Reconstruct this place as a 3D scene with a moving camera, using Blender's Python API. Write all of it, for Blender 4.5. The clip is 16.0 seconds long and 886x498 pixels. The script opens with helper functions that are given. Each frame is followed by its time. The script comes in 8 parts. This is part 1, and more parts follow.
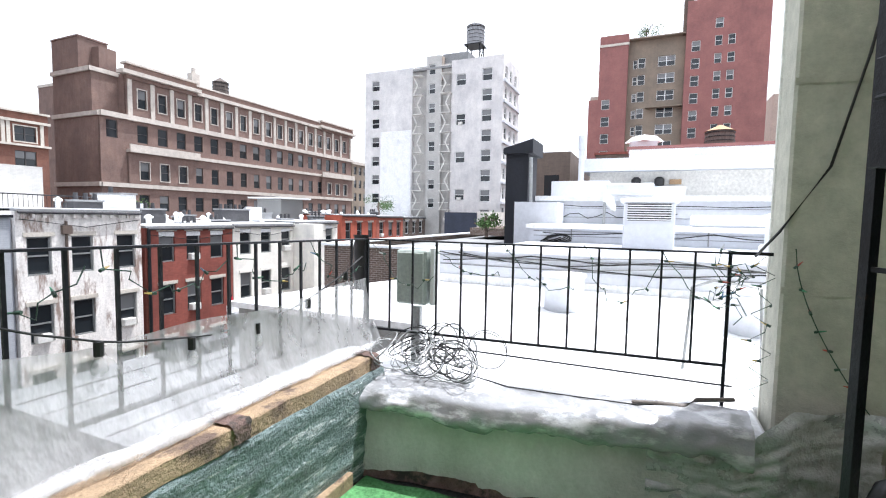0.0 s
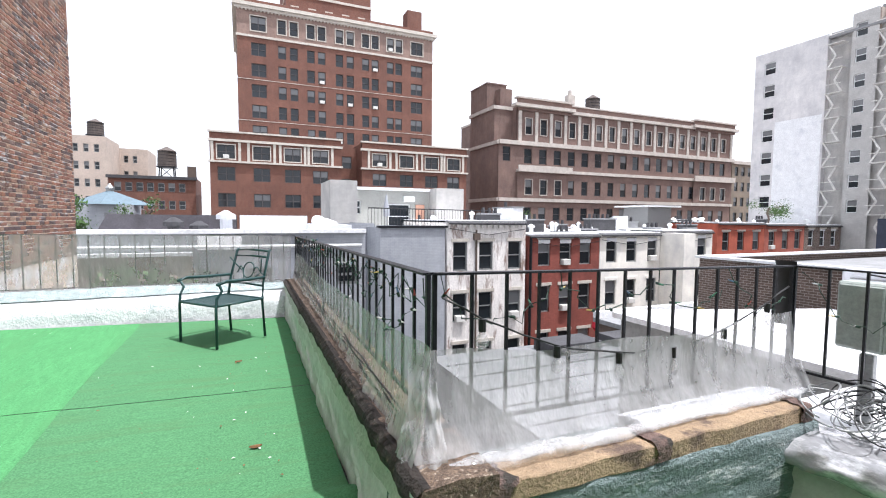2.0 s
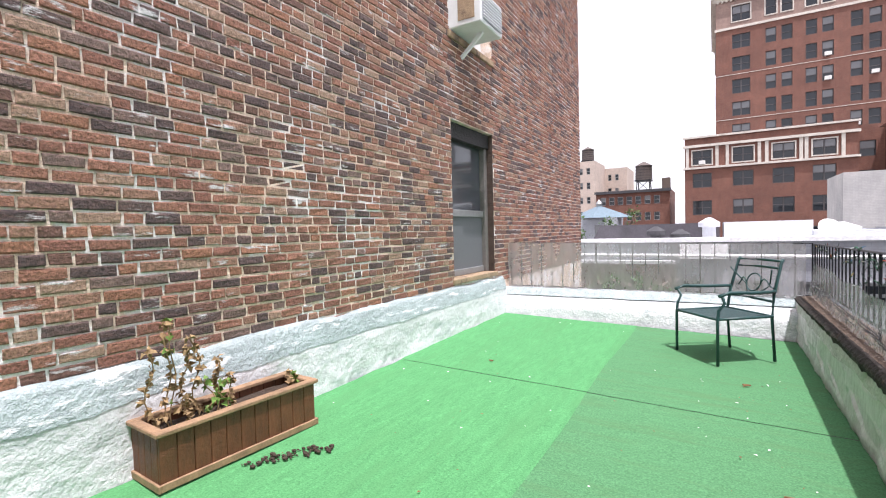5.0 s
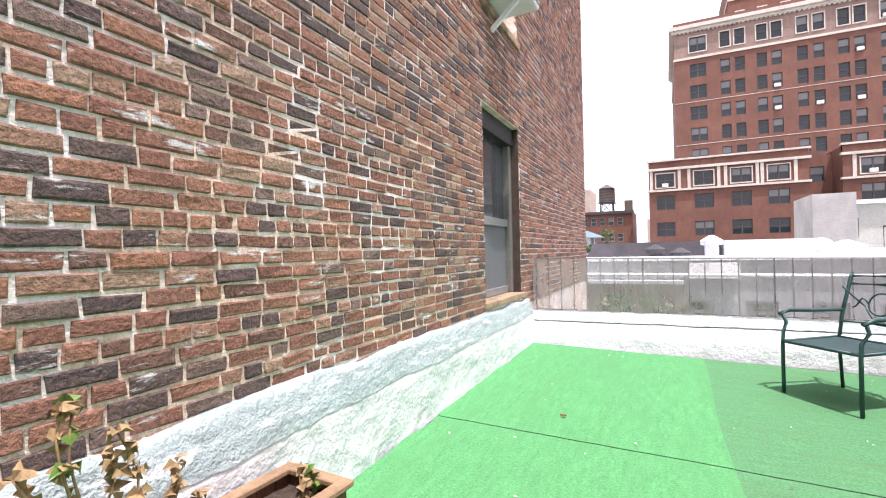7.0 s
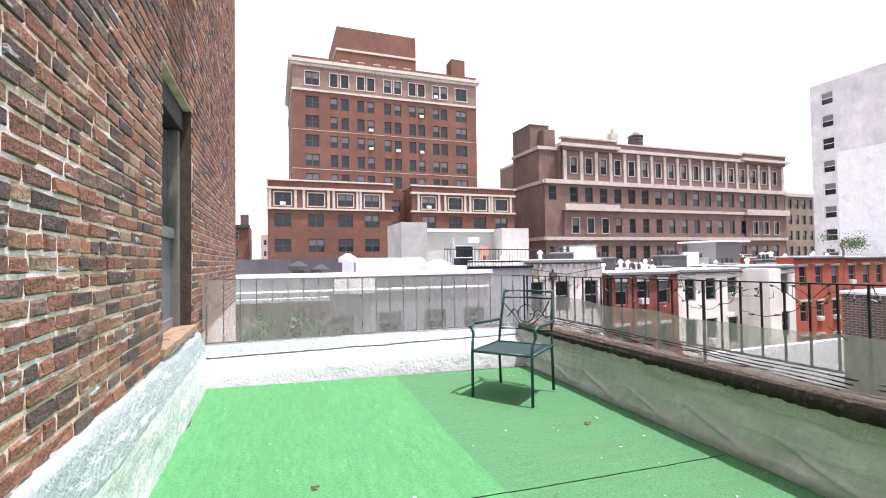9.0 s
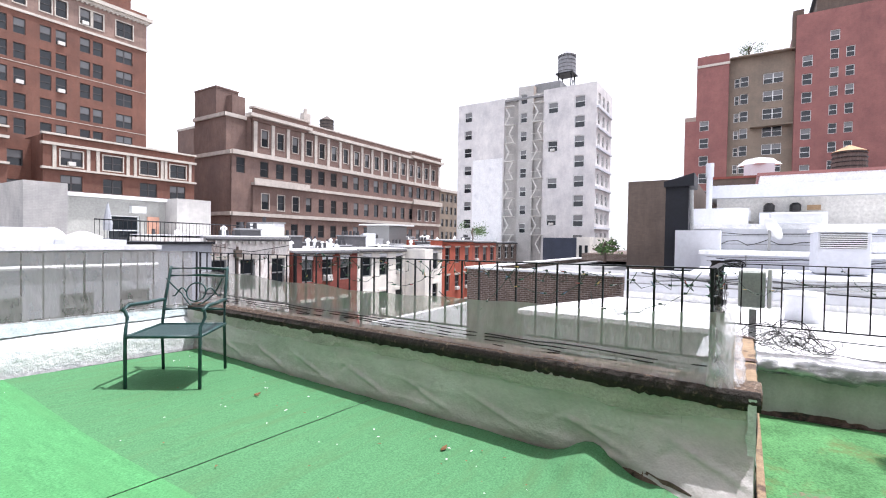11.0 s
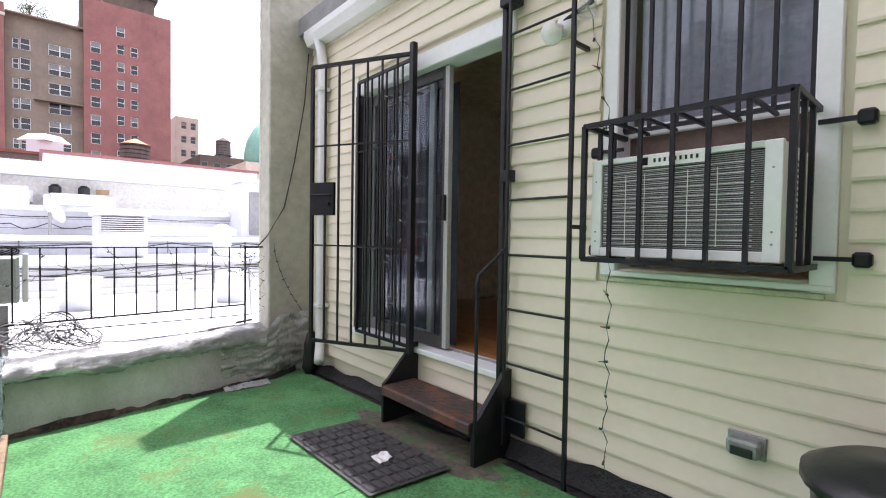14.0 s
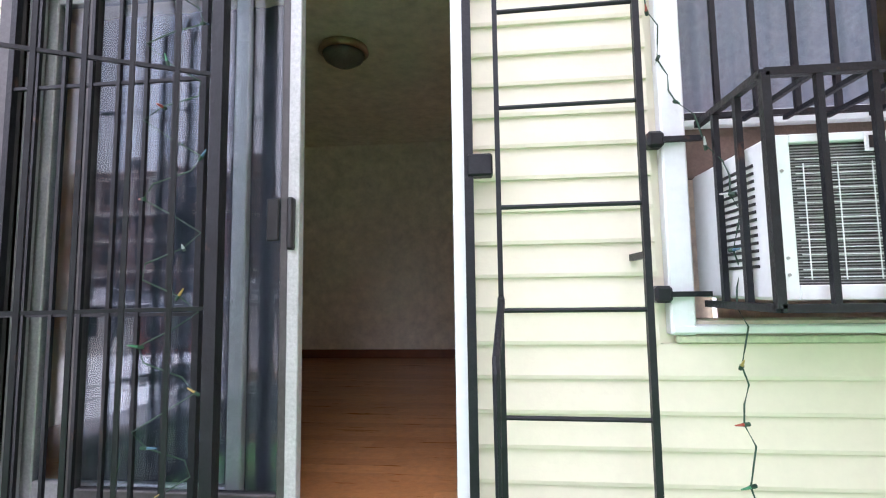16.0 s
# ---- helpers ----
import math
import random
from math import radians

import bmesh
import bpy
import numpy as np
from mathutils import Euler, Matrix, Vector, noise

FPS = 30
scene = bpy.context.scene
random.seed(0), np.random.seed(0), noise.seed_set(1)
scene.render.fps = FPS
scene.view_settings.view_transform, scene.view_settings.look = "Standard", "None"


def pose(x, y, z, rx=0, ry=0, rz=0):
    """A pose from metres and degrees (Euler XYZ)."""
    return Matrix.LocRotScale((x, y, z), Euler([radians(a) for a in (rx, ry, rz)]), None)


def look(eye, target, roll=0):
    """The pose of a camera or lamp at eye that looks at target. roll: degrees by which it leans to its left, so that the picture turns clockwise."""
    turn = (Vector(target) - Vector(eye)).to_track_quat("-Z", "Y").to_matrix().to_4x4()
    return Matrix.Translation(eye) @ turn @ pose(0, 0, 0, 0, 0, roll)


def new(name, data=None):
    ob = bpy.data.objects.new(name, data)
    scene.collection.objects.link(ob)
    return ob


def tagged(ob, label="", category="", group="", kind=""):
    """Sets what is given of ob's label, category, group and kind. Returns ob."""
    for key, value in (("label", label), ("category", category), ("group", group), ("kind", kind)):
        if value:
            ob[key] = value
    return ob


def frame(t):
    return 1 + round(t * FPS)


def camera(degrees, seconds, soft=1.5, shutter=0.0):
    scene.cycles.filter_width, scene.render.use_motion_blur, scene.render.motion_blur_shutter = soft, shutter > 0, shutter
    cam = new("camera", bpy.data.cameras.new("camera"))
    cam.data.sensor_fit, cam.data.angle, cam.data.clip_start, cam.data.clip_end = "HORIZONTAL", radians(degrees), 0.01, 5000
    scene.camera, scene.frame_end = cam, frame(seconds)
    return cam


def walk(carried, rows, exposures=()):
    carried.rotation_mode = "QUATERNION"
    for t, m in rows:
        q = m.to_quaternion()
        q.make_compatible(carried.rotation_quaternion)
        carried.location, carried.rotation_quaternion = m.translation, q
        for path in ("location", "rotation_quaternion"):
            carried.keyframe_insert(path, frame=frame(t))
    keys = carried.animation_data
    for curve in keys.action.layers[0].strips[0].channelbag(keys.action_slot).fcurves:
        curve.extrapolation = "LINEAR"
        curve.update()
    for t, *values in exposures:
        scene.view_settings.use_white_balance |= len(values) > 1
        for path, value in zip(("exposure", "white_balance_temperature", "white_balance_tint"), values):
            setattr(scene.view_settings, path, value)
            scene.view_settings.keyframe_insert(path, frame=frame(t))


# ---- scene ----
cam = camera(87.4, 16.0, 1.1)
PATH = [
    (0, (3.258, 0.988, 1.267), (5.083, 1.793, 1.123), 1.0),
    (0.5, (3.234, 0.963, 1.348), (4.993, 1.915, 1.356), 0.0),
    (1, (3.165, 0.977, 1.361), (4.761, 2.181, 1.305), 0.4),
    (1.5, (3.087, 1.041, 1.355), (4.328, 2.605, 1.248), 0.4),
    (2, (3.0, 1.068, 1.349), (3.795, 2.899, 1.22), 0.4),
    (2.5, (2.956, 1.082, 1.346), (3.345, 3.041, 1.232), 0.5),
    (3, (2.944, 1.134, 1.339), (3.006, 3.128, 1.205), 1.1),
    (3.5, (2.926, 1.166, 1.324), (2.676, 3.14, 1.122), 0.5),
    (4, (2.894, 1.163, 1.327), (2.308, 3.066, 1.13), -0.8),
    (4.5, (2.848, 1.214, 1.329), (1.955, 3.001, 1.246), -1.5),
    (4.7, (2.815, 1.213, 1.328), (1.822, 2.948, 1.257), -1.5),
    (6.8, (1.711, 1.825, 1.256), (0.666, 3.529, 1.187), -1.3),
    (7, (1.567, 1.96, 1.241), (0.699, 3.761, 1.258), -1.2),
    (7.5, (1.228, 2.259, 1.253), (0.729, 4.196, 1.236), -0.6),
    (8, (0.977, 2.528, 1.255), (0.72, 4.51, 1.185), -0.7),
    (8.2, (0.883, 2.609, 1.263), (0.863, 4.609, 1.247), -0.4),
    (10.3, (0.646, 2.528, 1.327), (1.959, 4.037, 1.307), -0.4),
    (10.5, (0.655, 2.48, 1.314), (2.081, 3.882, 1.279), 0.3),
    (11, (0.683, 2.389, 1.298), (2.359, 3.479, 1.255), 0.9),
    (11.5, (0.68, 2.302, 1.298), (2.538, 3.039, 1.235), 1.0),
    (12, (0.699, 2.228, 1.286), (2.634, 2.719, 1.172), 1.2),
    (12.5, (0.702, 2.14, 1.284), (2.695, 2.22, 1.146), 2.2),
    (13, (0.772, 2.138, 1.284), (2.716, 1.683, 1.167), 2.4),
    (13.5, (0.921, 2.19, 1.299), (2.666, 1.222, 1.164), 1.4),
    (14, (1.261, 2.128, 1.242), (2.763, 0.808, 1.188), 0.9),
    (14.5, (1.697, 2.122, 1.204), (2.937, 0.553, 1.177), 0.5),
    (15, (2.152, 2.053, 1.224), (3.0, 0.246, 1.091), 0.6),
    (15.5, (2.571, 1.806, 1.214), (3.24, -0.07, 1.393), -0.9),
    (16, (3.018, 1.517, 1.211), (3.214, -0.466, 1.382), -0.8),
]
EXPOSURES = [
    (0, 1.2, 6000, 11), (1.0, 0.95, 6000, 11), (1.5, 0.94, 6050, 12), (2.5, 1.1, 6100, 15), (3.0, 1.2, 6100, 17), (3.5, 1.18, 6150, 18), (4.7, 1.0, 6250, 20), (7.0, 1.2, 6400, 22), (8.2, 1.12, 6400, 22),
    (10.5, 1.05, 6150, 17), (12.5, 1.07, 6150, 18), (13.5, 1.22, 6200, 21), (14.5, 1.58, 6200, 23), (15.0, 1.85, 6150, 25), (15.5, 2.12, 6050, 25), (16, 2.5, 5950, 25),
]
walk(cam, [(t, look(eye, target, roll)) for t, eye, target, roll in PATH], EXPOSURES)

# ---- light ----
SUN_WAY = Vector((-0.235, 0.22, -1.0)).normalized()
world = bpy.data.worlds.new("sky")
scene.world = world
world.use_nodes = True
wt = world.node_tree
sky = wt.nodes.new("ShaderNodeTexSky")
sky.sky_type = 'NISHITA'
sky.sun_disc = False
sky.sun_elevation = math.asin(-SUN_WAY.z)
sky.sun_rotation = math.atan2(-SUN_WAY.x, -SUN_WAY.y)
sky.dust_density = 6.0
sky.air_density = 1.0
sky.ozone_density = 1.0
# thin bright haze and cloud over the blue
tc = wt.nodes.new("ShaderNodeTexCoord")
cl = wt.nodes.new("ShaderNodeTexNoise")
cl.inputs["Scale"].default_value, cl.inputs["Detail"].default_value = 2.2, 6
wt.links.new(tc.outputs["Generated"], cl.inputs["Vector"])
cr = wt.nodes.new("ShaderNodeMapRange")
cr.inputs[1].default_value, cr.inputs[2].default_value, cr.inputs[3].default_value, cr.inputs[4].default_value = 0.35, 0.6, 0.7, 0.97
wt.links.new(cl.outputs["Fac"], cr.inputs[0])
cm = wt.nodes.new("ShaderNodeMix")
cm.data_type = 'RGBA'
wt.links.new(cr.outputs[0], cm.inputs[0])
wt.links.new(sky.outputs[0], cm.inputs[6])
cm.inputs[7].default_value = (5.2, 5.25, 5.35, 1)
wt.links.new(cm.outputs[2], wt.nodes["Background"].inputs[0])
wt.nodes["Background"].inputs[1].default_value = 0.15
sun_data = bpy.data.lights.new("sun", 'SUN')
sun_data.energy = 3.0
sun_data.angle = radians(0.6)
sun_data.color = (1.0, 0.965, 0.92)
sun = new("sun", sun_data)
sun.matrix_world = look((0, 0, 20), Vector((0, 0, 20)) + SUN_WAY)


# ---- materials ----
def ramp_node(nt, stops):
    r = nt.nodes.new("ShaderNodeValToRGB")
    el = r.color_ramp.elements
    while len(el) > 1:
        el.remove(el[-1])
    el[0].position, el[0].color = stops[0][0], (*stops[0][1], 1)
    for p, c in stops[1:]:
        e = el.new(p)
        e.color = (*c, 1)
    return r


def noise_node(nt, vec, scale, detail=4.0, rough=0.6, stretch=None):
    n = nt.nodes.new("ShaderNodeTexNoise")
    n.inputs["Scale"].default_value = scale
    n.inputs["Detail"].default_value = detail
    n.inputs["Roughness"].default_value = rough
    if stretch:
        m = nt.nodes.new("ShaderNodeMapping")
        m.inputs["Scale"].default_value = stretch
        nt.links.new(vec, m.inputs[0])
        vec = m.outputs[0]
    nt.links.new(vec, n.inputs["Vector"])
    return n


def mix_col(nt, fac, a, b, mode='MIX'):
    m = nt.nodes.new("ShaderNodeMix")
    m.data_type, m.blend_type = 'RGBA', mode
    for sock, val in ((m.inputs[0], fac), (m.inputs[6], a), (m.inputs[7], b)):
        if hasattr(val, "links"):
            nt.links.new(val, sock)
        elif isinstance(val, (int, float)):
            sock.default_value = val
        else:
            sock.default_value = (*val, 1)
    return m.outputs[2]


def surf(name, base, vary=0.25, scale=6.0, rough=0.7, bump=0.15, bump_scale=60.0, metal=0.0, stain=None, stain_scale=1.2,
         stain_at=(0.55, 0.75), stretch=None, spec=0.5, piece=None, coat=0.0, island=None, rough_vary=0.1, grain=0.2, fine_scale=None):
    """A painted or natural surface: base colour varied at two scales, stains with their own shape, fine relief."""
    m = bpy.data.materials.new(name)
    m.use_nodes = True
    nt = m.node_tree
    b = nt.nodes["Principled BSDF"]
    geo = nt.nodes.new("ShaderNodeNewGeometry")
    pos = geo.outputs["Position"]
    n1 = noise_node(nt, pos, scale, 5, 0.65, stretch)
    lo = tuple(max(0.0, c * (1 - vary)) for c in base)
    hi = tuple(min(1.0, c * (1 + vary)) for c in base)
    col = ramp_node(nt, [(0.3, lo), (0.7, hi)])
    nt.links.new(n1.outputs["Fac"], col.inputs[0])
    out = col.outputs[0]
    if piece or island:
        stops = piece or island
        r = ramp_node(nt, stops)
        r.color_ramp.interpolation = 'CONSTANT' if len(stops) > 5 else 'LINEAR'
        if piece:
            info = nt.nodes.new("ShaderNodeObjectInfo")
            nt.links.new(info.outputs["Random"], r.inputs[0])
        else:
            nt.links.new(geo.outputs["Random Per Island"], r.inputs[0])
        out = mix_col(nt, 0.75, out, r.outputs[0])
    fine = noise_node(nt, pos, fine_scale or scale * 9, 3, 0.7)
    g = ramp_node(nt, [(0.25, (1 - grain,) * 3), (0.75, (1 + grain * 0.9,) * 3)])
    nt.links.new(fine.outputs["Fac"], g.inputs[0])
    out = mix_col(nt, 1.0, out, g.outputs[0], 'MULTIPLY')
    if stain is not None:
        n2 = noise_node(nt, pos, stain_scale, 6, 0.7, stretch)
        r2 = ramp_node(nt, [(stain_at[0], (0, 0, 0)), (stain_at[1], (1, 1, 1))])
        nt.links.new(n2.outputs["Fac"], r2.inputs[0])
        out = mix_col(nt, r2.outputs[0], out, stain)
    nt.links.new(out, b.inputs["Base Color"])
    rr = nt.nodes.new("ShaderNodeMapRange")
    rr.inputs[3].default_value, rr.inputs[4].default_value = max(0.02, rough - rough_vary), min(1.0, rough + rough_vary)
    nt.links.new(n1.outputs["Fac"], rr.inputs[0])
    nt.links.new(rr.outputs[0], b.inputs["Roughness"])
    b.inputs["Metallic"].default_value = metal
    b.inputs["Specular IOR Level"].default_value = spec
    b.inputs["Coat Weight"].default_value = coat
    if bump:
        bn = noise_node(nt, pos, bump_scale, 4, 0.7)
        bp = nt.nodes.new("ShaderNodeBump")
        bp.inputs["Strength"].default_value = bump
        bp.inputs["Distance"].default_value = min(0.05, 1.0 / bump_scale)
        nt.links.new(bn.outputs["Fac"], bp.inputs["Height"])
        nt.links.new(bp.outputs[0], b.inputs["Normal"])
    return m


def far_brick(name, c1, c2, mortar, course=0.075, streak=0.15):
    """Brickwork that stays far off: courses in the material."""
    m = bpy.data.materials.new(name)
    m.use_nodes = True
    nt = m.node_tree
    b = nt.nodes["Principled BSDF"]
    geo = nt.nodes.new("ShaderNodeNewGeometry")
    sep = nt.nodes.new("ShaderNodeSeparateXYZ")
    nt.links.new(geo.outputs["Position"], sep.inputs[0])
    add = nt.nodes.new("ShaderNodeMath")
    nt.links.new(sep.outputs[0], add.inputs[0])
    nt.links.new(sep.outputs[1], add.inputs[1])
    com = nt.nodes.new("ShaderNodeCombineXYZ")
    nt.links.new(add.outputs[0], com.inputs[0])
    nt.links.new(sep.outputs[2], com.inputs[1])
    t = nt.nodes.new("ShaderNodeTexBrick")
    nt.links.new(com.outputs[0], t.inputs[0])
    t.inputs["Color1"].default_value, t.inputs["Color2"].default_value = (*c1, 1), (*c2, 1)
    t.inputs["Mortar"].default_value = (*mortar, 1)
    t.inputs["Scale"].default_value = 1.0
    t.inputs["Mortar Size"].default_value = course * 0.1
    t.inputs["Brick Width"].default_value, t.inputs["Row Height"].default_value = course * 2.8, course
    n = noise_node(nt, geo.outputs["Position"], 0.35, 6, 0.7)
    r = ramp_node(nt, [(0.3, (0.72, 0.72, 0.74)), (0.7, (1.2, 1.18, 1.15))])
    nt.links.new(n.outputs["Fac"], r.inputs[0])
    n2 = noise_node(nt, geo.outputs["Position"], 3.0, 4, 0.7, (1, 1, 0.25))
    r2 = ramp_node(nt, [(0.3, (1 - streak,) * 3), (0.7, (1 + streak * 0.8,) * 3)])
    nt.links.new(n2.outputs["Fac"], r2.inputs[0])
    o = mix_col(nt, 1.0, t.outputs[0], r.outputs[0], 'MULTIPLY')
    nt.links.new(mix_col(nt, 1.0, o, r2.outputs[0], 'MULTIPLY'), b.inputs["Base Color"])
    b.inputs["Roughness"].default_value = 0.85
    return m


def glass_mat(name, tint=(0.02, 0.025, 0.03), rough=0.04):
    m = bpy.data.materials.new(name)
    m.use_nodes = True
    b = m.node_tree.nodes["Principled BSDF"]
    b.inputs["Base Color"].default_value = (*tint, 1)
    b.inputs["Roughness"].default_value = rough
    b.inputs["Specular IOR Level"].default_value = 0.45
    b.inputs["Coat Weight"].default_value = 0.15
    return m


def clear_glass(name):
    """A real pane: see-through, with a mirror skin that grows towards grazing."""
    m = bpy.data.materials.new(name)
    m.use_nodes = True
    nt = m.node_tree
    tr = nt.nodes.new("ShaderNodeBsdfTransparent")
    tr.inputs[0].default_value = (0.90, 0.93, 0.96, 1)
    gl = nt.nodes.new("ShaderNodeBsdfGlossy")
    gl.inputs["Roughness"].default_value = 0.02
    lw = nt.nodes.new("ShaderNodeLayerWeight")
    pw = nt.nodes.new("ShaderNodeMath")
    pw.operation = 'POWER'
    pw.inputs[1].default_value = 3.5
    nt.links.new(lw.outputs["Facing"], pw.inputs[0])
    fr = nt.nodes.new("ShaderNodeMapRange")
    fr.inputs[3].default_value, fr.inputs[4].default_value = 0.04, 0.09
    nt.links.new(pw.outputs[0], fr.inputs[0])
    mx = nt.nodes.new("ShaderNodeMixShader")
    nt.links.new(fr.outputs[0], mx.inputs[0])
    nt.links.new(tr.outputs[0], mx.inputs[1])
    nt.links.new(gl.outputs[0], mx.inputs[2])
    nt.links.new(mx.outputs[0], nt.nodes["Material Output"].inputs[0])
    return m


def film_mat(name, opacity, colour=(0.8, 0.82, 0.82), rough=0.25, scale=5.0):
    """Weathered clear sheet: see-through with cloudy streaks and a glossy skin."""
    m = bpy.data.materials.new(name)
    m.use_nodes = True
    nt = m.node_tree
    b = nt.nodes["Principled BSDF"]
    b.inputs["Base Color"].default_value = (*colour, 1)
    b.inputs["Roughness"].default_value = rough
    tr = nt.nodes.new("ShaderNodeBsdfTransparent")
    tr.inputs[0].default_value = (0.95, 0.945, 0.95, 1)
    geo = nt.nodes.new("ShaderNodeNewGeometry")
    n = noise_node(nt, geo.outputs["Position"], scale, 6, 0.7, (1, 1, 0.35))
    r = nt.nodes.new("ShaderNodeMapRange")
    r.inputs[1].default_value, r.inputs[2].default_value = 0.3, 0.75
    r.inputs[3].default_value, r.inputs[4].default_value = opacity[0], opacity[1]
    nt.links.new(n.outputs["Fac"], r.inputs[0])
    mx = nt.nodes.new("ShaderNodeMixShader")
    nt.links.new(r.outputs[0], mx.inputs[0])
    nt.links.new(tr.outputs[0], mx.inputs[1])
    nt.links.new(b.outputs[0], mx.inputs[2])
    bn = noise_node(nt, geo.outputs["Position"], 14, 3, 0.6, (1, 1, 0.3))
    bp = nt.nodes.new("ShaderNodeBump")
    bp.inputs["Strength"].default_value = 0.9
    bp.inputs["Distance"].default_value = 0.025
    nt.links.new(bn.outputs["Fac"], bp.inputs["Height"])
    nt.links.new(bp.outputs[0], b.inputs["Normal"])
    nt.links.new(mx.outputs[0], nt.nodes["Material Output"].inputs[0])
    return m


BRICK_TONES = [(0.0, (0.235, 0.105, 0.075)), (0.13, (0.31, 0.15, 0.10)), (0.26, (0.14, 0.08, 0.065)), (0.37, (0.315, 0.187, 0.129)), (0.47, (0.25, 0.12, 0.083)),
               (0.56, (0.046, 0.047, 0.056)), (0.70, (0.325, 0.155, 0.092)), (0.79, (0.365, 0.258, 0.185)), (0.85, (0.076, 0.066, 0.069)), (0.93, (0.163, 0.126, 0.112))]
M_BRICK = surf("brick piece", (0.25, 0.12, 0.08), 0.55, 18, 0.85, 1.0, 42, piece=BRICK_TONES, stain=(0.60, 0.60, 0.60), stain_scale=5.0, stain_at=(0.60, 0.66), stretch=(1, 0.5, 2.6), fine_scale=60, grain=0.55)
M_BRICK_FIELD = surf("brick field", (0.25, 0.12, 0.08), 0.55, 18, 0.85, 1.0, 42, island=BRICK_TONES, stain=(0.60, 0.60, 0.60), stain_scale=5.0, stain_at=(0.60, 0.66), stretch=(1, 0.5, 2.6), fine_scale=60, grain=0.55)
M_MORTAR = surf("mortar", (0.69, 0.56, 0.45), 0.28, 6, 0.95, 0.8, 60, stain=(0.80, 0.78, 0.76), stain_scale=1.7, stain_at=(0.5, 0.58), fine_scale=90, grain=0.35)
M_TURF_A = surf("light green turf", (0.088, 0.285, 0.115), 0.12, 9.0, 0.95, 0.8, 420, spec=0.1, stain=(0.085, 0.245, 0.10), stain_scale=1.6, stain_at=(0.5, 0.8), stretch=(3.2, 0.5, 1), fine_scale=90, grain=0.38)
M_TURF_B = surf("worn green turf", (0.084, 0.225, 0.105), 0.07, 9.0, 0.95, 0.8, 420, spec=0.1, stain=(0.09, 0.185, 0.085), stain_scale=1.9, stain_at=(0.5, 0.78), stretch=(0.5, 3.2, 1), fine_scale=90, grain=0.38)
M_TURF_C = surf("mossy green turf", (0.09, 0.235, 0.095), 0.28, 3.5, 0.95, 0.9, 380, spec=0.1, stain=(0.13, 0.16, 0.065), stain_scale=2.4, stain_at=(0.55, 0.7), fine_scale=60, grain=0.5)
M_MEMBRANE = surf("white roof coating", (0.66, 0.68, 0.69), 0.12, 5, 0.35, 0.5, 9, stain=(0.42, 0.47, 0.485), stain_scale=3.2, stain_at=(0.53, 0.68), stretch=(1, 0.5, 2.5))
M_BAND = surf("grey green weathered coating", (0.38, 0.455, 0.46), 0.25, 12, 0.4, 0.7, 26, stain=(0.74, 0.77, 0.79), stain_scale=6.0, stain_at=(0.57, 0.62), stretch=(1, 0.4, 2.2))
M_SILVER = surf("silver grey crinkled membrane", (0.44, 0.45, 0.455), 0.25, 6, 0.28, 0.2, 14, grain=0.08, stain=(0.22, 0.215, 0.21), stain_scale=6.0, stain_at=(0.55, 0.68), metal=0.25)
M_BASEDIRT = surf("rust brown exposed base", (0.15, 0.10, 0.085), 0.4, 9, 0.9, 0.9, 45, stain=(0.04, 0.035, 0.03), stain_scale=7, stain_at=(0.5, 0.6))
M_WHITE_ROOF = surf("white roof paint", (0.80, 0.81, 0.82), 0.08, 1.5, 0.6, 0.3, 12, stain=(0.6, 0.62, 0.65), stain_scale=0.8)
M_WHITE_WALL = surf("white painted masonry", (0.60, 0.62, 0.665), 0.06, 1.2, 0.75, 0.25, 20, stain=(0.48, 0.495, 0.53), stain_scale=0.7, stain_at=(0.56, 0.8), stretch=(1, 1, 0.4), grain=0.08)
M_GREENWALL = surf("weathered green grey parapet paint", (0.52, 0.495, 0.49), 0.14, 3.2, 0.34, 0.3, 7, stain=(0.66, 0.64, 0.645), stain_scale=2.0, stretch=(1, 0.8, 1.6), fine_scale=40, grain=0.06)
M_MOSS = surf("green algae stained paint", (0.36, 0.385, 0.32), 0.2, 5, 0.5, 0.5, 12, stain=(0.52, 0.52, 0.50), stain_scale=3.0, stretch=(1, 0.6, 1.6), fine_scale=60)
# the pale stain colour paints gloss highlights on the dark membrane
M_DARKWALL = surf("dark green membrane with painted gloss streaks", (0.17, 0.225, 0.225), 0.35, 6.0, 0.26, 1.0, 40, stain=(0.5, 0.54, 0.55), stain_scale=9, stain_at=(0.56, 0.64), stretch=(0.6, 1, 3.0))
M_COPING = surf("tan stone coping", (0.36, 0.26, 0.165), 0.3, 9, 0.9, 0.9, 60, stain=(0.13, 0.09, 0.07), stain_scale=4.0, stain_at=(0.54, 0.63))
M_OLDCOPING = surf("pitted dark stone coping", (0.13, 0.092, 0.066), 0.55, 26, 0.95, 1.0, 55, stain=(0.40, 0.33, 0.26), stain_scale=48, stain_at=(0.58, 0.64), fine_scale=110, grain=0.7)
# black brown coping front; its shade is put into the colour
M_BLACKEDGE = surf("black brown stone edge with painted shade", (0.028, 0.022, 0.018), 0.6, 16, 0.95, 1.0, 45, stain=(0.11, 0.08, 0.055), stain_scale=18, stain_at=(0.58, 0.66))
M_IRON = surf("black painted iron", (0.010, 0.011, 0.014), 0.4, 12, 0.42, 0.2, 60, spec=0.3, stain=(0.06, 0.03, 0.02), stain_scale=9, stain_at=(0.64, 0.72))
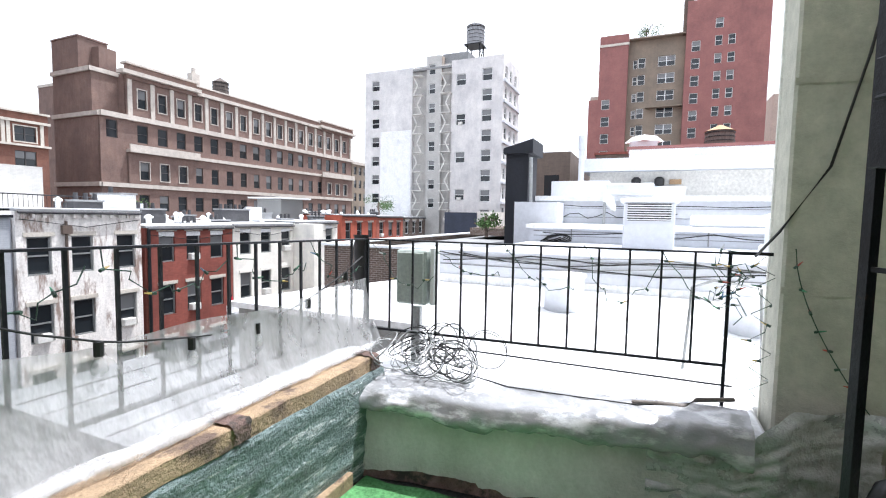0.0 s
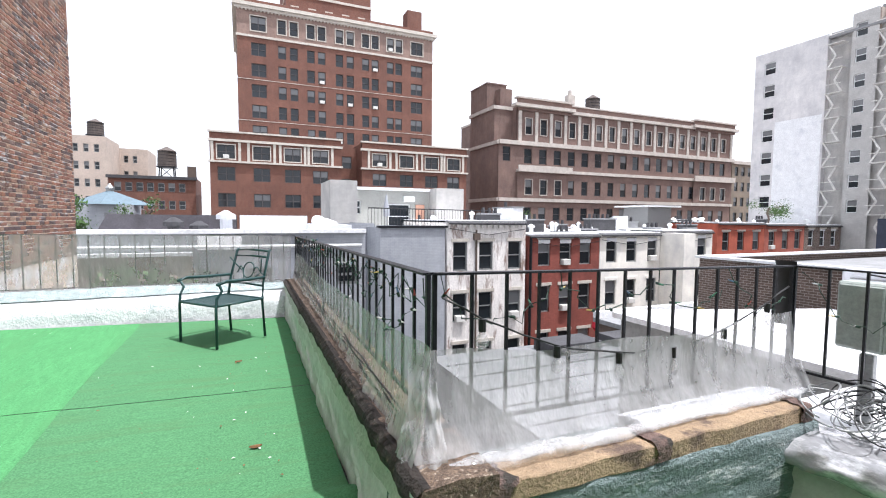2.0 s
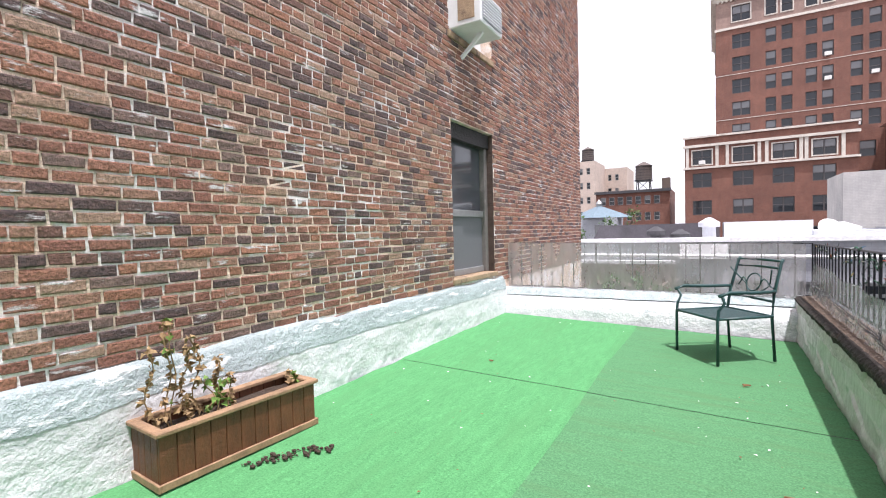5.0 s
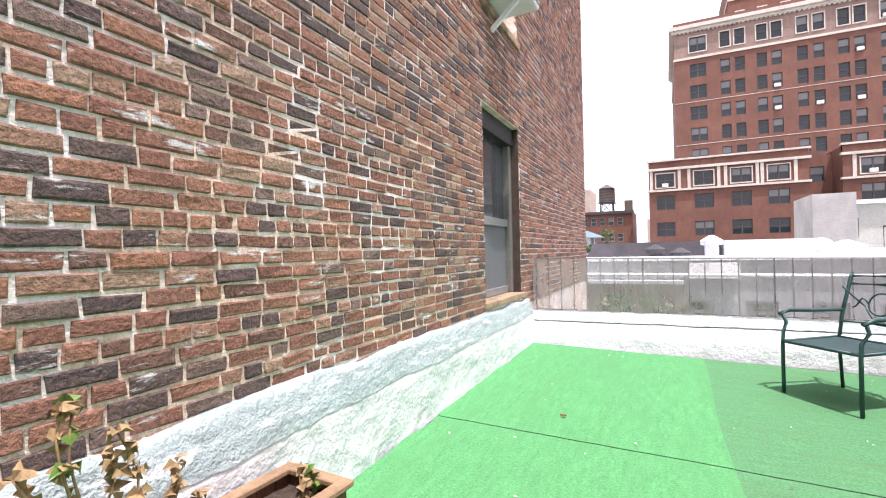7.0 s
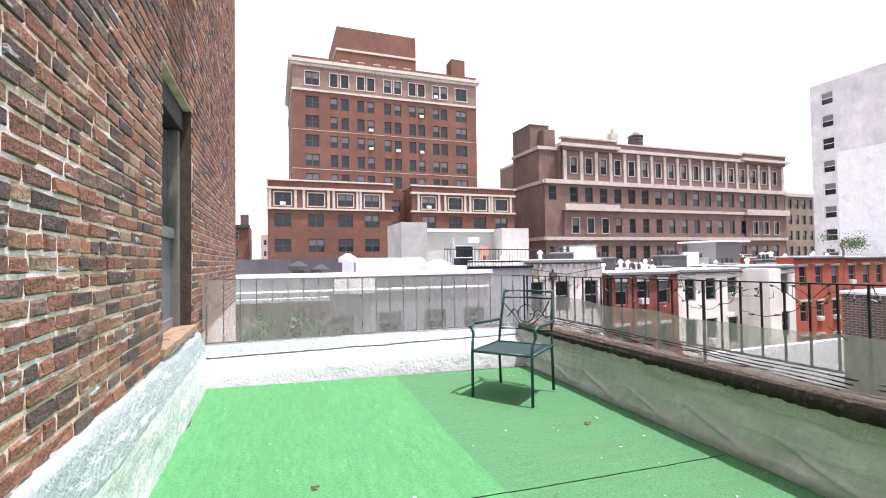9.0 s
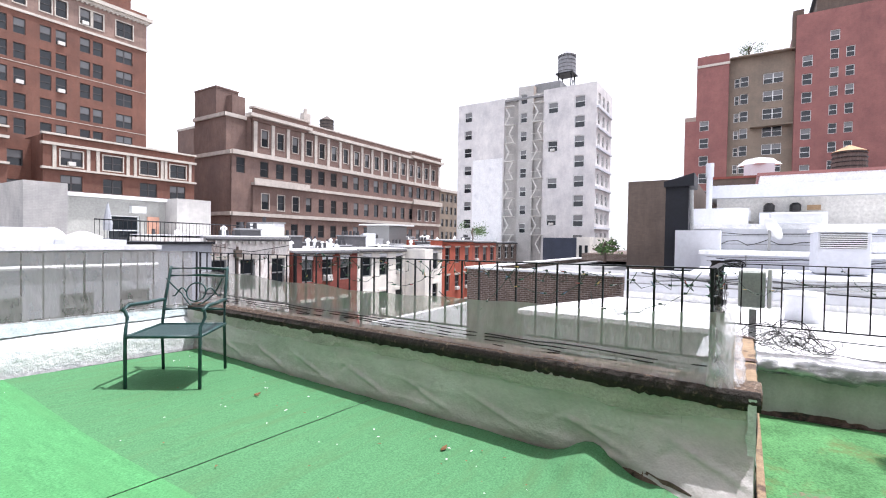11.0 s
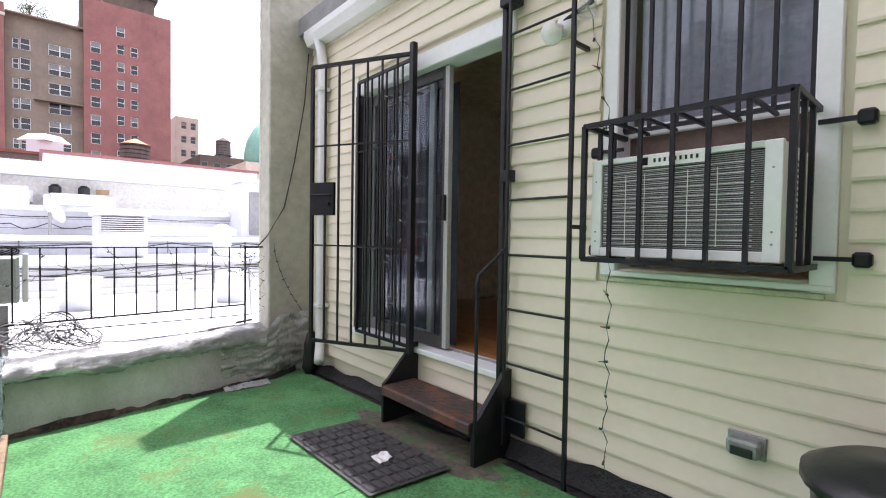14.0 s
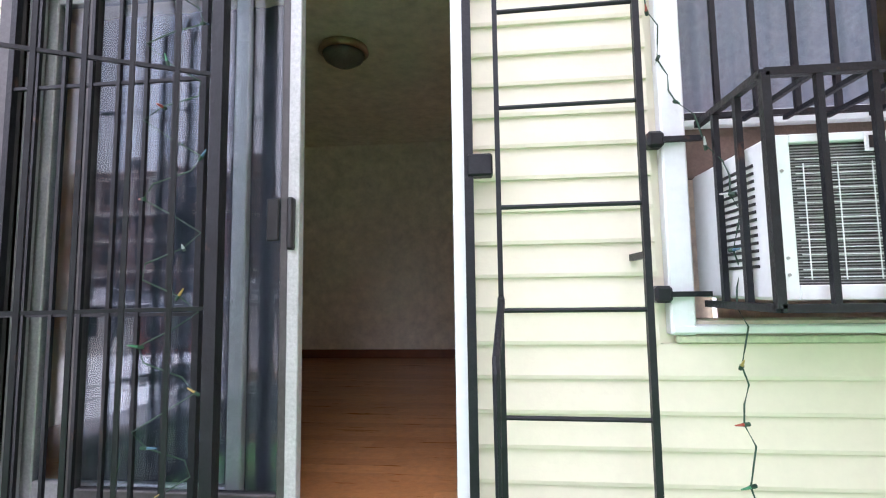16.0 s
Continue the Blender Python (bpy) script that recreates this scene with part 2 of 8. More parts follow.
M_STEP = surf("rusted chequer step", (0.06, 0.04, 0.036), 0.4, 10, 0.5, 0.6, 70, stain=(0.17, 0.065, 0.035), stain_scale=5, stain_at=(0.48, 0.62))
M_SIDING = surf("cream vinyl siding", (0.72, 0.665, 0.53), 0.05, 2.5, 0.5, 0.06, 40, stain=(0.64, 0.59, 0.46), stain_scale=0.9, stain_at=(0.55, 0.85), stretch=(0.4, 1, 1), grain=0.03)
M_WHITEMETAL = surf("white enamel metal", (0.74, 0.76, 0.76), 0.05, 4, 0.4, 0.04, 40, stain=(0.5, 0.5, 0.47), stain_scale=3, stain_at=(0.66, 0.78), grain=0.04)
M_LEADALU = surf("pale aluminium strip", (0.46, 0.465, 0.46), 0.12, 8, 0.42, 0.1, 50, metal=0.2)
M_GREYALU = surf("grey aluminium frame", (0.30, 0.31, 0.31), 0.15, 8, 0.42, 0.1, 50, metal=0.4)
M_DARKALU = surf("dark bronze aluminium", (0.075, 0.07, 0.07), 0.2, 8, 0.4, 0.1, 50, metal=0.3)
M_STUCCO = surf("grey green stucco", (0.43, 0.43, 0.36), 0.07, 1.2, 0.85, 0.25, 35, stain=(0.35, 0.35, 0.29), stain_scale=1.5)
M_STUCCO_EDGE = surf("pale stucco edge", (0.60, 0.60, 0.54), 0.1, 3.0, 0.85, 0.4, 35)
M_TAR = surf("black tar", (0.018, 0.018, 0.018), 0.5, 6, 0.55, 0.8, 25)
M_RUBBER = surf("black rubber", (0.05, 0.049, 0.05), 0.3, 20, 0.6, 0.5, 90)
M_GREENMETAL = surf("dark green painted metal", (0.018, 0.06, 0.058), 0.3, 15, 0.4, 0.15, 60)
M_MESHSEAT = surf("dark green mesh seat", (0.016, 0.045, 0.045), 0.3, 40, 0.6, 0.6, 260)
M_PLANTER = surf("red brown stained cedar", (0.125, 0.046, 0.02), 0.35, 5, 0.55, 0.4, 60, stretch=(3, 3, 0.6), stain=(0.1, 0.045, 0.02), stain_scale=4)
M_PLANTER_RIM = surf("weathered cedar rim", (0.30, 0.19, 0.11), 0.3, 9, 0.75, 0.4, 70, stain=(0.17, 0.1, 0.06), stain_scale=5)
M_SOIL = surf("dark soil", (0.06, 0.042, 0.03), 0.5, 30, 1.0, 1.0, 60)
M_LEAF = surf("green leaf", (0.12, 0.22, 0.04), 0.35, 20, 0.6, 0.1, 60)
M_DRY = surf("dry brown stem", (0.32, 0.22, 0.11), 0.35, 30, 0.9, 0.3, 80)
M_TREE = surf("tree leaves", (0.06, 0.12, 0.03), 0.4, 4, 0.7, 0.1, 30)
M_FILM_C = film_mat("clear crumpled plastic", (0.16, 0.52), (0.78, 0.79, 0.79), rough=0.08, scale=9.0)
M_FILM = film_mat("cloudy plastic sheet", (0.26, 0.62), (0.62, 0.625, 0.63), rough=0.1, scale=5.0)
M_FILM_L = film_mat("dull plastic sheet", (0.36, 0.62), (0.60, 0.59, 0.59), rough=0.16, scale=7.0)
M_FILM_N = film_mat("hazy plastic windbreak", (0.34, 0.5), (0.46, 0.44, 0.43), rough=0.3)
M_WIRE = surf("black cable", (0.012, 0.013, 0.013), 0.3, 20, 0.5, 0)
M_GREENWIRE = surf("dark green cable", (0.015, 0.05, 0.03), 0.3, 20, 0.5, 0)
M_BULB = film_mat("clear bulb", (0.14, 0.3), rough=0.06, scale=30)
M_GLASS = glass_mat("dark window glass")
M_GLASS_D = glass_mat("grey reflecting glass", (0.07, 0.08, 0.09), 0.05)
M_PANE = clear_glass("clear pane")
# pale tone for blinds; on the white house it paints reflected sky
M_GLASS_B = glass_mat("pale glass for blind and sky reflection", (0.18, 0.185, 0.19), 0.08)
M_GREYBOX = surf("grey green meter box", (0.33, 0.37, 0.34), 0.1, 5, 0.5, 0.1, 30)
M_WOODFLOOR = surf("oak floor", (0.44, 0.19, 0.065), 0.3, 3, 0.3, 0.1, 40, stretch=(1, 12, 1), piece=[(0, (0.36, 0.15, 0.05)), (1, (0.54, 0.25, 0.10))], coat=0.2)
M_ROOMWALL = surf("warm white room paint", (0.84, 0.775, 0.65), 0.04, 1, 0.8, 0.05, 40)
M_SKIRTING = surf("brown wood skirting", (0.2, 0.075, 0.03), 0.2, 6, 0.4, 0.1, 40)
M_BRASS = surf("aged brass", (0.42, 0.32, 0.2), 0.15, 10, 0.38, 0, metal=1.0)
M_MILK = surf("smoked lamp glass", (0.16, 0.145, 0.13), 0.1, 10, 0.2, 0)
M_PAPER = surf("white paper scrap", (0.8, 0.8, 0.8), 0.05, 20, 0.8, 0.2, 60)
M_RUST = surf("rusty brown litter", (0.18, 0.09, 0.04), 0.4, 20, 0.9, 0.5, 60)
M_BLACKPLASTIC = surf("black plastic", (0.015, 0.016, 0.017), 0.2, 9, 0.35, 0.1, 40)
M_ACGRILLE = surf("dark condenser grille", (0.05, 0.05, 0.052), 0.2, 30, 0.5, 0.2, 90, metal=0.3)
M_CURTAIN = surf("dark curtain", (0.04, 0.043, 0.052), 0.12, 4, 0.9, 0.2, 30, stretch=(6, 1, 0.2))

M_HOTEL = far_brick("red brown hotel brick", (0.155, 0.064, 0.045), (0.19, 0.082, 0.056), (0.19, 0.11, 0.085))
M_HOTELTOP = far_brick("pale stone and brick top storey", (0.26, 0.175, 0.145), (0.30, 0.21, 0.175), (0.26, 0.19, 0.16))
M_SCHOOL = far_brick("brown institution brick", (0.165, 0.103, 0.086), (0.2, 0.128, 0.108), (0.2, 0.15, 0.13))
M_SCHOOLSTONE = surf("weathered buff stone trim", (0.50, 0.455, 0.41), 0.15, 1.2, 0.85, 0.2, 8, stain=(0.34, 0.29, 0.25), stain_scale=0.8)
M_REDPAINT = far_brick("red painted brick", (0.22, 0.06, 0.045), (0.26, 0.075, 0.055), (0.22, 0.07, 0.055))
M_TOWERRED = far_brick("rose red tower brick", (0.27, 0.115, 0.108), (0.30, 0.13, 0.12), (0.28, 0.14, 0.125), 0.075, 0.06)
M_TOWERTAN = far_brick("tan tower brick", (0.225, 0.185, 0.145), (0.255, 0.21, 0.165), (0.24, 0.2, 0.16), 0.075, 0.08)
M_BROWNBRICK = far_brick("dark brown brick", (0.10, 0.07, 0.055), (0.15, 0.105, 0.085), (0.34, 0.3, 0.27))
M_BROWNWALL = far_brick("brown block wall", (0.12, 0.09, 0.075), (0.14, 0.105, 0.085), (0.13, 0.1, 0.08))
M_WHITEBRICK = far_brick("grey white painted brick", (0.655, 0.65, 0.655), (0.69, 0.685, 0.685), (0.625, 0.62, 0.62), 0.075, 0.07)
M_STAIRWELL = far_brick("grey stair recess brick", (0.45, 0.445, 0.43), (0.48, 0.475, 0.46), (0.41, 0.405, 0.39), 0.075, 0.1)
M_GREYBRICK = far_brick("blue grey painted brick", (0.34, 0.36, 0.395), (0.37, 0.39, 0.425), (0.31, 0.33, 0.36), 0.075, 0.1)
M_CREAM = far_brick("cream painted brick", (0.86, 0.84, 0.78), (0.89, 0.87, 0.81), (0.82, 0.8, 0.74), 0.075, 0.05)
M_PEELING = surf("peeling cream painted brick", (0.80, 0.765, 0.73), 0.2, 1.6, 0.85, 0.5, 12, stain=(0.30, 0.225, 0.19), stain_scale=1.3, stain_at=(0.53, 0.64), stretch=(1.4, 1, 0.35))
M_LIMESTONE = surf("pale limestone", (0.56, 0.52, 0.46), 0.12, 1.2, 0.8, 0.2, 8, stain=(0.36, 0.31, 0.26), stain_scale=0.7)
M_ESCAPE = surf("grey white painted stairs", (0.66, 0.65, 0.62), 0.15, 2, 0.6, 0.1, 20)
M_NAVY = surf("dark navy panel", (0.008, 0.01, 0.016), 0.3, 1.0, 0.75, 0.2, 6)
M_NAVYBOX = surf("slate blue wall", (0.045, 0.055, 0.085), 0.2, 1.0, 0.8, 0.2, 6)
M_TANKWOOD = surf("weathered tank staves", (0.12, 0.10, 0.09), 0.3, 2.0, 0.9, 0.3, 12, stretch=(4, 4, 0.3))
# staves paled to grey blue: distance haze is put into the colour
M_TANKGREY = surf("haze toned tank staves", (0.27, 0.275, 0.29), 0.25, 2.0, 0.9, 0.3, 12, stretch=(4, 4, 0.3))
M_TANROOF = surf("tan shingle cone", (0.42, 0.28, 0.16), 0.2, 3, 0.9, 0.3, 20)
M_DARKROOF = surf("dark roof felt", (0.06, 0.06, 0.065), 0.3, 1.0, 0.9, 0.3, 8)
M_GREYROOF = surf("grey roof felt", (0.25, 0.255, 0.26), 0.2, 0.8, 0.9, 0.3, 8)
M_YARD = surf("yard paving", (0.2, 0.19, 0.18), 0.3, 0.5, 0.95, 0.3, 6)
M_COPPER = surf("green copper roof", (0.16, 0.33, 0.27), 0.2, 2, 0.7, 0.2, 12)
M_REDCLOTH = surf("red umbrella cloth", (0.55, 0.03, 0.05), 0.1, 5, 0.8, 0.1, 40)
M_TANKPALE = surf("pale concrete tower", (0.5, 0.42, 0.36), 0.12, 0.6, 0.9, 0.1, 6)


# ---- mesh helpers ----
def cube_into(bm, x0, x1, y0, y1, z0, z1, m=None, bevel=0.0, mi=0):
    vs = [bm.verts.new(p) for p in ((x0, y0, z0), (x1, y0, z0), (x1, y1, z0), (x0, y1, z0), (x0, y0, z1), (x1, y0, z1), (x1, y1, z1), (x0, y1, z1))]
    fs = [bm.faces.new([vs[i] for i in q]) for q in ((3, 2, 1, 0), (4, 5, 6, 7), (0, 1, 5, 4), (1, 2, 6, 5), (2, 3, 7, 6), (3, 0, 4, 7))]
    for f in fs:
        f.material_index = mi
    if bevel:
        es = list({e for f in fs for e in f.edges})
        r = bmesh.ops.bevel(bm, geom=es, offset=bevel, segments=1, affect='EDGES', profile=0.5)
        vs = list({v for f in r["faces"] for v in f.verts} | {v for v in vs if v.is_valid})
    if m is not None:
        for v in vs:
            v.co = m @ v.co
    return vs


def bm_box(x0, x1, y0, y1, z0, z1, bevel=0.0, m=None):
    bm = bmesh.new()
    cube_into(bm, x0, x1, y0, y1, z0, z1, m, bevel)
    return bm


def rod_into(bm, a, b, r, seg=8, r2=None, square=False):
    a, b = Vector(a), Vector(b)
    d = b - a
    if d.length < 1e-6:
        return
    q = d.to_track_quat('Z', 'Y').to_matrix()
    n = 4 if square else seg
    off = math.pi / 4 if square else 0.0
    k = math.sqrt(2) if square else 1.0
    r2 = r if r2 is None else r2
    lo, hi = [], []
    for i in range(n):
        ang = 2 * math.pi * i / n + off
        v = Vector((math.cos(ang), math.sin(ang), 0)) * k
        lo.append(bm.verts.new(a + q @ (v * r)))
        hi.append(bm.verts.new(b + q @ (v * r2)))
    for i in range(n):
        j = (i + 1) % n
        bm.faces.new((lo[i], lo[j], hi[j], hi[i]))
    bm.faces.new(lo[::-1])
    bm.faces.new(hi)


def bm_rod(a, b, r, seg=8, r2=None, square=False):
    bm = bmesh.new()
    rod_into(bm, a, b, r, seg, r2, square)
    return bm


def bm_path(pts, r, seg=6):
    """A round bar that follows points, with shared rings at the bends."""
    bm = bmesh.new()
    pts = [Vector(p) for p in pts]
    rings = []
    for i, p in enumerate(pts):
        d = (pts[min(i + 1, len(pts) - 1)] - pts[max(i - 1, 0)])
        q = d.to_track_quat('Z', 'Y').to_matrix()
        rings.append([bm.verts.new(p + q @ Vector((math.cos(2 * math.pi * k / seg) * r, math.sin(2 * math.pi * k / seg) * r, 0))) for k in range(seg)])
    for a, b in zip(rings, rings[1:]):
        best = min(range(seg), key=lambda s: (a[0].co - b[s].co).length)
        for k in range(seg):
            bm.faces.new((a[k], a[(k + 1) % seg], b[(k + 1 + best) % seg], b[(k + best) % seg]))
    bm.faces.new(rings[0][::-1])
    bm.faces.new(rings[-1])
    return bm


def bm_lathe(profile, seg=20, at=(0, 0, 0)):
    bm = bmesh.new()
    rings = []
    for r, z in profile:
        rings.append([bm.verts.new((at[0] + r * math.cos(2 * math.pi * k / seg), at[1] + r * math.sin(2 * math.pi * k / seg), at[2] + z)) for k in range(seg)])
    for a, b in zip(rings, rings[1:]):
        for k in range(seg):
            bm.faces.new((a[k], a[(k + 1) % seg], b[(k + 1) % seg], b[k]))
    bm.faces.new(rings[0][::-1])
    bm.faces.new(rings[-1])
    return bm


def mesh_of(name, bm, material, smooth=False):
    me = bpy.data.meshes.new(name)
    bmesh.ops.recalc_face_normals(bm, faces=bm.faces[:]) if len(bm.faces) < 4000 else None
    bm.to_mesh(me)
    bm.free()
    for m in (material if isinstance(material, (list, tuple)) else [material]):
        me.materials.append(m)
    if smooth:
        for p in me.polygons:
            p.use_smooth = True
    return me


def part(name, bm, material, parent=None, label="", smooth=False):
    ob = new(name, mesh_of(name, bm, material, smooth))
    ob.parent = parent
    if label:
        ob["label"] = label
    return ob


def place(name, me, parent, m):
    """Another object on a mesh that exists."""
    ob = new(name, me)
    ob.parent = parent
    ob.matrix_basis = m
    return ob


def thing(name, label, category, group="", kind="", at=(0, 0, 0)):
    ob = new(name)
    ob.empty_display_size = 0.1
    return tagged(ob, label, category, group, kind)


def setting(name, bm, material, label="", smooth=False):
    return tagged(part(name, bm, material, None, "", smooth), label, "", "", "structure")


def floor_z(x, y):
    """The terrace falls gently towards its drain."""
    return 0.05 - 0.03 * x + 0.012 * y


def sheet(nu, nv, fn):
    bm = bmesh.new()
    g = [[bm.verts.new(fn(i / nu, j / nv)) for j in range(nv + 1)] for i in range(nu + 1)]
    for i in range(nu):
        for j in range(nv):
            bm.faces.new((g[i][j], g[i + 1][j], g[i + 1][j + 1], g[i][j + 1]))
    return bm


# ---- terrace: floor and turf ----
def par_x(y):
    """Inner face of the long east parapet, which runs a little askew."""
    return 3.475 + 0.01 * (y - 2.35)


def rail_x(y):
    return 3.58 + 0.022 * (y - 2.53)


def low_x(y):
    """Face of the low parapet, askew, turning into the stucco corner."""
    return min(5.70, 5.22 + 0.17 * (2.36 - max(y, 0.45)) + 0.6 * max(0.0, 0.45 - y))


def slab(nx, ny, fx, fy, lift, thick=0.0, wrinkle=None):
    def fn(u, v):
        y = fy(v)
        x = fx(u, y)
        z = floor_z(x, y) + lift
        if wrinkle:
            z += wrinkle(x, y)
        return (x, y, z)
    return sheet(nx, ny, fn)


bm = bmesh.new()
cube_into(bm, -0.3, 3.6, -0.4, 7.9, -0.6, -0.28)
cube_into(bm, 3.6, 5.7, -0.4, 2.55, -0.6, -0.28)
setting("roof_deck", bm, M_TAR)
setting("wall_outer", bm_box(-0.3, 3.58, 0.5, 7.9, -13.0, -0.6), M_MORTAR, "plain outer wall below the terrace")
tagged(setting("floor", slab(4, 6, lambda u, y: -0.02 + u * 3.56, lambda v: -0.02 + v * 7.7, -0.012), M_TAR), "black tar roof surface under the turf", "", "", "structure")
setting("floor_corner", slab(2, 2, lambda u, y: 3.48 + u * 2.1, lambda v: -0.02 + v * 2.46, -0.012), M_TAR)


def turf_wave(x, y):
    w = 0.004 * noise.noise((x * 2.2, y * 2.2, 0.3)) + 0.002 * noise.noise((x * 7, y * 7, 1.3))
    # the sheet is bunched up against the long parapet
    d = math.exp(-(((x - 3.36) / 0.24) ** 2 + ((y - 3.12) / 0.15) ** 2))
    w += d * (0.115 + 0.02 * math.sin(x * 23 + y * 9))
    d = math.exp(-(((x - 3.0) / 0.42) ** 2 + ((y - 2.85) / 0.42) ** 2))
    w += d * (0.022 + 0.020 * math.sin((x * 0.8 + y) * 13 + 3 * noise.noise((x * 3, y * 3, 0))) + 0.012 * math.sin((x - 1.4 * y) * 23 + 2 * noise.noise((x * 5, y * 5, 3))))
    # long low creases that run off from the corner
    w += 0.012 * math.exp(-((y - 2.62 - 0.22 * (x - 3.2) ** 2) / 0.035) ** 2) * max(0.0, min(1.0, (x - 2.1) * 1.2))
    if x > 2.8 and y > 2.35:
        w += 0.08 * max(0.0, x - 3.32) * max(0.0, 0.2 + 0.8 * noise.noise((x, y * 2.6, 3)))
    return max(w, -0.006)


def turf(name, material, label, x0, x1, y0, y1, lift=0.004):
    nx, ny = max(2, int((x1(y0) - x0(y0)) / 0.04)), max(2, int((y1 - y0) / 0.045))
    ob = part(name, slab(nx, ny, lambda u, y: x0(y) + u * (x1(y) - x0(y)), lambda v: y0 + v * (y1 - y0), lift, 0, turf_wave), material, None, "", True)
    return tagged(ob, label, "turf", "turf panels")


seam = lambda y: 1.87 + 0.015 * math.sin(y * 2)
west = lambda y: 0.085 + 0.02 * math.sin(y * 3.1) + 0.012 * math.sin(y * 11)
east = lambda y: par_x(y) - 0.01
turf("turf", M_TURF_A, "bright green artificial turf panel beside the brick wall", west, lambda y: seam(y) + 0.004, 4.86, 7.46)
turf("turf", M_TURF_B, "darker green worn turf panel along the parapet", lambda y: seam(y) - 0.004, east, 4.86, 7.46, 0.002)
turf("turf", M_TURF_A, "bright green artificial turf panel beside the planter", west, lambda y: seam(y) + 0.004, 1.6, 4.85)
turf("turf", M_TURF_B, "wrinkled darker green turf panel at the parapet corner", lambda y: seam(y) - 0.004, east, 2.30, 4.85, 0.002)
turf("turf", M_TURF_B, "green turf panel in front of the siding", lambda y: 0.1, lambda y: 1.87, 0.12, 1.59)
turf("turf", M_TURF_C, "mossy green turf panel beside the door mat", lambda y: 1.88, lambda y: 3.27, 0.16, 2.262)
turf("turf", M_TURF_C, "mossy green turf panel in the corner by the low parapet", lambda y: 3.275, lambda y: low_x(y) - 0.05 + 0.02 * math.sin(y * 6) + 0.012 * math.sin(y * 17), 0.14, 2.26)

# thin dark joint lines between the panels are gaps; a pale batten lies at the parapet corner
bm = bmesh.new()
cube_into(bm, 3.47, 5.10, 2.262, 2.302, -0.09, -0.004, None, 0.004)
strip = part("timber_strip", bm, M_COPING)
tagged(strip, "weathered pale timber strip lying on turf by the parapet", "strip")
ob = part("bare_board", bm_box(2.35, 3.46, 2.262, 2.318, floor_z(2.8, 2.3) - 0.012, floor_z(2.8, 2.3) + 0.019, 0.005), surf("bare brown board", (0.22, 0.14, 0.09), 0.3, 9, 0.9, 0.4, 70))
tagged(ob, "bare brown board showing at the turf seam", "board")

# ---- brick wall ----
WALL_Y0, WALL_Y1, WALL_TOP = -0.02, 12.35, 8.6
OPEN = [(6.14, 7.36, 0.70, 2.70), (6.14, 7.36, 3.72, 5.6)]
COURSE, BL = 0.0682, 0.205


def wall_cells(u_edges, v_edges, holes):
    for a, b in zip(u_edges, u_edges[1:]):
        for c, d in zip(v_edges, v_edges[1:]):
            if not any(a >= h[0] - 1e-5 and b <= h[1] + 1e-5 and c >= h[2] - 1e-5 and d <= h[3] + 1e-5 for h in holes):
                yield a, b, c, d


bm = bmesh.new()
for a, b, c, d in wall_cells([WALL_Y0, 6.14, 7.36, WALL_Y1], [-0.6, 0.70, 2.70, 3.72, 5.6, WALL_TOP], OPEN):
    cube_into(bm, -0.34, -0.005, a, b, c, d)
wall_brick = setting("wall_west", bm, M_MORTAR, "old red brown brick wall with smeared pale mortar")

# ---- siding wall, openings ----
DOOR = (3.125, 4.76, 0.42, 2.50)
WIN = (1.60, 2.44, 1.10, 2.75)
bm = bmesh.new()
for a, b, c, d in wall_cells([0.0, WIN[0], WIN[1], DOOR[0], DOOR[1], 5.72], [-0.4, DOOR[2], WIN[2], DOOR[3], WIN[3], 3.2], [DOOR, WIN]):
    cube_into(bm, a, b, -0.16, -0.012, c, d)
wall_siding = setting("wall_south", bm, M_SIDING, "cream clapboard clad penthouse wall")
bm = bm_box(-0.02, 5.72, -4.2, 0.16, 3.2, 3.36)
setting("roof_south", bm, M_GREYROOF)

BOARD = 0.1059
z = 0.079
while z < 3.15:
    z1 = min(z + BOARD, 3.19)
    cuts = [(0.0, 5.70)]
    for o in (DOOR, WIN):
        m0, m1 = (o[0] - 0.06, o[1] + 0.06)
        zz0, zz1 = o[2] - 0.0, o[3] + 0.05
        if z1 > zz0 + 0.02 and z < zz1 - 0.02:
            cuts = [c for a, b in cuts for c in ((a, min(b, m0)), (max(a, m1), b)) if c[1] - c[0] > 0.03]
    for a, b in cuts:
        bm = bmesh.new()
        prof = [(-0.010, z), (0.016, z), (0.018, z + 0.012), (0.010, z + BOARD * 0.55), (0.003, z1), (-0.010, z1)]
        lo = [bm.verts.new((a, p[0], p[1])) for p in prof]
        hi = [bm.verts.new((b, p[0], p[1])) for p in prof]
        n = len(prof)
        for i in range(n):
            bm.faces.new((lo[i], lo[(i + 1) % n], hi[(i + 1) % n], hi[i]))
        bm.faces.new(lo[::-1])
        bm.faces.new(hi)
        part("siding_board", bm, M_SIDING, wall_siding)
    z += BOARD
# a blackened base
bm2 = sheet(70, 3, lambda u, v: (u * 5.6, 0.028 + 0.05 * (1 - v) ** 2 + 0.006 * noise.noise((u * 30, v * 3, 0)), floor_z(u * 5.6, 0) + 0.004 + v * (0.14 + 0.05 * noise.noise((u * 22, 0, 5)) - 0.06 * u)))
setting("tar_skirting", bm2, M_TAR, "black tar strip along the siding base", True)

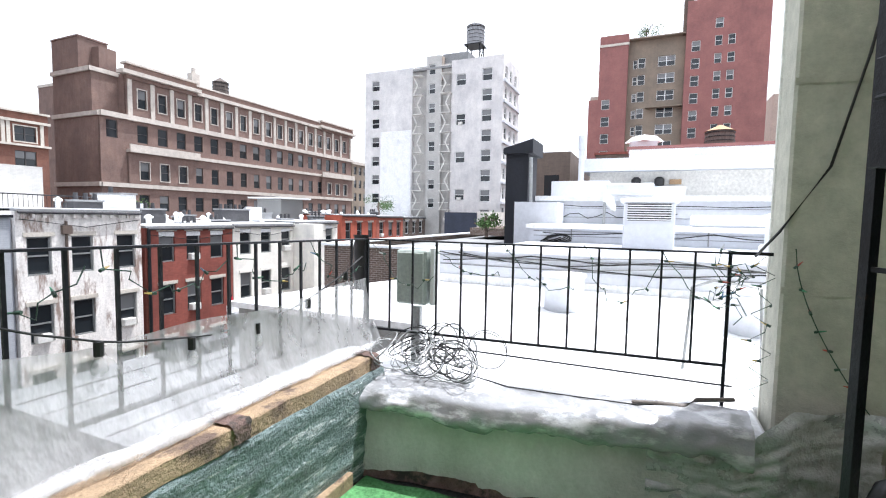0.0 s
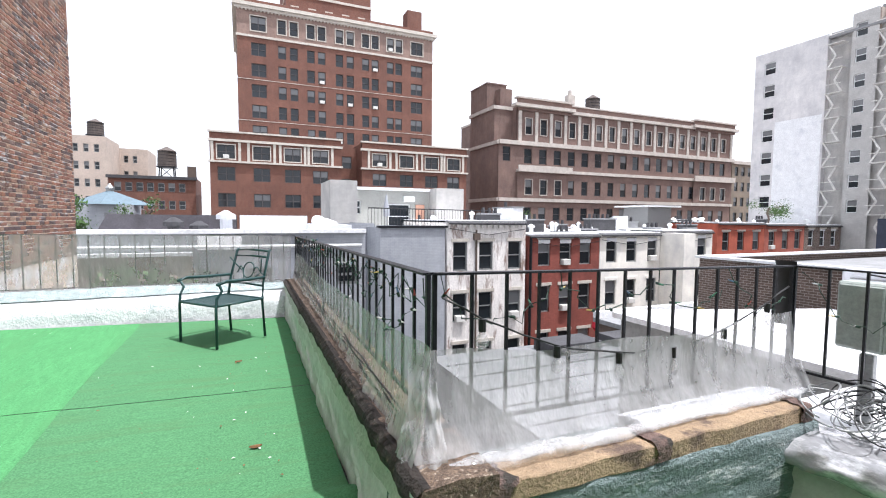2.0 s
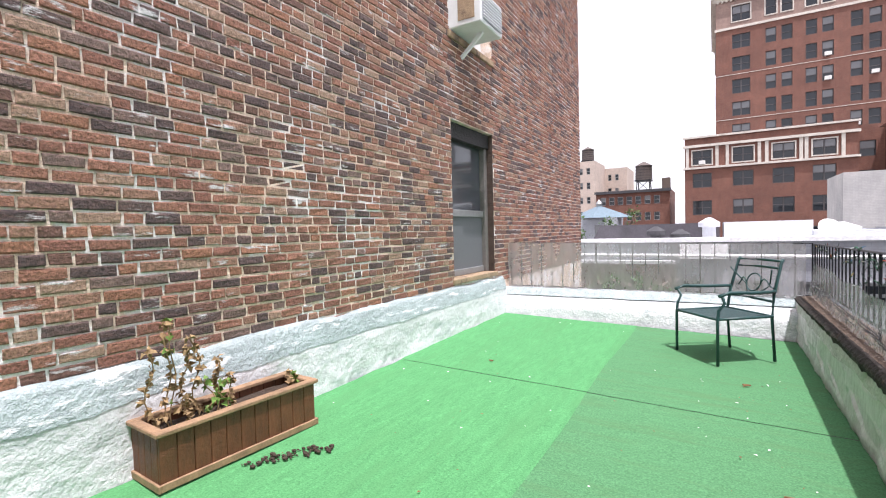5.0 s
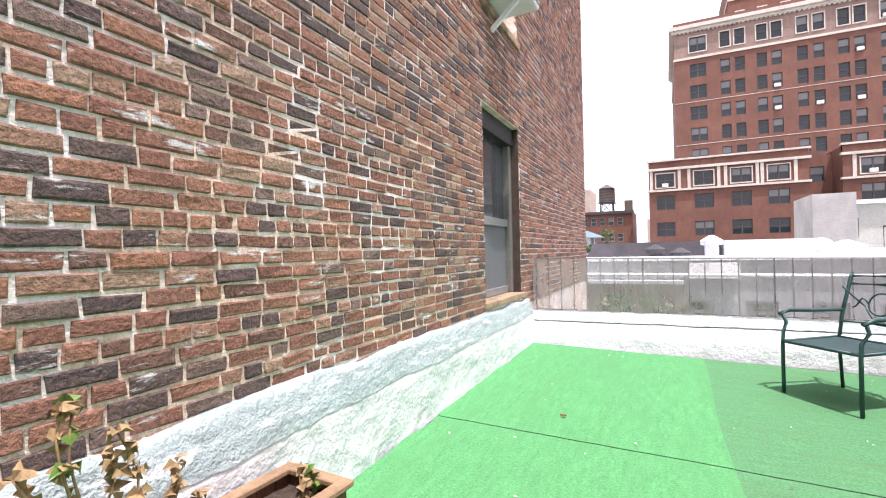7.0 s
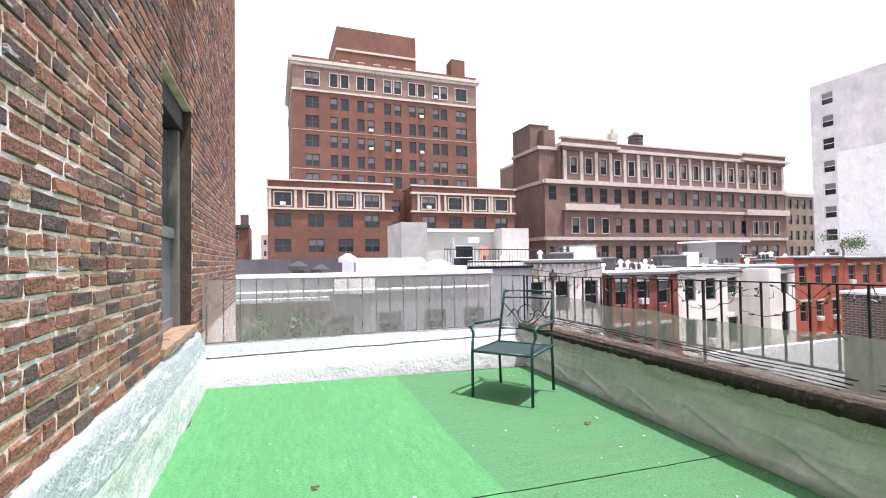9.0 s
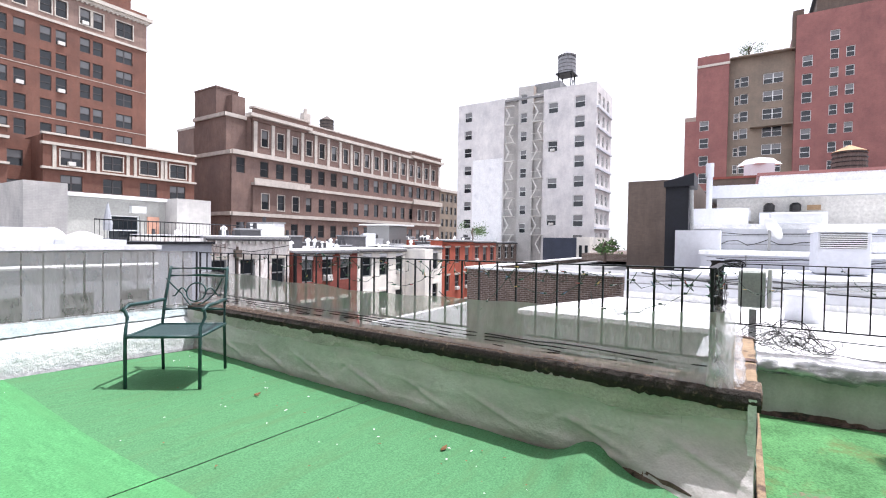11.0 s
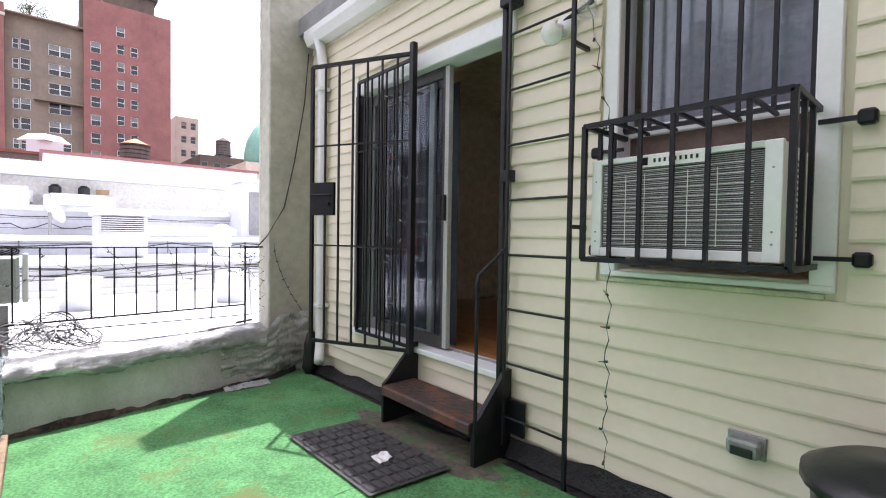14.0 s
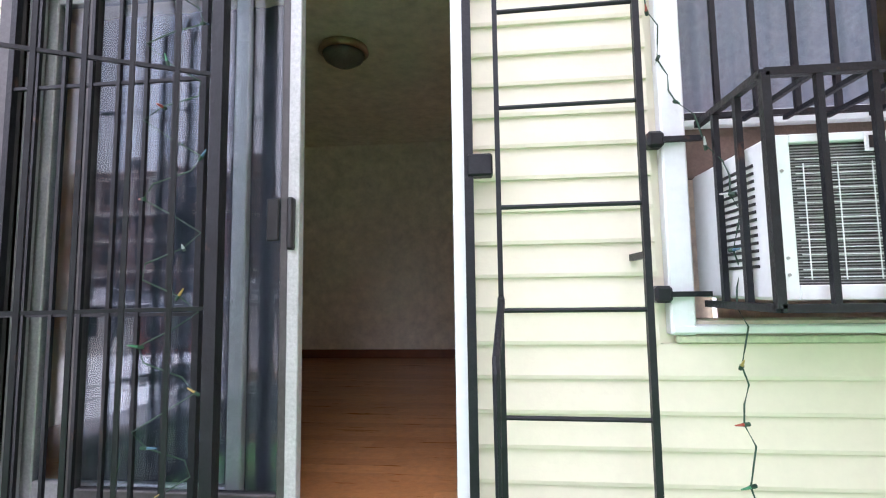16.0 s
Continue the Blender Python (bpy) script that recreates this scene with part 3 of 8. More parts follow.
# ---- interior seen through the open door ----
bm = bm_box(0.6, 5.66, -3.95, -0.16, 0.30, 0.405)
setting("floor_room", bm, M_SKIRTING)
setting("wall_room_back", bm_box(0.6, 5.715, -4.05, -3.85, 0.405, 3.0), M_ROOMWALL, "plain warm white room wall")
setting("wall_room_east", bm_box(5.66, 5.715, -3.85, -0.16, 0.405, 3.0), M_ROOMWALL)
setting("wall_room_west", bm_box(0.45, 0.6, -3.75, -0.16, 0.405, 3.0), M_ROOMWALL)
setting("ceiling", bm_box(0.45, 5.715, -4.05, -0.16, 2.96, 3.08), M_ROOMWALL, "plain pale room ceiling")
setting("baseboard", bm_box(0.6, 5.66, -3.85, -3.83, 0.405, 0.52, 0.004), M_SKIRTING, "brown wooden baseboard")
room_floor = setting("floor_boards", bm_box(0.61, 5.655, -3.825, -0.17, 0.400, 0.408), M_WOODFLOOR, "glossy orange brown oak strip floor")
pl = {}
random.seed(5)
for i in range(44):
    y1 = -0.19 - i * 0.083
    x = 0.62 - random.random() * 1.0
    while x < 5.62:
        ln = random.choice((0.7, 0.95, 1.2))
        a, b = max(x, 0.62), min(x + ln, 5.65)
        x += ln
        if b - a < 0.1 or b < 2.4 or a > 5.6:
            continue
        k = round(b - a, 2)
        if k not in pl:
            pl[k] = mesh_of("plank", bm_box(0, k, -0.083, 0, 0, 0.012), M_WOODFLOOR)
        place("plank", pl[k], room_floor, Matrix.Translation((a, y1, 0.409)))
lamp = thing("ceiling_light", "brass rimmed flush ceiling light with smoked glass bowl", "lamp")
part("rim", bm_lathe([(0.172, 0), (0.18, -0.03), (0.155, -0.05)], 24, (4.03, -1.62, 2.955)), M_BRASS, lamp, "brass rim", True)
part("bowl", bm_lathe([(0.155, -0.045), (0.135, -0.085), (0.08, -0.12), (0.02, -0.132)], 24, (4.03, -1.62, 2.955)), M_MILK, lamp, "smoked glass bowl", True)

# ---- sliding door ----
door = tagged(thing("sliding_door", "grey framed sliding glass door standing half open", "door"), "", "", "", "structure")
door.name = "door_1"
part("frame_head", bm_box(3.04, 4.82, -0.13, 0.035, 2.44, 2.56, 0.006), M_WHITEMETAL, door, "white door head")
part("frame_jamb", bm_box(3.085, 3.13, -0.13, 0.035, 0.40, 2.44, 0.004), M_WHITEMETAL, door, "white door jamb")
part("frame_jamb", bm_box(4.76, 4.82, -0.13, 0.035, 0.40, 2.44, 0.004), M_DARKALU, door, "dark grey door jamb")
part("jamb_strip", bm_box(4.735, 4.76, -0.075, -0.02, 0.447, 2.44, 0.003), M_GREYALU, door)
part("sill", bm_box(3.04, 4.82, -0.15, 0.07, 0.395, 0.435, 0.005), M_WHITEMETAL, door, "chipped white sill")
part("track", bm_box(3.10, 4.76, -0.085, -0.075, 0.435, 0.447), M_GREYALU, door)


def leaf(x0, x1, y, name, glass, metal=M_GREYALU):
    w = 0.055
    lf = part(name, bm_box(x0, x0 + w, y - 0.018, y + 0.018, 0.445, 2.44, 0.004), metal, door, "grey aluminium stile")
    for a in ((x1 - w, x1, 0.445, 2.44), (x0 + w, x1 - w, 0.445, 0.53), (x0 + w, x1 - w, 2.36, 2.44)):
        part("rail", bm_box(a[0], a[1], y - 0.018, y + 0.018, a[2], a[3], 0.004), metal, lf)
    part("pane", bm_box(x0 + w, x1 - w, y - 0.004, y + 0.004, 0.53, 2.36), glass, lf, "dark reflecting glass").visible_shadow = False
    return lf


leaf(3.90, 4.755, -0.1, "fixed_leaf", M_PANE)
slider = leaf(3.69, 4.54, -0.05, "sliding_leaf", M_PANE, M_DARKALU)
part("weather_strip", bm_box(3.674, 3.716, -0.07, -0.029, 0.45, 2.43, 0.003), M_LEADALU, slider, "pale aluminium leading edge")
part("handle", bm_box(3.685, 3.709, -0.03, 0.0, 1.352, 1.535, 0.006), M_BLACKPLASTIC, slider, "black door pull")
part("latch_plate", bm_box(3.745, 3.79, -0.032, -0.02, 1.385, 1.535, 0.004), M_BLACKPLASTIC, slider)
curtain = part("curtain", sheet(60, 6, lambda u, v: (3.79 + u * 0.95, -0.24 + 0.007 * math.sin(u * 34) + 0.003 * math.sin(u * 83), 0.412 + v * 1.98)), M_CURTAIN, None, "", True)
tagged(curtain, "dark pleated curtain hanging behind the fixed glass", "curtain")


# ---- window grilles, gate, ladder ----
def bars(parent, m, width, z0, z1, xs, rails, r=0.008, frame=0.012, name="bar"):
    """A welded grille in its own plane (x along, z up), placed by m."""
    def bar(nm, a, b, rr):
        bm = bm_rod(a, b, rr, square=True)
        bmesh.ops.transform(bm, matrix=m, verts=bm.verts[:])
        return part(nm, bm, M_IRON, parent)
    for a, b in (((0, 0, z0), (0, 0, z1)), ((width, 0, z0), (width, 0, z1))):
        bar("stile", a, b, frame)
    for zz in (z0, z1):
        bar("rail", (0, 0, zz), (width, 0, zz), frame)
    for zz in rails:
        bar("cross_rail", (0, 0.0, zz), (width, 0.0, zz), r * 0.9)
    for x in xs:
        bar(name, (x, 0.004, z0), (x, 0.004, z1), r)


gate = thing("security_gate", "black iron security gate standing open beside the door", "gate")
hinge = Vector((3.885, 0.125, 0))
way = Vector((4.645 - 3.885, 0.515 - 0.125, 0))
ang = math.atan2(way.y, way.x)
mg = Matrix.Translation(hinge) @ Matrix.Rotation(ang, 4, 'Z')
GW = way.length
bars(gate, mg, GW, 0.42, 2.525, [GW * k / 7 for k in range(1, 7)], (1.16, 1.92), 0.0065, 0.012)
bm = bm_box(GW - 0.21, GW + 0.005, -0.012, 0.02, 1.39, 1.64, 0.004, mg)
plate = part("lock_plate", bm, M_IRON, gate, "black steel lock plate")
part("bolt", bm_rod(mg @ Vector((GW - 0.19, 0.03, 1.545)), mg @ Vector((GW - 0.02, 0.03, 1.545)), 0.007), M_IRON, plate)
part("knob", bm_rod(mg @ Vector((GW - 0.17, 0.02, 1.475)), mg @ Vector((GW - 0.17, 0.05, 1.475)), 0.016), M_IRON, plate)
part("hinge_post", bm_rod((3.885, 0.125, 0.40), (3.885, 0.125, 2.60), 0.02, square=True), M_IRON, gate)

grille = thing("door_grille", "black iron grille bolted over the fixed door glass", "grille")
bars(grille, Matrix.Translation((3.97, 0.075, 0)), 0.73, 0.43, 2.52, [0.73 * k / 7 for k in range(1, 7)], (1.14, 1.94), 0.0062, 0.011)

dpost = thing("lock_post", "black iron door post with lock keeper", "post")
part("post", bm_rod((3.075, 0.075, 0.15), (3.075, 0.075, 2.75), 0.014, square=True), M_IRON, dpost)
part("keeper", bm_box(3.0, 3.08, 0.05, 0.10, 1.56, 1.63, 0.006), M_IRON, dpost, "black lock keeper")
part("bracket", bm_box(2.98, 3.09, 0.03, 0.12, 2.56, 2.64, 0.006), M_IRON, dpost)

ladder = thing("roof_ladder", "black iron roof ladder fixed to the siding", "ladder")
part("stile", bm_rod((2.985, 0.14, floor_z(2.98, 0.14) + 0.1), (2.985, 0.14, 3.6), 0.0075, square=True), M_IRON, ladder)
part("stile", bm_rod((2.57, 0.15, floor_z(2.57, 0.15)), (2.57, 0.15, 3.6), 0.0095, square=True), M_IRON, ladder)
for k in range(-5, 6):
    zz = 1.755 + 0.305 * k
    if 0.15 < zz < 3.5:
        part("rung", bm_rod((2.57, 0.148, zz), (2.985, 0.14, zz), 0.007), M_IRON, ladder)
for zz in (1.30, 2.2):
    part("bracket", bm_rod((2.57, 0.15, zz), (2.57, 0.015, zz), 0.01, square=True), M_IRON, ladder)

# ---- entry step ----
step = thing("entry_step", "rusted black iron entry step below the door", "step")
def stringer(x0, x1):
    bm = bmesh.new()
    pts = [(0.33, -0.05), (0.33, 0.215), (0.29, 0.245), (0.075, 0.47), (0.03, 0.47), (0.03, -0.05)]
    lo = [bm.verts.new((x0, y, z)) for y, z in pts]
    hi = [bm.verts.new((x1, y, z)) for y, z in pts]
    bm.faces.new(lo[::-1])
    bm.faces.new(hi)
    for i in range(len(pts)):
        j = (i + 1) % len(pts)
        bm.faces.new((lo[i], lo[j], hi[j], hi[i]))
    return part("stringer", bm, M_IRON, step)
stringer(3.905, 3.93)
stringer(3.02, 3.05)
part("tread", bm_box(3.05, 3.905, 0.06, 0.345, 0.185, 0.212, 0.006), M_STEP, step, "rust worn chequered tread")
ridge = mesh_of("ridge", bm_box(-0.016, 0.016, -0.003, 0.003, 0, 0.0025), M_STEP)
for i in range(21):
    for j in range(6):
        place("ridge", ridge, step, Matrix.Translation((3.08 + i * 0.04, 0.085 + j * 0.045, 0.2115)) @ Matrix.Rotation(0.78 if (i + j) % 2 else -0.78, 4, 'Z'))
part("nosing", bm_box(3.05, 3.905, 0.335, 0.352, 0.15, 0.206, 0.004), M_STEP, step)
part("back_plate", bm_box(2.90, 3.02, 0.04, 0.06, 0.10, 0.30, 0.004), M_IRON, step)
part("handrail", bm_path([(3.005, 0.345, 0.16), (3.005, 0.345, 1.0), (3.005, 0.335, 1.035), (2.985, 0.16, 1.17), (2.985, 0.14, 1.18)], 0.011, 8), M_IRON, step, "thin black handrail")

mat_ = thing("door_mat", "black woven rubber door mat lying on the turf", "mat")
mz = lambda x, y: floor_z(x, y) + 0.016
bm = sheet(14, 8, lambda u, v: (3.08 + u * 0.96 + 0.05 * v, 0.44 + v * 0.49, mz(3.5, 0.6) + 0.008 - 0.03 * (u - 0.44)))
part("backing", bm, M_RUBBER, mat_)
tile = mesh_of("weave", bm_box(-0.044, 0.044, -0.022, 0.022, 0, 0.011, 0.006), M_RUBBER)
for i in range(9):
    for j in range(9):
        x, y = 3.15 + i * 0.1 + 0.005 * j, 0.475 + j * 0.052
        place("weave", tile, mat_, Matrix.Translation((x, y, mz(3.5, 0.6) + 0.009 - 0.03 * ((x - 3.08) / 0.96 - 0.44))) @ Matrix.Rotation(math.pi / 2 if (i + j) % 2 else 0.0, 4, 'Z') @ Matrix.Diagonal((0.5 if (i + j) % 2 else 1, 1.9 if (i + j) % 2 else 0.95, 1, 1)))
def dirt_at(u, v):
    a = v * 2 * math.pi
    r = u * (1 + 0.4 * noise.noise((math.cos(a) * 1.6, math.sin(a) * 1.6, 9)) + 0.2 * noise.noise((math.cos(a) * 5, math.sin(a) * 5, 3)))
    x, y = 3.45 + 0.62 * r * math.cos(a), 0.29 + 0.20 * r * math.sin(a)
    return (x, y, floor_z(x, y) + 0.014 - 0.005 * u)


dirt = part("dirt_patch", sheet(8, 60, dirt_at), surf("grey brown grit and dirt", (0.13, 0.11, 0.085), 0.45, 18, 1.0, 1.0, 90, stain=(0.07, 0.13, 0.06), stain_scale=12, stain_at=(0.5, 0.6)))
tagged(dirt, "grey brown dirt gathered on turf under the step", "dirt")
scrap = part("paper_scrap", sheet(6, 6, lambda u, v: (3.36 + u * 0.1, 0.62 + v * 0.1, mz(3.4, 0.6) + 0.02 + 0.035 * abs(noise.noise((u * 4, v * 4, 2))))), M_PAPER)
tagged(scrap, "crumpled white paper scrap lying on the mat", "litter")

# ---- window with air conditioner ----
w1 = thing("window_1", "white framed sash window with air conditioner below", "window")
w1["kind"] = "structure"
part("frame_side", bm_box(1.57, 1.645, -0.14, 0.03, 1.06, 2.80, 0.006), M_WHITEMETAL, w1)
part("frame_side", bm_box(2.395, 2.47, -0.14, 0.03, 1.06, 2.80, 0.006), M_WHITEMETAL, w1)
part("frame_head", bm_box(1.645, 2.395, -0.14, 0.03, 2.70, 2.80, 0.006), M_WHITEMETAL, w1)
part("window_sill", bm_box(1.575, 2.465, -0.14, 0.035, 1.065, 1.09, 0.005), M_WHITEMETAL, w1, "stained white sill")
part("sash_rail", bm_box(1.645, 2.395, -0.11, -0.07, 1.74, 1.79, 0.004), M_WHITEMETAL, w1)
part("pane", bm_box(1.645, 2.395, -0.10, -0.092, 1.79, 2.70), M_PANE, w1, "reflecting upper glass").visible_shadow = False
blind = part("window_blind", sheet(40, 8, lambda u, v: (1.66 + u * 0.72, -0.17 + 0.006 * math.sin(u * 40), 1.6 + v * 1.12)), surf("grey net curtain", (0.30, 0.30, 0.33), 0.12, 5, 0.9, 0.2, 30, stretch=(6, 1, 0.2)), None, "", True)
tagged(blind, "grey net curtain hanging behind the sash window", "curtain")
part("board", bm_box(1.645, 2.395, -0.12, -0.10, 1.57, 1.74), surf("dark stained filler board", (0.11, 0.075, 0.055), 0.3, 6, 0.6, 0.3, 40), w1, "brown filler board")
part("flashing", bm_box(1.6, 2.45, 0.0, 0.021, 1.035, 1.058, 0.004), surf("algae stained strip", (0.50, 0.52, 0.36), 0.2, 6, 0.6, 0.1, 40), w1, "green stained drip strip")
wg = thing("window_grille", "black iron bars fixed over the window glass", "grille")
bars(wg, Matrix.Translation((1.66, -0.03, 0)), 0.73, 1.76, 2.70, [0.73 * k / 6 for k in range(1, 6)], (), 0.008, 0.009)

cage = thing("security_cage", "black iron cage bolted round the air conditioner", "cage")
CX0, CX1, CY, CZ0, CZ1 = 1.63, 2.355, 0.375, 1.155, 1.715
def cbar(a, b, r=0.009, nm="bar"):
    part(nm, bm_rod(a, b, r, square=True), M_IRON, cage)
for zz in (CZ0, CZ1):
    cbar((CX0, CY, zz), (CX1, CY, zz), 0.010, "rail")
    for x in (CX0, CX1):
        cbar((x, CY, zz), (x, 0.02, zz), 0.010, "side_rail")
for k in range(7):
    x = CX0 + (CX1 - CX0) * k / 6
    cbar((x, CY, CZ0), (x, CY, CZ1), 0.010 if k in (0, 6) else 0.0075)
    cbar((x, CY, CZ1), (x, 0.05, CZ1), 0.0065, "top_bar") if 0 < k < 6 else None
for x in (CX0, CX1):
    for y in (0.13, 0.25):
        cbar((x, y, CZ0), (x, y, CZ1), 0.008)
for x in (CX0 - 0.13, CX1 + 0.14):
    for zz in (CZ0 + 0.03, CZ1 - 0.05):
        part("wall_bracket", bm_box(x - 0.026, x + 0.026, 0.012, 0.06, zz - 0.026, zz + 0.026, 0.009), M_IRON, cage, "black wall bracket")
        cbar((x, 0.045, zz), (CX0 if x < 2 else CX1, 0.045, zz), 0.008, "tie")

ac = thing("air_conditioner", "white window air conditioner with dark condenser grille", "air conditioner")
AX0, AX1, AZ0, AZ1, AY = 1.66, 2.335, 1.172, 1.572, 0.345
part("casing", bm_box(AX0, AX1, -0.09, AY - 0.02, AZ0, AZ1, 0.008), M_WHITEMETAL, ac)
for a in ((AX0, AX0 + 0.052, AZ0, AZ1), (AX1 - 0.045, AX1, AZ0, AZ1), (AX0 + 0.052, AX1 - 0.045, AZ0, AZ0 + 0.036), (AX0 + 0.052, AX1 - 0.045, AZ1 - 0.022, AZ1)):
    part("bezel", bm_box(a[0], a[1], AY - 0.02, AY, a[2], a[3], 0.003), M_WHITEMETAL, ac)
GX0, GX1, GZ0, GZ1 = AX0 + 0.052, AX1 - 0.045, AZ0 + 0.036, AZ1 - 0.022
part("coil", bm_box(GX0, GX1, AY - 0.026, AY - 0.016, GZ0, GZ1), M_ACGRILLE, ac, "dark condenser coil")
fin = mesh_of("coil_fin", bm_box(GX0, GX1, -0.003, 0.003, 0, 0.0025), surf("dull coil fin", (0.34, 0.34, 0.345), 0.2, 30, 0.5, 0.2, 90, metal=0.4))
for k in range(48):
    place("coil_fin", fin, ac, Matrix.Translation((0, AY - 0.0145, GZ0 + 0.004 + k * (GZ1 - GZ0 - 0.006) / 48)))
wire_h = mesh_of("grille_wire", bm_rod((GX0 + 0.03, 0, 0), (GX1 - 0.012, 0, 0), 0.0013, 4), M_WHITEMETAL)
for k in range(17):
    place("grille_wire", wire_h, ac, Matrix.Translation((0, AY - 0.004, GZ0 + 0.018 + k * 0.0178)))
wire_v = mesh_of("grille_wire", bm_rod((0, 0, GZ0 + 0.012), (0, 0, GZ1 - 0.05), 0.0016, 4), M_WHITEMETAL)
for u in (0.03, 0.17, 0.31, 0.60, 0.78):
    place("grille_wire", wire_v, ac, Matrix.Translation((GX1 - 0.012 - u * (GX1 - GX0 - 0.03), AY - 0.002, 0)))
for x in (AX0 + 0.026, AX1 - 0.022):
    for zz in (AZ0 + 0.06, AZ0 + 0.10, AZ1 - 0.09):
        part("screw", bm_rod((x, AY - 0.001, zz), (x, AY + 0.003, zz), 0.004), M_GREYALU, ac)
badge = part("badge", bm_box(1.885, 2.125, AY, AY + 0.004, AZ1 - 0.05, AZ1 - 0.004, 0.002), M_PAPER, ac, "white maker's badge")
part("emblem", bm_box(2.094, 2.116, AY + 0.004, AY + 0.006, AZ1 - 0.042, AZ1 - 0.012), M_BLACKPLASTIC, badge)
for k in range(9):
    part("mark", bm_box(2.064 - k * 0.019, 2.072 - k * 0.019, AY + 0.004, AY + 0.006, AZ1 - 0.034, AZ1 - 0.019), M_BLACKPLASTIC, badge)
for k in range(14):
    for x in (AX0 - 0.001, AX1 + 0.001):
        part("louvre", bm_box(x - 0.002, x + 0.002, 0.10, 0.27, AZ0 + 0.08 + k * 0.02, AZ0 + 0.088 + k * 0.02), M_BLACKPLASTIC, ac)

# ---- small fittings on the siding ----
vent = thing("dryer_vent", "galvanised wall vent hood on the siding", "vent")
part("hood", bm_box(1.765, 1.88, 0.01, 0.08, 0.405, 0.468, 0.01), M_GREYALU, vent)
part("flap", bm_box(1.785, 1.86, 0.085, 0.09, 0.41, 0.445, 0.003), M_BLACKPLASTIC, vent)
part("flange", bm_box(1.755, 1.89, 0.008, 0.022, 0.39, 0.482, 0.004), M_GREYALU, vent)

lights = thing("flood_lamp", "white twin flood lamp on the siding", "lamp")
part("base", bm_lathe([(0.055, 0), (0.055, 0.02), (0.03, 0.03)], 18), M_WHITEMETAL, lights, "", True).matrix_basis = Matrix.Translation((2.70, 0.02, 2.36)) @ Matrix.Rotation(-math.pi / 2, 4, 'X')
part("bulb", bm_lathe([(0.02, 0), (0.03, 0.04), (0.06, 0.09), (0.058, 0.10), (0.01, 0.105)], 18), M_PAPER, lights, "", True).matrix_basis = Matrix.Translation((2.72, 0.05, 2.35)) @ Matrix.Rotation(-2.2, 4, 'X')
part("bulb", bm_lathe([(0.02, 0), (0.03, 0.04), (0.055, 0.08), (0.04, 0.11), (0.01, 0.12)], 18), M_BULB, lights, "clear glass bulb", True).matrix_basis = Matrix.Translation((2.53, 0.05, 2.42)) @ Matrix.Rotation(-2.4, 4, 'X')
part("arm", bm_rod((2.70, 0.04, 2.38), (2.53, 0.05, 2.42), 0.012), M_IRON, lights)

spout = thing("downspout", "white metal downspout beside the stucco wall", "downspout")
part("pipe", bm_path([(5.42, 0.10, 3.12), (5.40, 0.075, 3.0), (5.37, 0.075, 2.85), (5.37, 0.075, 0.22), (5.33, 0.10, 0.12), (5.24, 0.15, 0.055)], 0.047, 12), M_WHITEMETAL, spout, "", True)
for zz in (0.55, 1.6, 2.6):
    part("strap", bm_box(5.31, 5.43, 0.018, 0.125, zz, zz + 0.03, 0.003), M_WHITEMETAL, spout)
gutter = thing("roof_gutter", "white metal gutter along the penthouse eave", "gutter")
bm = bmesh.new()
prof = [(0.02, 3.20), (0.02, 3.07), (0.12, 3.07), (0.16, 3.14), (0.16, 3.20), (0.15, 3.20), (0.15, 3.145), (0.115, 3.08), (0.03, 3.08), (0.03, 3.2)]
lo = [bm.verts.new((0.0, y, z)) for y, z in prof]
hi = [bm.verts.new((5.60, y, z)) for y, z in prof]
for i in range(len(prof)):
    j = (i + 1) % len(prof)
    bm.faces.new((lo[i], lo[j], hi[j], hi[i]))
bm.faces.new(lo[::-1])
bm.faces.new(hi)
part("trough", bm, M_WHITEMETAL, gutter)

bin_ = thing("waste_bin", "black plastic waste bin with domed lid on the turf", "bin")
bz = floor_z(1.2, 0.42)
part("tub", bm_lathe([(0.20, 0), (0.235, 0.5), (0.245, 0.52)], 24, (1.33, 0.34, bz + 0.012)), M_BLACKPLASTIC, bin_, "", True)
part("lid", bm_lathe([(0.26, 0.515), (0.26, 0.545), (0.2, 0.58), (0.06, 0.60), (0.05, 0.615)], 24, (1.33, 0.34, bz + 0.012)), M_BLACKPLASTIC, bin_, "domed lid", True)

# ---- stucco wall in the corner ----
bm = bm_box(5.72, 5.95, -8.0, 0.44, -0.6, 5.45, 0.012)
stucco = setting("wall_east", bm, M_STUCCO, "grey green stuccoed party wall end")
bm = bm_box(5.945, 5.99, -8.0, 0.445, -0.6, 5.46, 0.01)
setting("wall_east_edge", bm, M_STUCCO_EDGE)
for zz in (0.95, 1.85, 2.78, 3.7):
    bm = sheet(30, 2, lambda u, v: (5.715, -0.0 + u * 0.44, zz + v * 0.03 + 0.01 * noise.noise((u * 5, zz, 0))))
    part("render_seam", bm, M_STUCCO, stucco)

# ---- parapets ----
def loft(rows, closed=False):
    bm = bmesh.new()
    g = [[bm.verts.new(p) for p in r] for r in rows]
    for a, b in zip(g, g[1:]):
        for k in range(len(a) - (0 if closed else 1)):
            j = (k + 1) % len(a)
            bm.faces.new((a[k], a[j], b[j], b[k]))
    if closed:
        bm.faces.new(g[0][::-1])
        bm.faces.new(g[-1])
    return bm


def wob(x, y, z, a=0.012, s=3.0):
    return a * noise.noise((x * s, y * s, z * s))


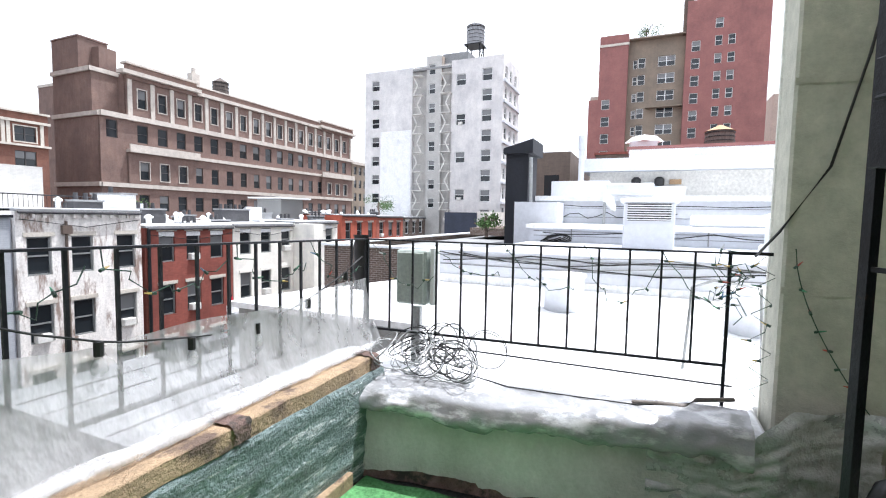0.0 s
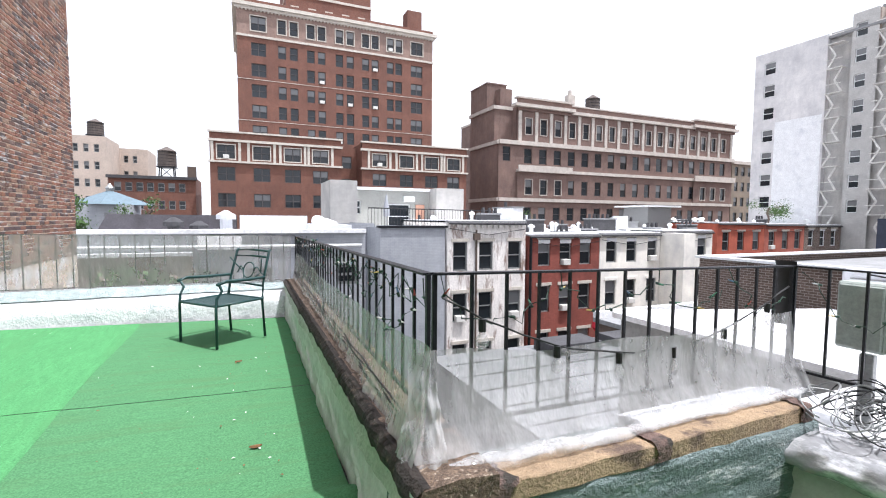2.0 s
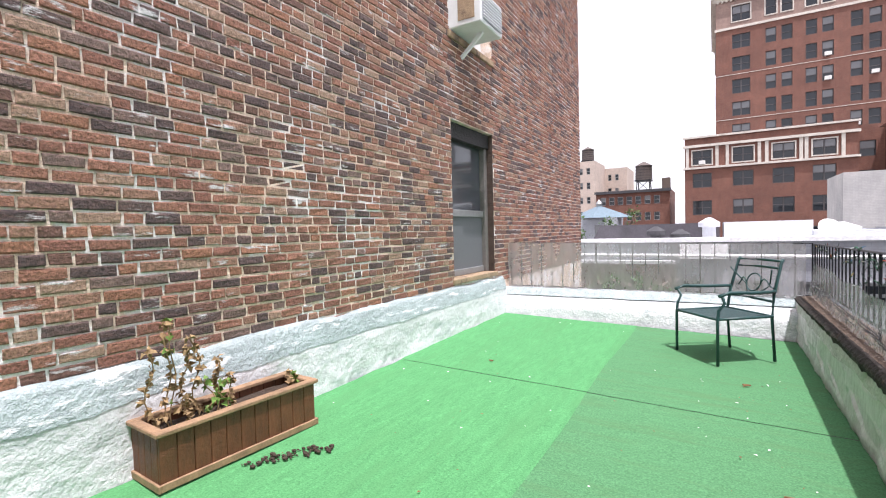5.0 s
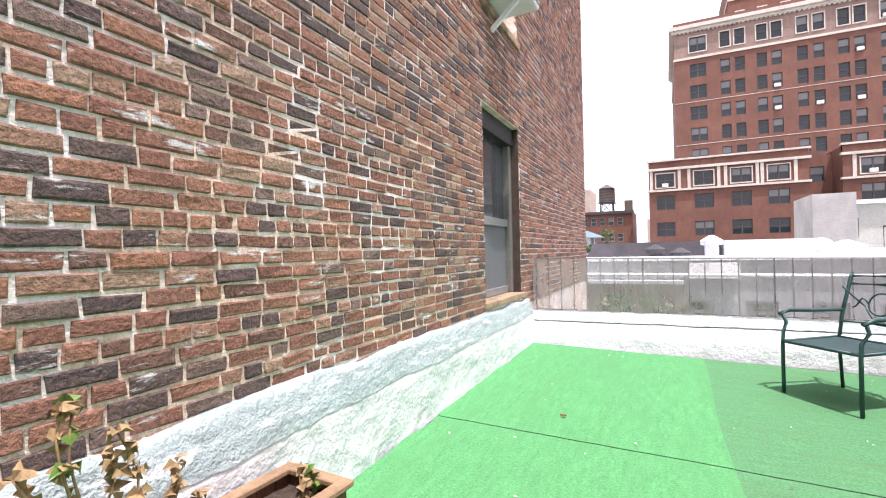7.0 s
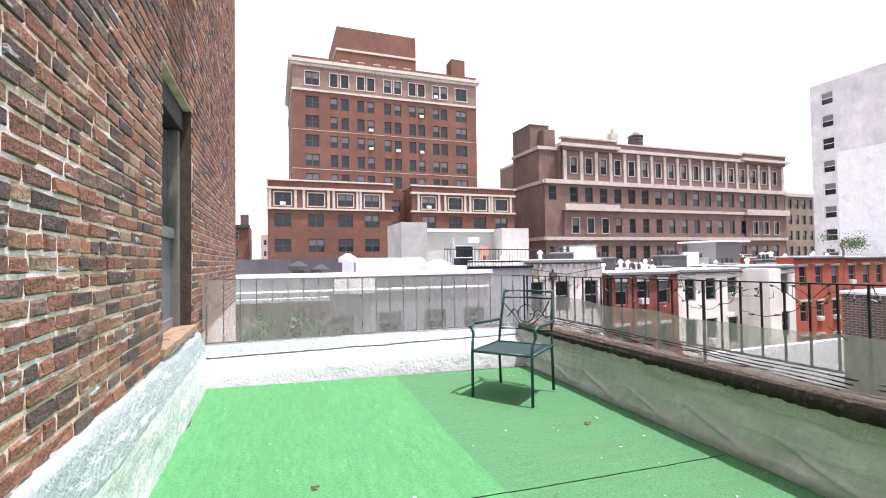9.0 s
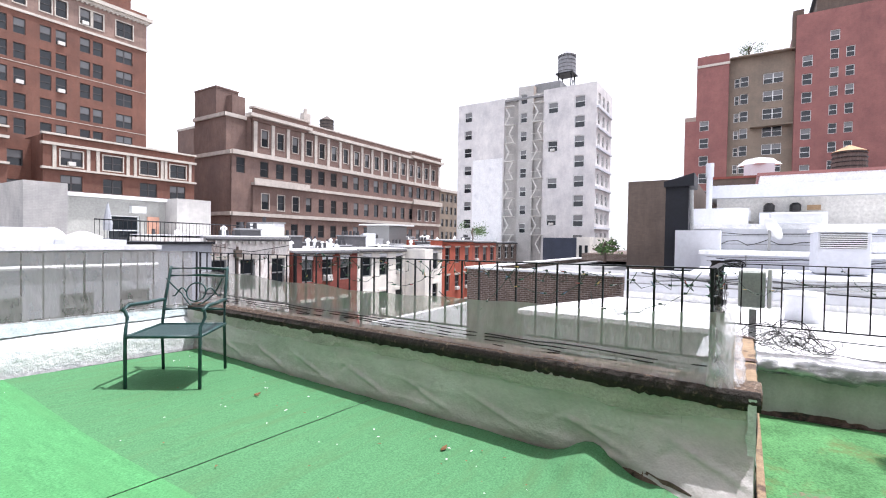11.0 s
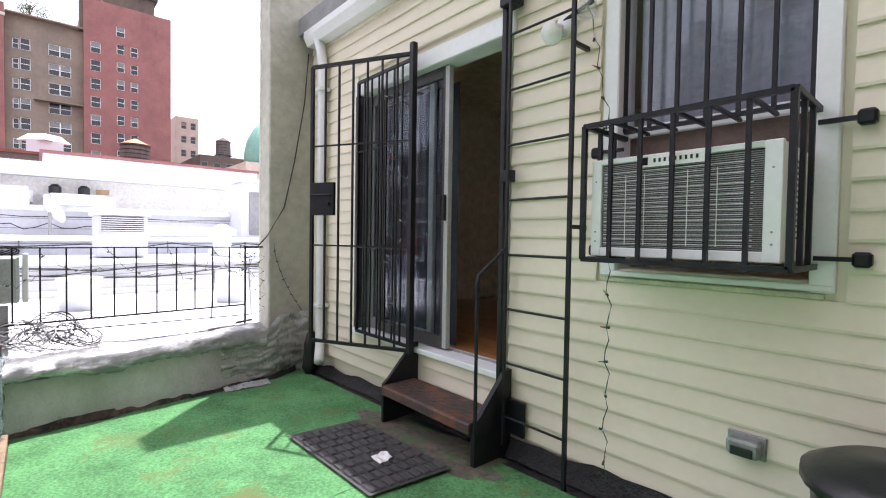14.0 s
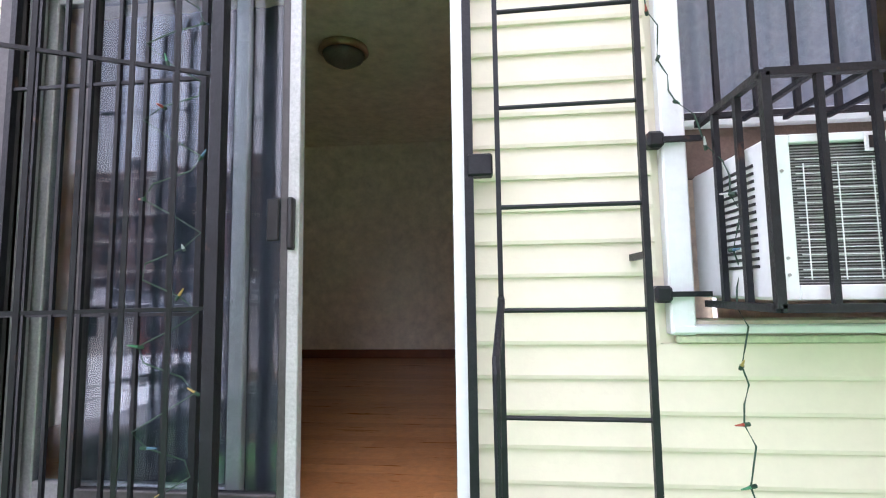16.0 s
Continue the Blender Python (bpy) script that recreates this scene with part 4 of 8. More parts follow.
# long east parapet
def b_at(y, z):
    """Swells, sags and creases of the loose membrane on the long parapet."""
    w = 0.02 * noise.noise((y * 1.3, z * 2.0, 3)) + 0.008 * noise.noise((y * 5, z * 6, 7))
    for k in range(3):
        zc = 0.08 + 0.13 * k + 0.06 * noise.noise((y * 0.9, k * 5.0, 2))
        w += 0.011 * max(0.0, noise.noise((y * 1.7, k * 3.1, 8)) + 0.25) * math.exp(-((z - zc) / 0.012) ** 2)
    w += 0.010 * math.exp(-((y - 3.02) / 0.014) ** 2) + 0.006 * (1 if 2.9 < y < 3.02 else 0)
    # fine vertical pulls and a dent or two
    w += 0.0045 * noise.noise((y * 14 + 2 * z, z * 3.5, 12)) + 0.0025 * noise.noise((y * 34, z * 12, 15))
    for yc, zc in ((4.42, 0.17), (2.72, 0.15), (3.35, 0.22), (5.2, 0.2)):
        w -= 0.012 * math.exp(-((y - yc) / 0.05) ** 2 - ((z - zc + 0.5 * (y - yc)) / 0.022) ** 2)
    # slanting tucks and a belly near the corner
    for k in range(9):
        yc = 2.5 + 0.62 * k + 0.2 * noise.noise((k * 3.3, 1, 0))
        d = (y - yc) * 0.35 - (z - 0.16 - 0.1 * noise.noise((k * 1.7, 5, 0)))
        w += 0.017 * math.exp(-(d / 0.016) ** 2) * math.exp(-((y - yc) / 0.18) ** 2)
    f = max(0.0, min(1.0, (3.05 - y) / 0.55))
    low = max(0.0, min(1.0, (0.36 - z) / 0.38))
    w += 0.19 * f * f * (3 - 2 * f) * low * low
    w += 0.02 * math.exp(-((z - 0.05) / 0.05) ** 2) * (0.5 + noise.noise((y * 4.5, 2, 9)))
    return w


rows = []
for i in range(480):
    y = 2.325 + i * 5.375 / 479
    x = par_x(y)
    zb = floor_z(x, y) - 0.05
    rows.append([(x - 0.008 - b_at(y, zb + k * (0.475 - zb) / 40), y, zb + k * (0.475 - zb) / 40) for k in range(41)] + [(x + 0.24, y, 0.475), (x + 0.24, y, -3.0)])
parapet_e = setting("parapet_east", loft(rows), M_GREENWALL, "weathered green grey painted parapet with peeling membrane", True)
rows = []
random.seed(9)
for i in range(150):
    y = 2.295 + i * 5.385 / 149
    x = par_x(y) + 0.025
    j = 0.018 * noise.noise((y * 8, 1, 0)) + 0.012 * noise.noise((y * 30, 2, 0))
    t = 0.545 + 0.008 * noise.noise((y * 14, 5, 0)) - 0.006 * (y - 2.3)
    rows.append([(x - 0.02 + j, y, 0.472), (x - 0.045 + j, y, t - 0.03), (x - 0.03 + j, y, t), (x + 0.10, y, t + 0.012 + 0.008 * noise.noise((y * 20, 9, 0))), (x + 0.17, y, t + 0.006), (x + 0.235, y, t), (x + 0.235, y, 0.472)])
# separate front strip, coloured darker than the coping top to carry its shade
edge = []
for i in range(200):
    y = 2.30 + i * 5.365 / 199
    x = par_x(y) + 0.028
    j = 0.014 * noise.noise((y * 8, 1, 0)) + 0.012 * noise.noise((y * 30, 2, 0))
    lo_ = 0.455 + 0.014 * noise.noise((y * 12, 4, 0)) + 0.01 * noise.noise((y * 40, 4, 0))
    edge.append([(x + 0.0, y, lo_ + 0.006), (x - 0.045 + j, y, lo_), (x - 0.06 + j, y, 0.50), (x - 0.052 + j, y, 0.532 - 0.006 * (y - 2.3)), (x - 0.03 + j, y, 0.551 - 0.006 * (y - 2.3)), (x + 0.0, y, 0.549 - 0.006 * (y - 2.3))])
part("coping_edge", loft(edge), M_BLACKEDGE, parapet_e, "ragged black brown coping edge with shade in its colour")
part("coping", loft(rows, True), M_OLDCOPING, parapet_e, "pitted crumbling dark stone coping")

part("corner_lap", sheet(5, 24, lambda u, v: (par_x(2.35) - 0.022 - 0.006 * abs(noise.noise((u * 4, v * 9, 3))), 2.318 + u * (0.035 + 0.03 * max(0.0, noise.noise((v * 7, 2, 0)))), floor_z(3.2, 2.3) - 0.01 + v * 0.55)), M_MEMBRANE, parapet_e, "silver white paint splashed round the parapet corner", True)
part("exposed_base", sheet(40, 4, lambda u, v: (par_x(2.4 + u * 0.75) - 0.016 - b_at(2.42 + u * 0.70, 0.02) + 0.012 * v + wob(3, u * 3, v, .008), 2.42 + u * 0.70, floor_z(3.2, 2.6) + 0.004 + v * (0.055 + 0.02 * noise.noise((u * 7, 1, 0))) * math.sin(u * 3.14) ** 0.6)), M_BASEDIRT, parapet_e, "rust brown bared base of the parapet", True)
def flap_at(u, v):
    """A curled strip of old coating that hangs below the coping with a torn edge."""
    y = 2.36 + u * 5.2
    drop = 0.09 + 0.05 * noise.noise((y * 1.9, 6, 0)) + 0.012 * noise.noise((y * 11, 2, 0))
    z = 0.462 - v * drop
    return (par_x(y) - 0.012 - 0.012 * v * (1 + noise.noise((y * 5, v, 1))) - b_at(y, z), y, z)
part("torn_strip", sheet(180, 4, flap_at), M_MOSS, parapet_e, "algae stained torn strip of old coating", True)
part("end_cap", sheet(6, 8, lambda u, v: (3.47 + 0.25 * u, 2.318 - 0.012 * abs(noise.noise((u * 5, v * 6, 0))), -0.06 + v * 0.56)), M_MEMBRANE, parapet_e, "silver white membrane lapped over the parapet end", True)

# jog parapet between the two levels
rows = []
for i in range(120):
    x = 3.47 + i * 1.95 / 119
    y = 2.335 - 0.02 * (x - 3.26)
    zf = floor_z(x, y) - 0.05
    prof = []
    for k in range(17):
        z = zf + (0.43 - zf) * k / 16
        lap = 0.012 * ((z + 0.16) % 0.118) / 0.118
        prof.append((x, y - 0.004 - lap + wob(x, k * 0.2, .2, .008, 5) + 0.003 * noise.noise((x * 26, z * 30, 4)), z))
    rows.append(prof + [(x, y, 0.432), (x, y + 0.32, 0.43), (x, y + 0.32, -3.0)])
parapet_j = setting("parapet_return", loft(rows), M_DARKWALL, "dark wet looking membrane on the parapet return", True)
x = 3.70
random.seed(4)
for ln in (0.755, 0.955):
    bm = bmesh.new()
    cube_into(bm, x + 0.006, x + ln - 0.006, 2.305, 2.445, 0.425, 0.502, None, 0.005)
    bmesh.ops.subdivide_edges(bm, edges=[e for e in bm.edges if abs(e.verts[0].co.x - e.verts[1].co.x) > 0.3], cuts=24)
    for v in bm.verts:
        v.co += Vector((0, 0.008 * noise.noise(v.co * 9), 0.006 * noise.noise(v.co * 13)))
    part("coping_stone", bm, M_COPING, parapet_j, "tan weathered coping stone")
    x += ln
for xc, w in ((4.455, 0.05), (3.71, 0.09), (5.36, 0.04)):
    def smear(u, v, xc=xc, w=w):
        """Dark pointing smeared across a joint, over the top and down the face."""
        a = v * 0.22
        y, z = (2.296, 0.435 + a) if a < 0.07 else (2.300 + (a - 0.07), 0.511)
        return (xc + (u - 0.5) * 2 * w * (0.8 + 0.6 * noise.noise((v * 5, xc * 9, 0))) + 0.02 * noise.noise((v * 7, xc, 3)), y, z + 0.004 * noise.noise((u * 5, v * 9, 0)))
    part("joint_smear", sheet(6, 14, smear), M_BASEDIRT, parapet_j, "dark pointing smeared over the coping joint", True)

bm = sheet(60, 6, lambda u, v: (4.55 + u * 0.97, 2.44 + v * 0.24, 0.47 + 0.03 * math.sin(v * 3.1) + 0.012 * noise.noise((u * 30, v * 4, 2)) - 0.03 * v))
part("membrane_strip", bm, M_MEMBRANE, parapet_j, "glossy white membrane behind the coping", True)
# low parapet to the neighbouring roof
rows = []
for i in range(46):
    y = 2.40 - i * 2.36 / 45
    x = low_x(y) + 0.012 * math.sin(y * 4)
    b = 0.03 * noise.noise((y * 3.3, 8, 0))
    s = 0.02 * noise.noise((y * 5, 4, 0))
    rows.append([(x - 0.01 + wob(x, y, 0), y, floor_z(x, y) - 0.05), (x + wob(x, y, .1, .02), y, 0.02), (x + 0.005 + wob(x, y, .2, .02), y, 0.14), (x + 0.01, y, 0.26 + s)])
parapet_l = setting("parapet_low", loft(rows), surf("stained grey green low wall", (0.52, 0.50, 0.505), 0.22, 3.0, 0.4, 0.3, 10, stain=(0.16, 0.15, 0.15), stain_scale=3.4, stain_at=(0.6, 0.68), stretch=(1, 1, 0.7), fine_scale=50, grain=0.1), "grey green low parapet with stained base", True)
rows = []
def crk(a, b, c):
    """Creased foil: sharp folds that cross at a slant, and soft swells."""
    f1 = 1 - 2.4 * abs(noise.noise((a * 3.1 + b * 9, b * 14 - a * 1.5, c)))
    f2 = 1 - 2.4 * abs(noise.noise((a * 7.5 - b * 16, b * 22 + a * 3, c + 5)))
    return 0.013 * f1 + 0.006 * f2 + 0.010 * noise.noise((a * 2.2, b * 6, c + 2))


for i in range(150):
    y = 2.42 - i * 1.88 / 149
    x = low_x(y) - 0.02
    low_ = 0.245 + 0.04 * noise.noise((y * 2.6, 4, 0)) + 0.03 * noise.noise((y * 8, 6, 0)) + 0.015 * noise.noise((y * 25, 6, 0)) + 0.05 * max(0.0, y - 1.9)
    pr = [(-0.004, low_), (-0.030, low_ + 0.004), (-0.040, low_ + 0.03), (-0.030, low_ + 0.06), (-0.022, 0.335), (0.0, 0.362), (0.03, 0.378), (0.07, 0.388), (0.12, 0.392), (0.18, 0.386), (0.25, 0.372), (0.33, 0.352), (0.42, 0.33)]
    rows.append([(x + dx + crk(y, k * 0.05, 1), y, z + (crk(y, k * 0.06, 6) if k else 0)) for k, (dx, z) in enumerate(pr)])
part("roof_felt_roll", loft(rows), surf("grey white crinkled membrane", (0.33, 0.335, 0.345), 0.3, 6, 0.18, 0.1, 9, stain=(0.62, 0.63, 0.64), stain_scale=5, stain_at=(0.5, 0.6), stretch=(1, 0.6, 1.6), grain=0.05, metal=0.2), parapet_l, "crinkled grey white membrane lapped over the parapet", True)


def corner_at(u, v):
    """Silver membrane dressed flat round the corner to the stucco."""
    y = 0.95 - u * 0.89
    x = low_x(y) - 0.006
    z0_ = floor_z(x, y) + 0.02
    top = 0.30 + 0.17 * min(1.0, max(0.0, (0.60 - y) / 0.2)) + 0.02 * noise.noise((y * 9, 3, 0))
    return (x - 0.012 + 1.2 * crk(y, v * 0.4, 3) - 0.03 * (1 - 2.2 * abs(noise.noise((y * 3 + v, v * 4 - y * 2, 5)))) * (0.3 + 0.7 * u), y, z0_ + v * (top - z0_))


part("corner_membrane", sheet(50, 40, corner_at), M_SILVER, parapet_l, "crinkled silver membrane dressed round the corner", True)
part("exposed_base", sheet(90, 3, lambda u, v: (low_x(0.5 + u * 1.85) - 0.022 + 0.012 * math.sin((0.5 + u * 1.85) * 4) + 0.02 * v + 0.01 * noise.noise((u * 20, v, 0)), 0.5 + u * 1.85, floor_z(low_x(0.5 + u * 1.85), 0.5 + u * 1.85) - 0.004 + v * (0.05 + 0.022 * noise.noise((u * 12, 3, 0)) + 0.01 * noise.noise((u * 40, 3, 0))))), M_BASEDIRT, parapet_l, "rust brown bared base of the low parapet", True)
part("tar_band", sheet(70, 4, lambda u, v: (low_x(0.2 + u * 1.0) - 0.05 - 0.012 * (1 - v) + 0.006 * noise.noise((u * 18, v * 3, 1)), 0.2 + u * 1.0, floor_z(5.35, 0.2 + u) + 0.006 + v * (0.05 + 0.03 * noise.noise((u * 7, 2, 0)) + 0.012 * noise.noise((u * 25, 5, 0))) * (1 - 0.5 * u))), M_TAR, parapet_l, "black tar smeared along the foot", True)
flap = part("membrane_scrap", sheet(24, 8, lambda u, v: (5.43 - 0.09 * v + 0.012 * noise.noise((u * 6, v, 0)), 0.56 + u * 0.38, floor_z(5.4, 0.7) + 0.012 + 0.02 * abs(noise.noise((u * 7, v * 4, 2))) + 0.02 * (1 - v))), M_SILVER, None, "", True)
tagged(flap, "crumpled silver membrane scrap lying on the turf", "scrap")

# north parapet with its coated ledge
rows = []
for i in range(70):
    x = -0.0 + i * 3.62 / 69
    y = 7.48 + 0.02 * x
    rows.append([(x, y + wob(x, 0, 0), floor_z(x, y) - 0.03), (x, y + 0.02 + wob(x, 1, 0, .02), 0.2), (x, y + 0.045 + wob(x, 2, 0, .025), 0.315 + wob(x, 7, 0, .015)), (x, y + 0.10 + wob(x, 3, 0), 0.345 + wob(x, 8, 0)),
                 (x, y + 0.2, 0.385 + wob(x, 9, 0)), (x, y + 0.27, 0.47), (x, y + 0.42, 0.49), (x, y + 0.5, 0.47), (x, y + 0.5, -3.0)])
parapet_n = setting("parapet_north", loft(rows), M_MEMBRANE, "white coated north parapet ledge", True)

# coated flashing along the brick wall
def coat_x(y, z):
    """Lumpy face of the thick coating: full at the foot, thin at its top."""
    f = max(0.0, min(1.0, (z - 0.05) / 0.62))
    return 0.098 - 0.03 * f - 0.045 * max(0.0, (f - 0.62) / 0.38) ** 1.5 + 0.02 * noise.noise((y * 2.2, z * 2.5, 1)) * (1.1 - f) + 0.010 * noise.noise((y * 7, z * 9, 4)) * (1.1 - f) + 0.004 * noise.noise((y * 25, z * 25, 6))


def coat_top(y):
    return 0.66 + wob(0, y, 3, 0.025, 2.5) + 0.006 * noise.noise((y * 16, 1, 0))


def coat_at(u, v):
    y = -0.02 + u * 7.6
    z = floor_z(0, y) - 0.02 + v * (coat_top(y) - floor_z(0, y) + 0.02)
    return (coat_x(y, z) if v < 1 else -0.011, y, z)


flash = setting("flashing_west", sheet(260, 22, coat_at), M_MEMBRANE, "thick white roof coating turned up the brick wall", True)


def band_at(u, v):
    y = -0.02 + u * 7.58
    lo_ = 0.47 + 0.03 * noise.noise((y * 1.7, 2, 0)) + 0.012 * noise.noise((y * 9, 2, 0))
    z = lo_ + v * (coat_top(y) + 0.006 - lo_)
    return (coat_x(y, z) + 0.005 if v < 1 else -0.010, y, z)


part("coating_band", sheet(260, 9, band_at), M_BAND, flash, "weathered grey green upper coat with white brush streaks", True)
part("coating_band", sheet(120, 4, lambda u, v: (u * 3.6, 7.48 + 0.072 * u + 0.165 + 0.11 * v, 0.383 + 0.10 * v + wob(u * 3.6, 9, 0) + 0.006 + 0.006 * noise.noise((u * 40, v * 3, 0)))), M_BAND, parapet_n, "weathered grey green band on the ledge", True)


# ---- railings ----
def railing(label, pts, top, low, foot, step_len, group="railings", posts=None):
    """A welded picket railing along a plan line. top, low: height of its rails at each point; foot: where its posts stand."""
    rail = thing("railing", label, "railing", group)
    n = len(pts)
    for i in range(n - 1):
        a, b = Vector((*pts[i], 0)), Vector((*pts[i + 1], 0))
        L = (b - a).length
        d = (b - a) / L
        up = lambda s, h: h[i] + (h[i + 1] - h[i]) * s / L
        bm = bmesh.new()
        side = Vector((-d.y, d.x, 0)) * 0.019
        for h, th in ((top, 0.008),):
            vs = []
            for s in (0, L):
                p = a + d * s
                for o, dz in ((-1, -th), (1, -th), (1, 0), (-1, 0)):
                    vs.append(bm.verts.new(p + side * o + Vector((0, 0, up(s, h) + dz))))
            for f in ((0, 1, 5, 4), (1, 2, 6, 5), (2, 3, 7, 6), (3, 0, 4, 7), (3, 2, 1, 0), (4, 5, 6, 7)):
                bm.faces.new([vs[k] for k in f])
        part("top_rail", bm, M_IRON, rail)
        part("bottom_rail", bm_rod(a + Vector((0, 0, low[i])), b + Vector((0, 0, low[i + 1])), 0.0065, square=True), M_IRON, rail)
        k = max(1, round(L / step_len))
        for j in range(k + 1):
            s = L * j / k
            p = a + d * s
            is_post = (posts and (j % posts == 0 or j == k))
            z0 = (foot if not callable(foot) else foot(p.x, p.y)) if is_post else up(s, low)
            z1 = up(s, top) - 0.004
            r = 0.0078 if is_post else 0.0054
            part("post" if is_post else "bar", bm_rod(p + Vector((0, 0, z0)), p + Vector((0, 0, z1)), r, square=True), M_IRON, rail)
    return rail


railing("black iron picket railing on the long parapet", [(rail_x(2.53), 2.53), (rail_x(7.75), 7.75)], (1.165, 1.10), (0.67, 0.63), 0.53, 0.145, posts=18)
railing("black iron picket railing on the parapet return", [(3.604, 2.531), (5.645, 2.558)], (1.165, 1.12), (0.62, 0.58), 0.45, 0.149, posts=14)
railing("black iron picket railing at the neighbouring roof", [(5.662, 2.552), (5.848, 0.62)], (1.12, 1.115), (0.57, 0.56), 0.33, 0.149, posts=13)
railing("thin iron picket railing behind the plastic windbreak", [(0.05, 7.86), (3.68, 7.80)], (1.15, 1.105), (0.50, 0.50), 0.47, 0.16, posts=8)
part("lower_rod", bm_rod((5.70, 2.2, 0.50), (5.85, 0.58, 0.46), 0.005), M_IRON, bpy.data.objects["railing.002"])
# the lean bar between low railing and stucco
part("tie", bm_rod((5.848, 0.63, 1.112), (5.90, 0.42, 1.11), 0.008, square=True), M_IRON, bpy.data.objects["railing.002"])

# ---- plastic sheets ----
def film(name, label, fn, nu, nv, material):
    ob = part(name, sheet(nu, nv, fn), material, None, "", True)
    ob.visible_shadow = True
    return tagged(ob, label, "sheet", "plastic sheets")


def f_long(u, v):
    y = 2.42 + u * 5.25
    top = 0.865 + 0.07 * math.exp(-((y - 2.4) / 0.45) ** 2) + 0.02 * math.sin(u * 9) + 0.03 * noise.noise((u * 9, 0, 1))
    z = 0.545 + v * (top - 0.545)
    flare = 0.045 + 0.03 * math.exp(-((y - 2.4) / 0.5) ** 2) + 0.02 * noise.noise((y * 3, 5, 0))
    x = rail_x(y) - 0.022 - flare * (1 - v) ** 2.0 + 0.010 * noise.noise((y * 4, z * 4, 1)) + 0.006 * math.sin(y * 31 + 5 * noise.noise((y * 1.5, 0, 0)) + z * 4) * (1 - 0.5 * v) + 0.004 * noise.noise((y * 16, z * 7, 5))
    return (x, y, z)


def f_ret(u, v):
    x = 3.50 + u * 2.1
    top = 0.90 - 0.05 * math.sin(u * 3.1) + 0.012 * math.sin(u * 17)
    z = 0.508 + v * (top - 0.508)
    y = 2.51 - 0.095 * (1 - v) ** 2.2 + 0.018 * noise.noise((x * 4, z * 4, 3)) + 0.012 * math.sin(x * 19 + 4 * noise.noise((x * 2, z * 2, 0))) * (1 - v) + 0.008 * noise.noise((x * 11, z * 9, 6))
    return (x, y, z)


film("plastic_sheet", "cloudy clear plastic sheet tied along the long railing", f_long, 200, 14, M_FILM_L)
film("plastic_sheet", "cloudy clear plastic sheet wrapped round the return railing", f_ret, 120, 14, M_FILM)
film("plastic_sheet", "hazy flat plastic windbreak fixed to the north railing", lambda u, v: (0.02 + u * 3.6, 7.80 - 0.015 * u + 0.006 * noise.noise((u * 9, v * 3, 5)), 0.475 + v * (0.675 - 0.04 * u)), 60, 6, M_FILM_N)
def wrap_at(u, v):
    """The sheets meet in a rounded, flared fold round the corner post."""
    a = radians(172 + 106 * u)
    r = 0.045 + ((0.075 + 0.02 * u) * (1 - v) ** 1.2) * (1 + 0.04 * math.sin(u * 26 + v * 3)) + 0.026 * noise.noise((u * 7, v * 5, 1)) + 0.008 * noise.noise((u * 19, v * 12, 2))
    return (3.585 + r * math.cos(a), 2.525 + r * math.sin(a), 0.55 - 0.02 * u + v * (0.32 - 0.05 * u))


bm = sheet(50, 16, wrap_at)
ob = part("plastic_wrap", bm, M_FILM_C, None, "", True)
tagged(ob, "bunched clear plastic wrapped round the corner post", "sheet", "plastic sheets")


def bunch_at(u, v):
    """Surplus sheet gathered into a loose roll on the coping."""
    x = 3.60 + u * 1.92
    a = v * 2 * math.pi
    r = 0.030 + 0.016 * noise.noise((x * 5, math.cos(a), math.sin(a) + 3)) + 0.006 * noise.noise((x * 19, math.cos(a) * 2, math.sin(a) * 2))
    r *= 0.55 + 0.45 * math.exp(-((x - 3.7) / 0.5) ** 2) + 0.2 * noise.noise((x * 2, 4, 0))
    return (x, 2.405 + 0.02 * noise.noise((x * 2.2, 1, 0)) + 1.5 * r * math.cos(a), 0.522 + r * math.sin(a))


ob = part("plastic_roll", sheet(150, 10, bunch_at), M_FILM_C, None, "", True)
tagged(ob, "surplus clear plastic bunched along the coping", "sheet", "plastic sheets")

# ---- wires and string lights ----
random.seed(21)


def sag(a, b, n, drop, jit=0.01):
    a, b = Vector(a), Vector(b)
    return [a.lerp(b, i / n) - Vector((0, 0, drop * 4 * (i / n) * (1 - i / n))) + Vector((random.uniform(-jit, jit), random.uniform(-jit, jit), random.uniform(-jit, jit))) for i in range(n + 1)]


M_LED = [surf("led " + k, c, 0.1, 30, 0.3, 0) for k, c in (("red", (0.35, 0.06, 0.04)), ("green", (0.06, 0.22, 0.12)), ("blue", (0.1, 0.2, 0.3)), ("amber", (0.45, 0.33, 0.1)), ("white", (0.6, 0.6, 0.58)), ("clear", (0.5, 0.52, 0.52)))]
led_mesh = [mesh_of("mini_bulb", bm_rod((0, 0, 0), (0, 0, 0.028), 0.005, 6, 0.002), m) for m in M_LED]
husk = mesh_of("socket", bm_rod((0, 0, -0.016), (0, 0, 0.002), 0.006, 6), M_GREENWIRE)


def fairy(label, pts, every=3, r=0.0025, mat=M_GREENWIRE):
    t = thing("string_lights", label, "string lights", "string lights")
    part("cable", bm_path(pts, r, 5), mat, t)
    for i in range(1, len(pts) - 1, every):
        m = Matrix.Translation(pts[i]) @ Euler((random.uniform(-1.8, 1.8), random.uniform(-1.8, 1.8), 0)).to_matrix().to_4x4()
        s = place("socket", husk, t, m)
        place("mini_bulb", random.choice(led_mesh), s, Matrix.Identity(4))
    return t


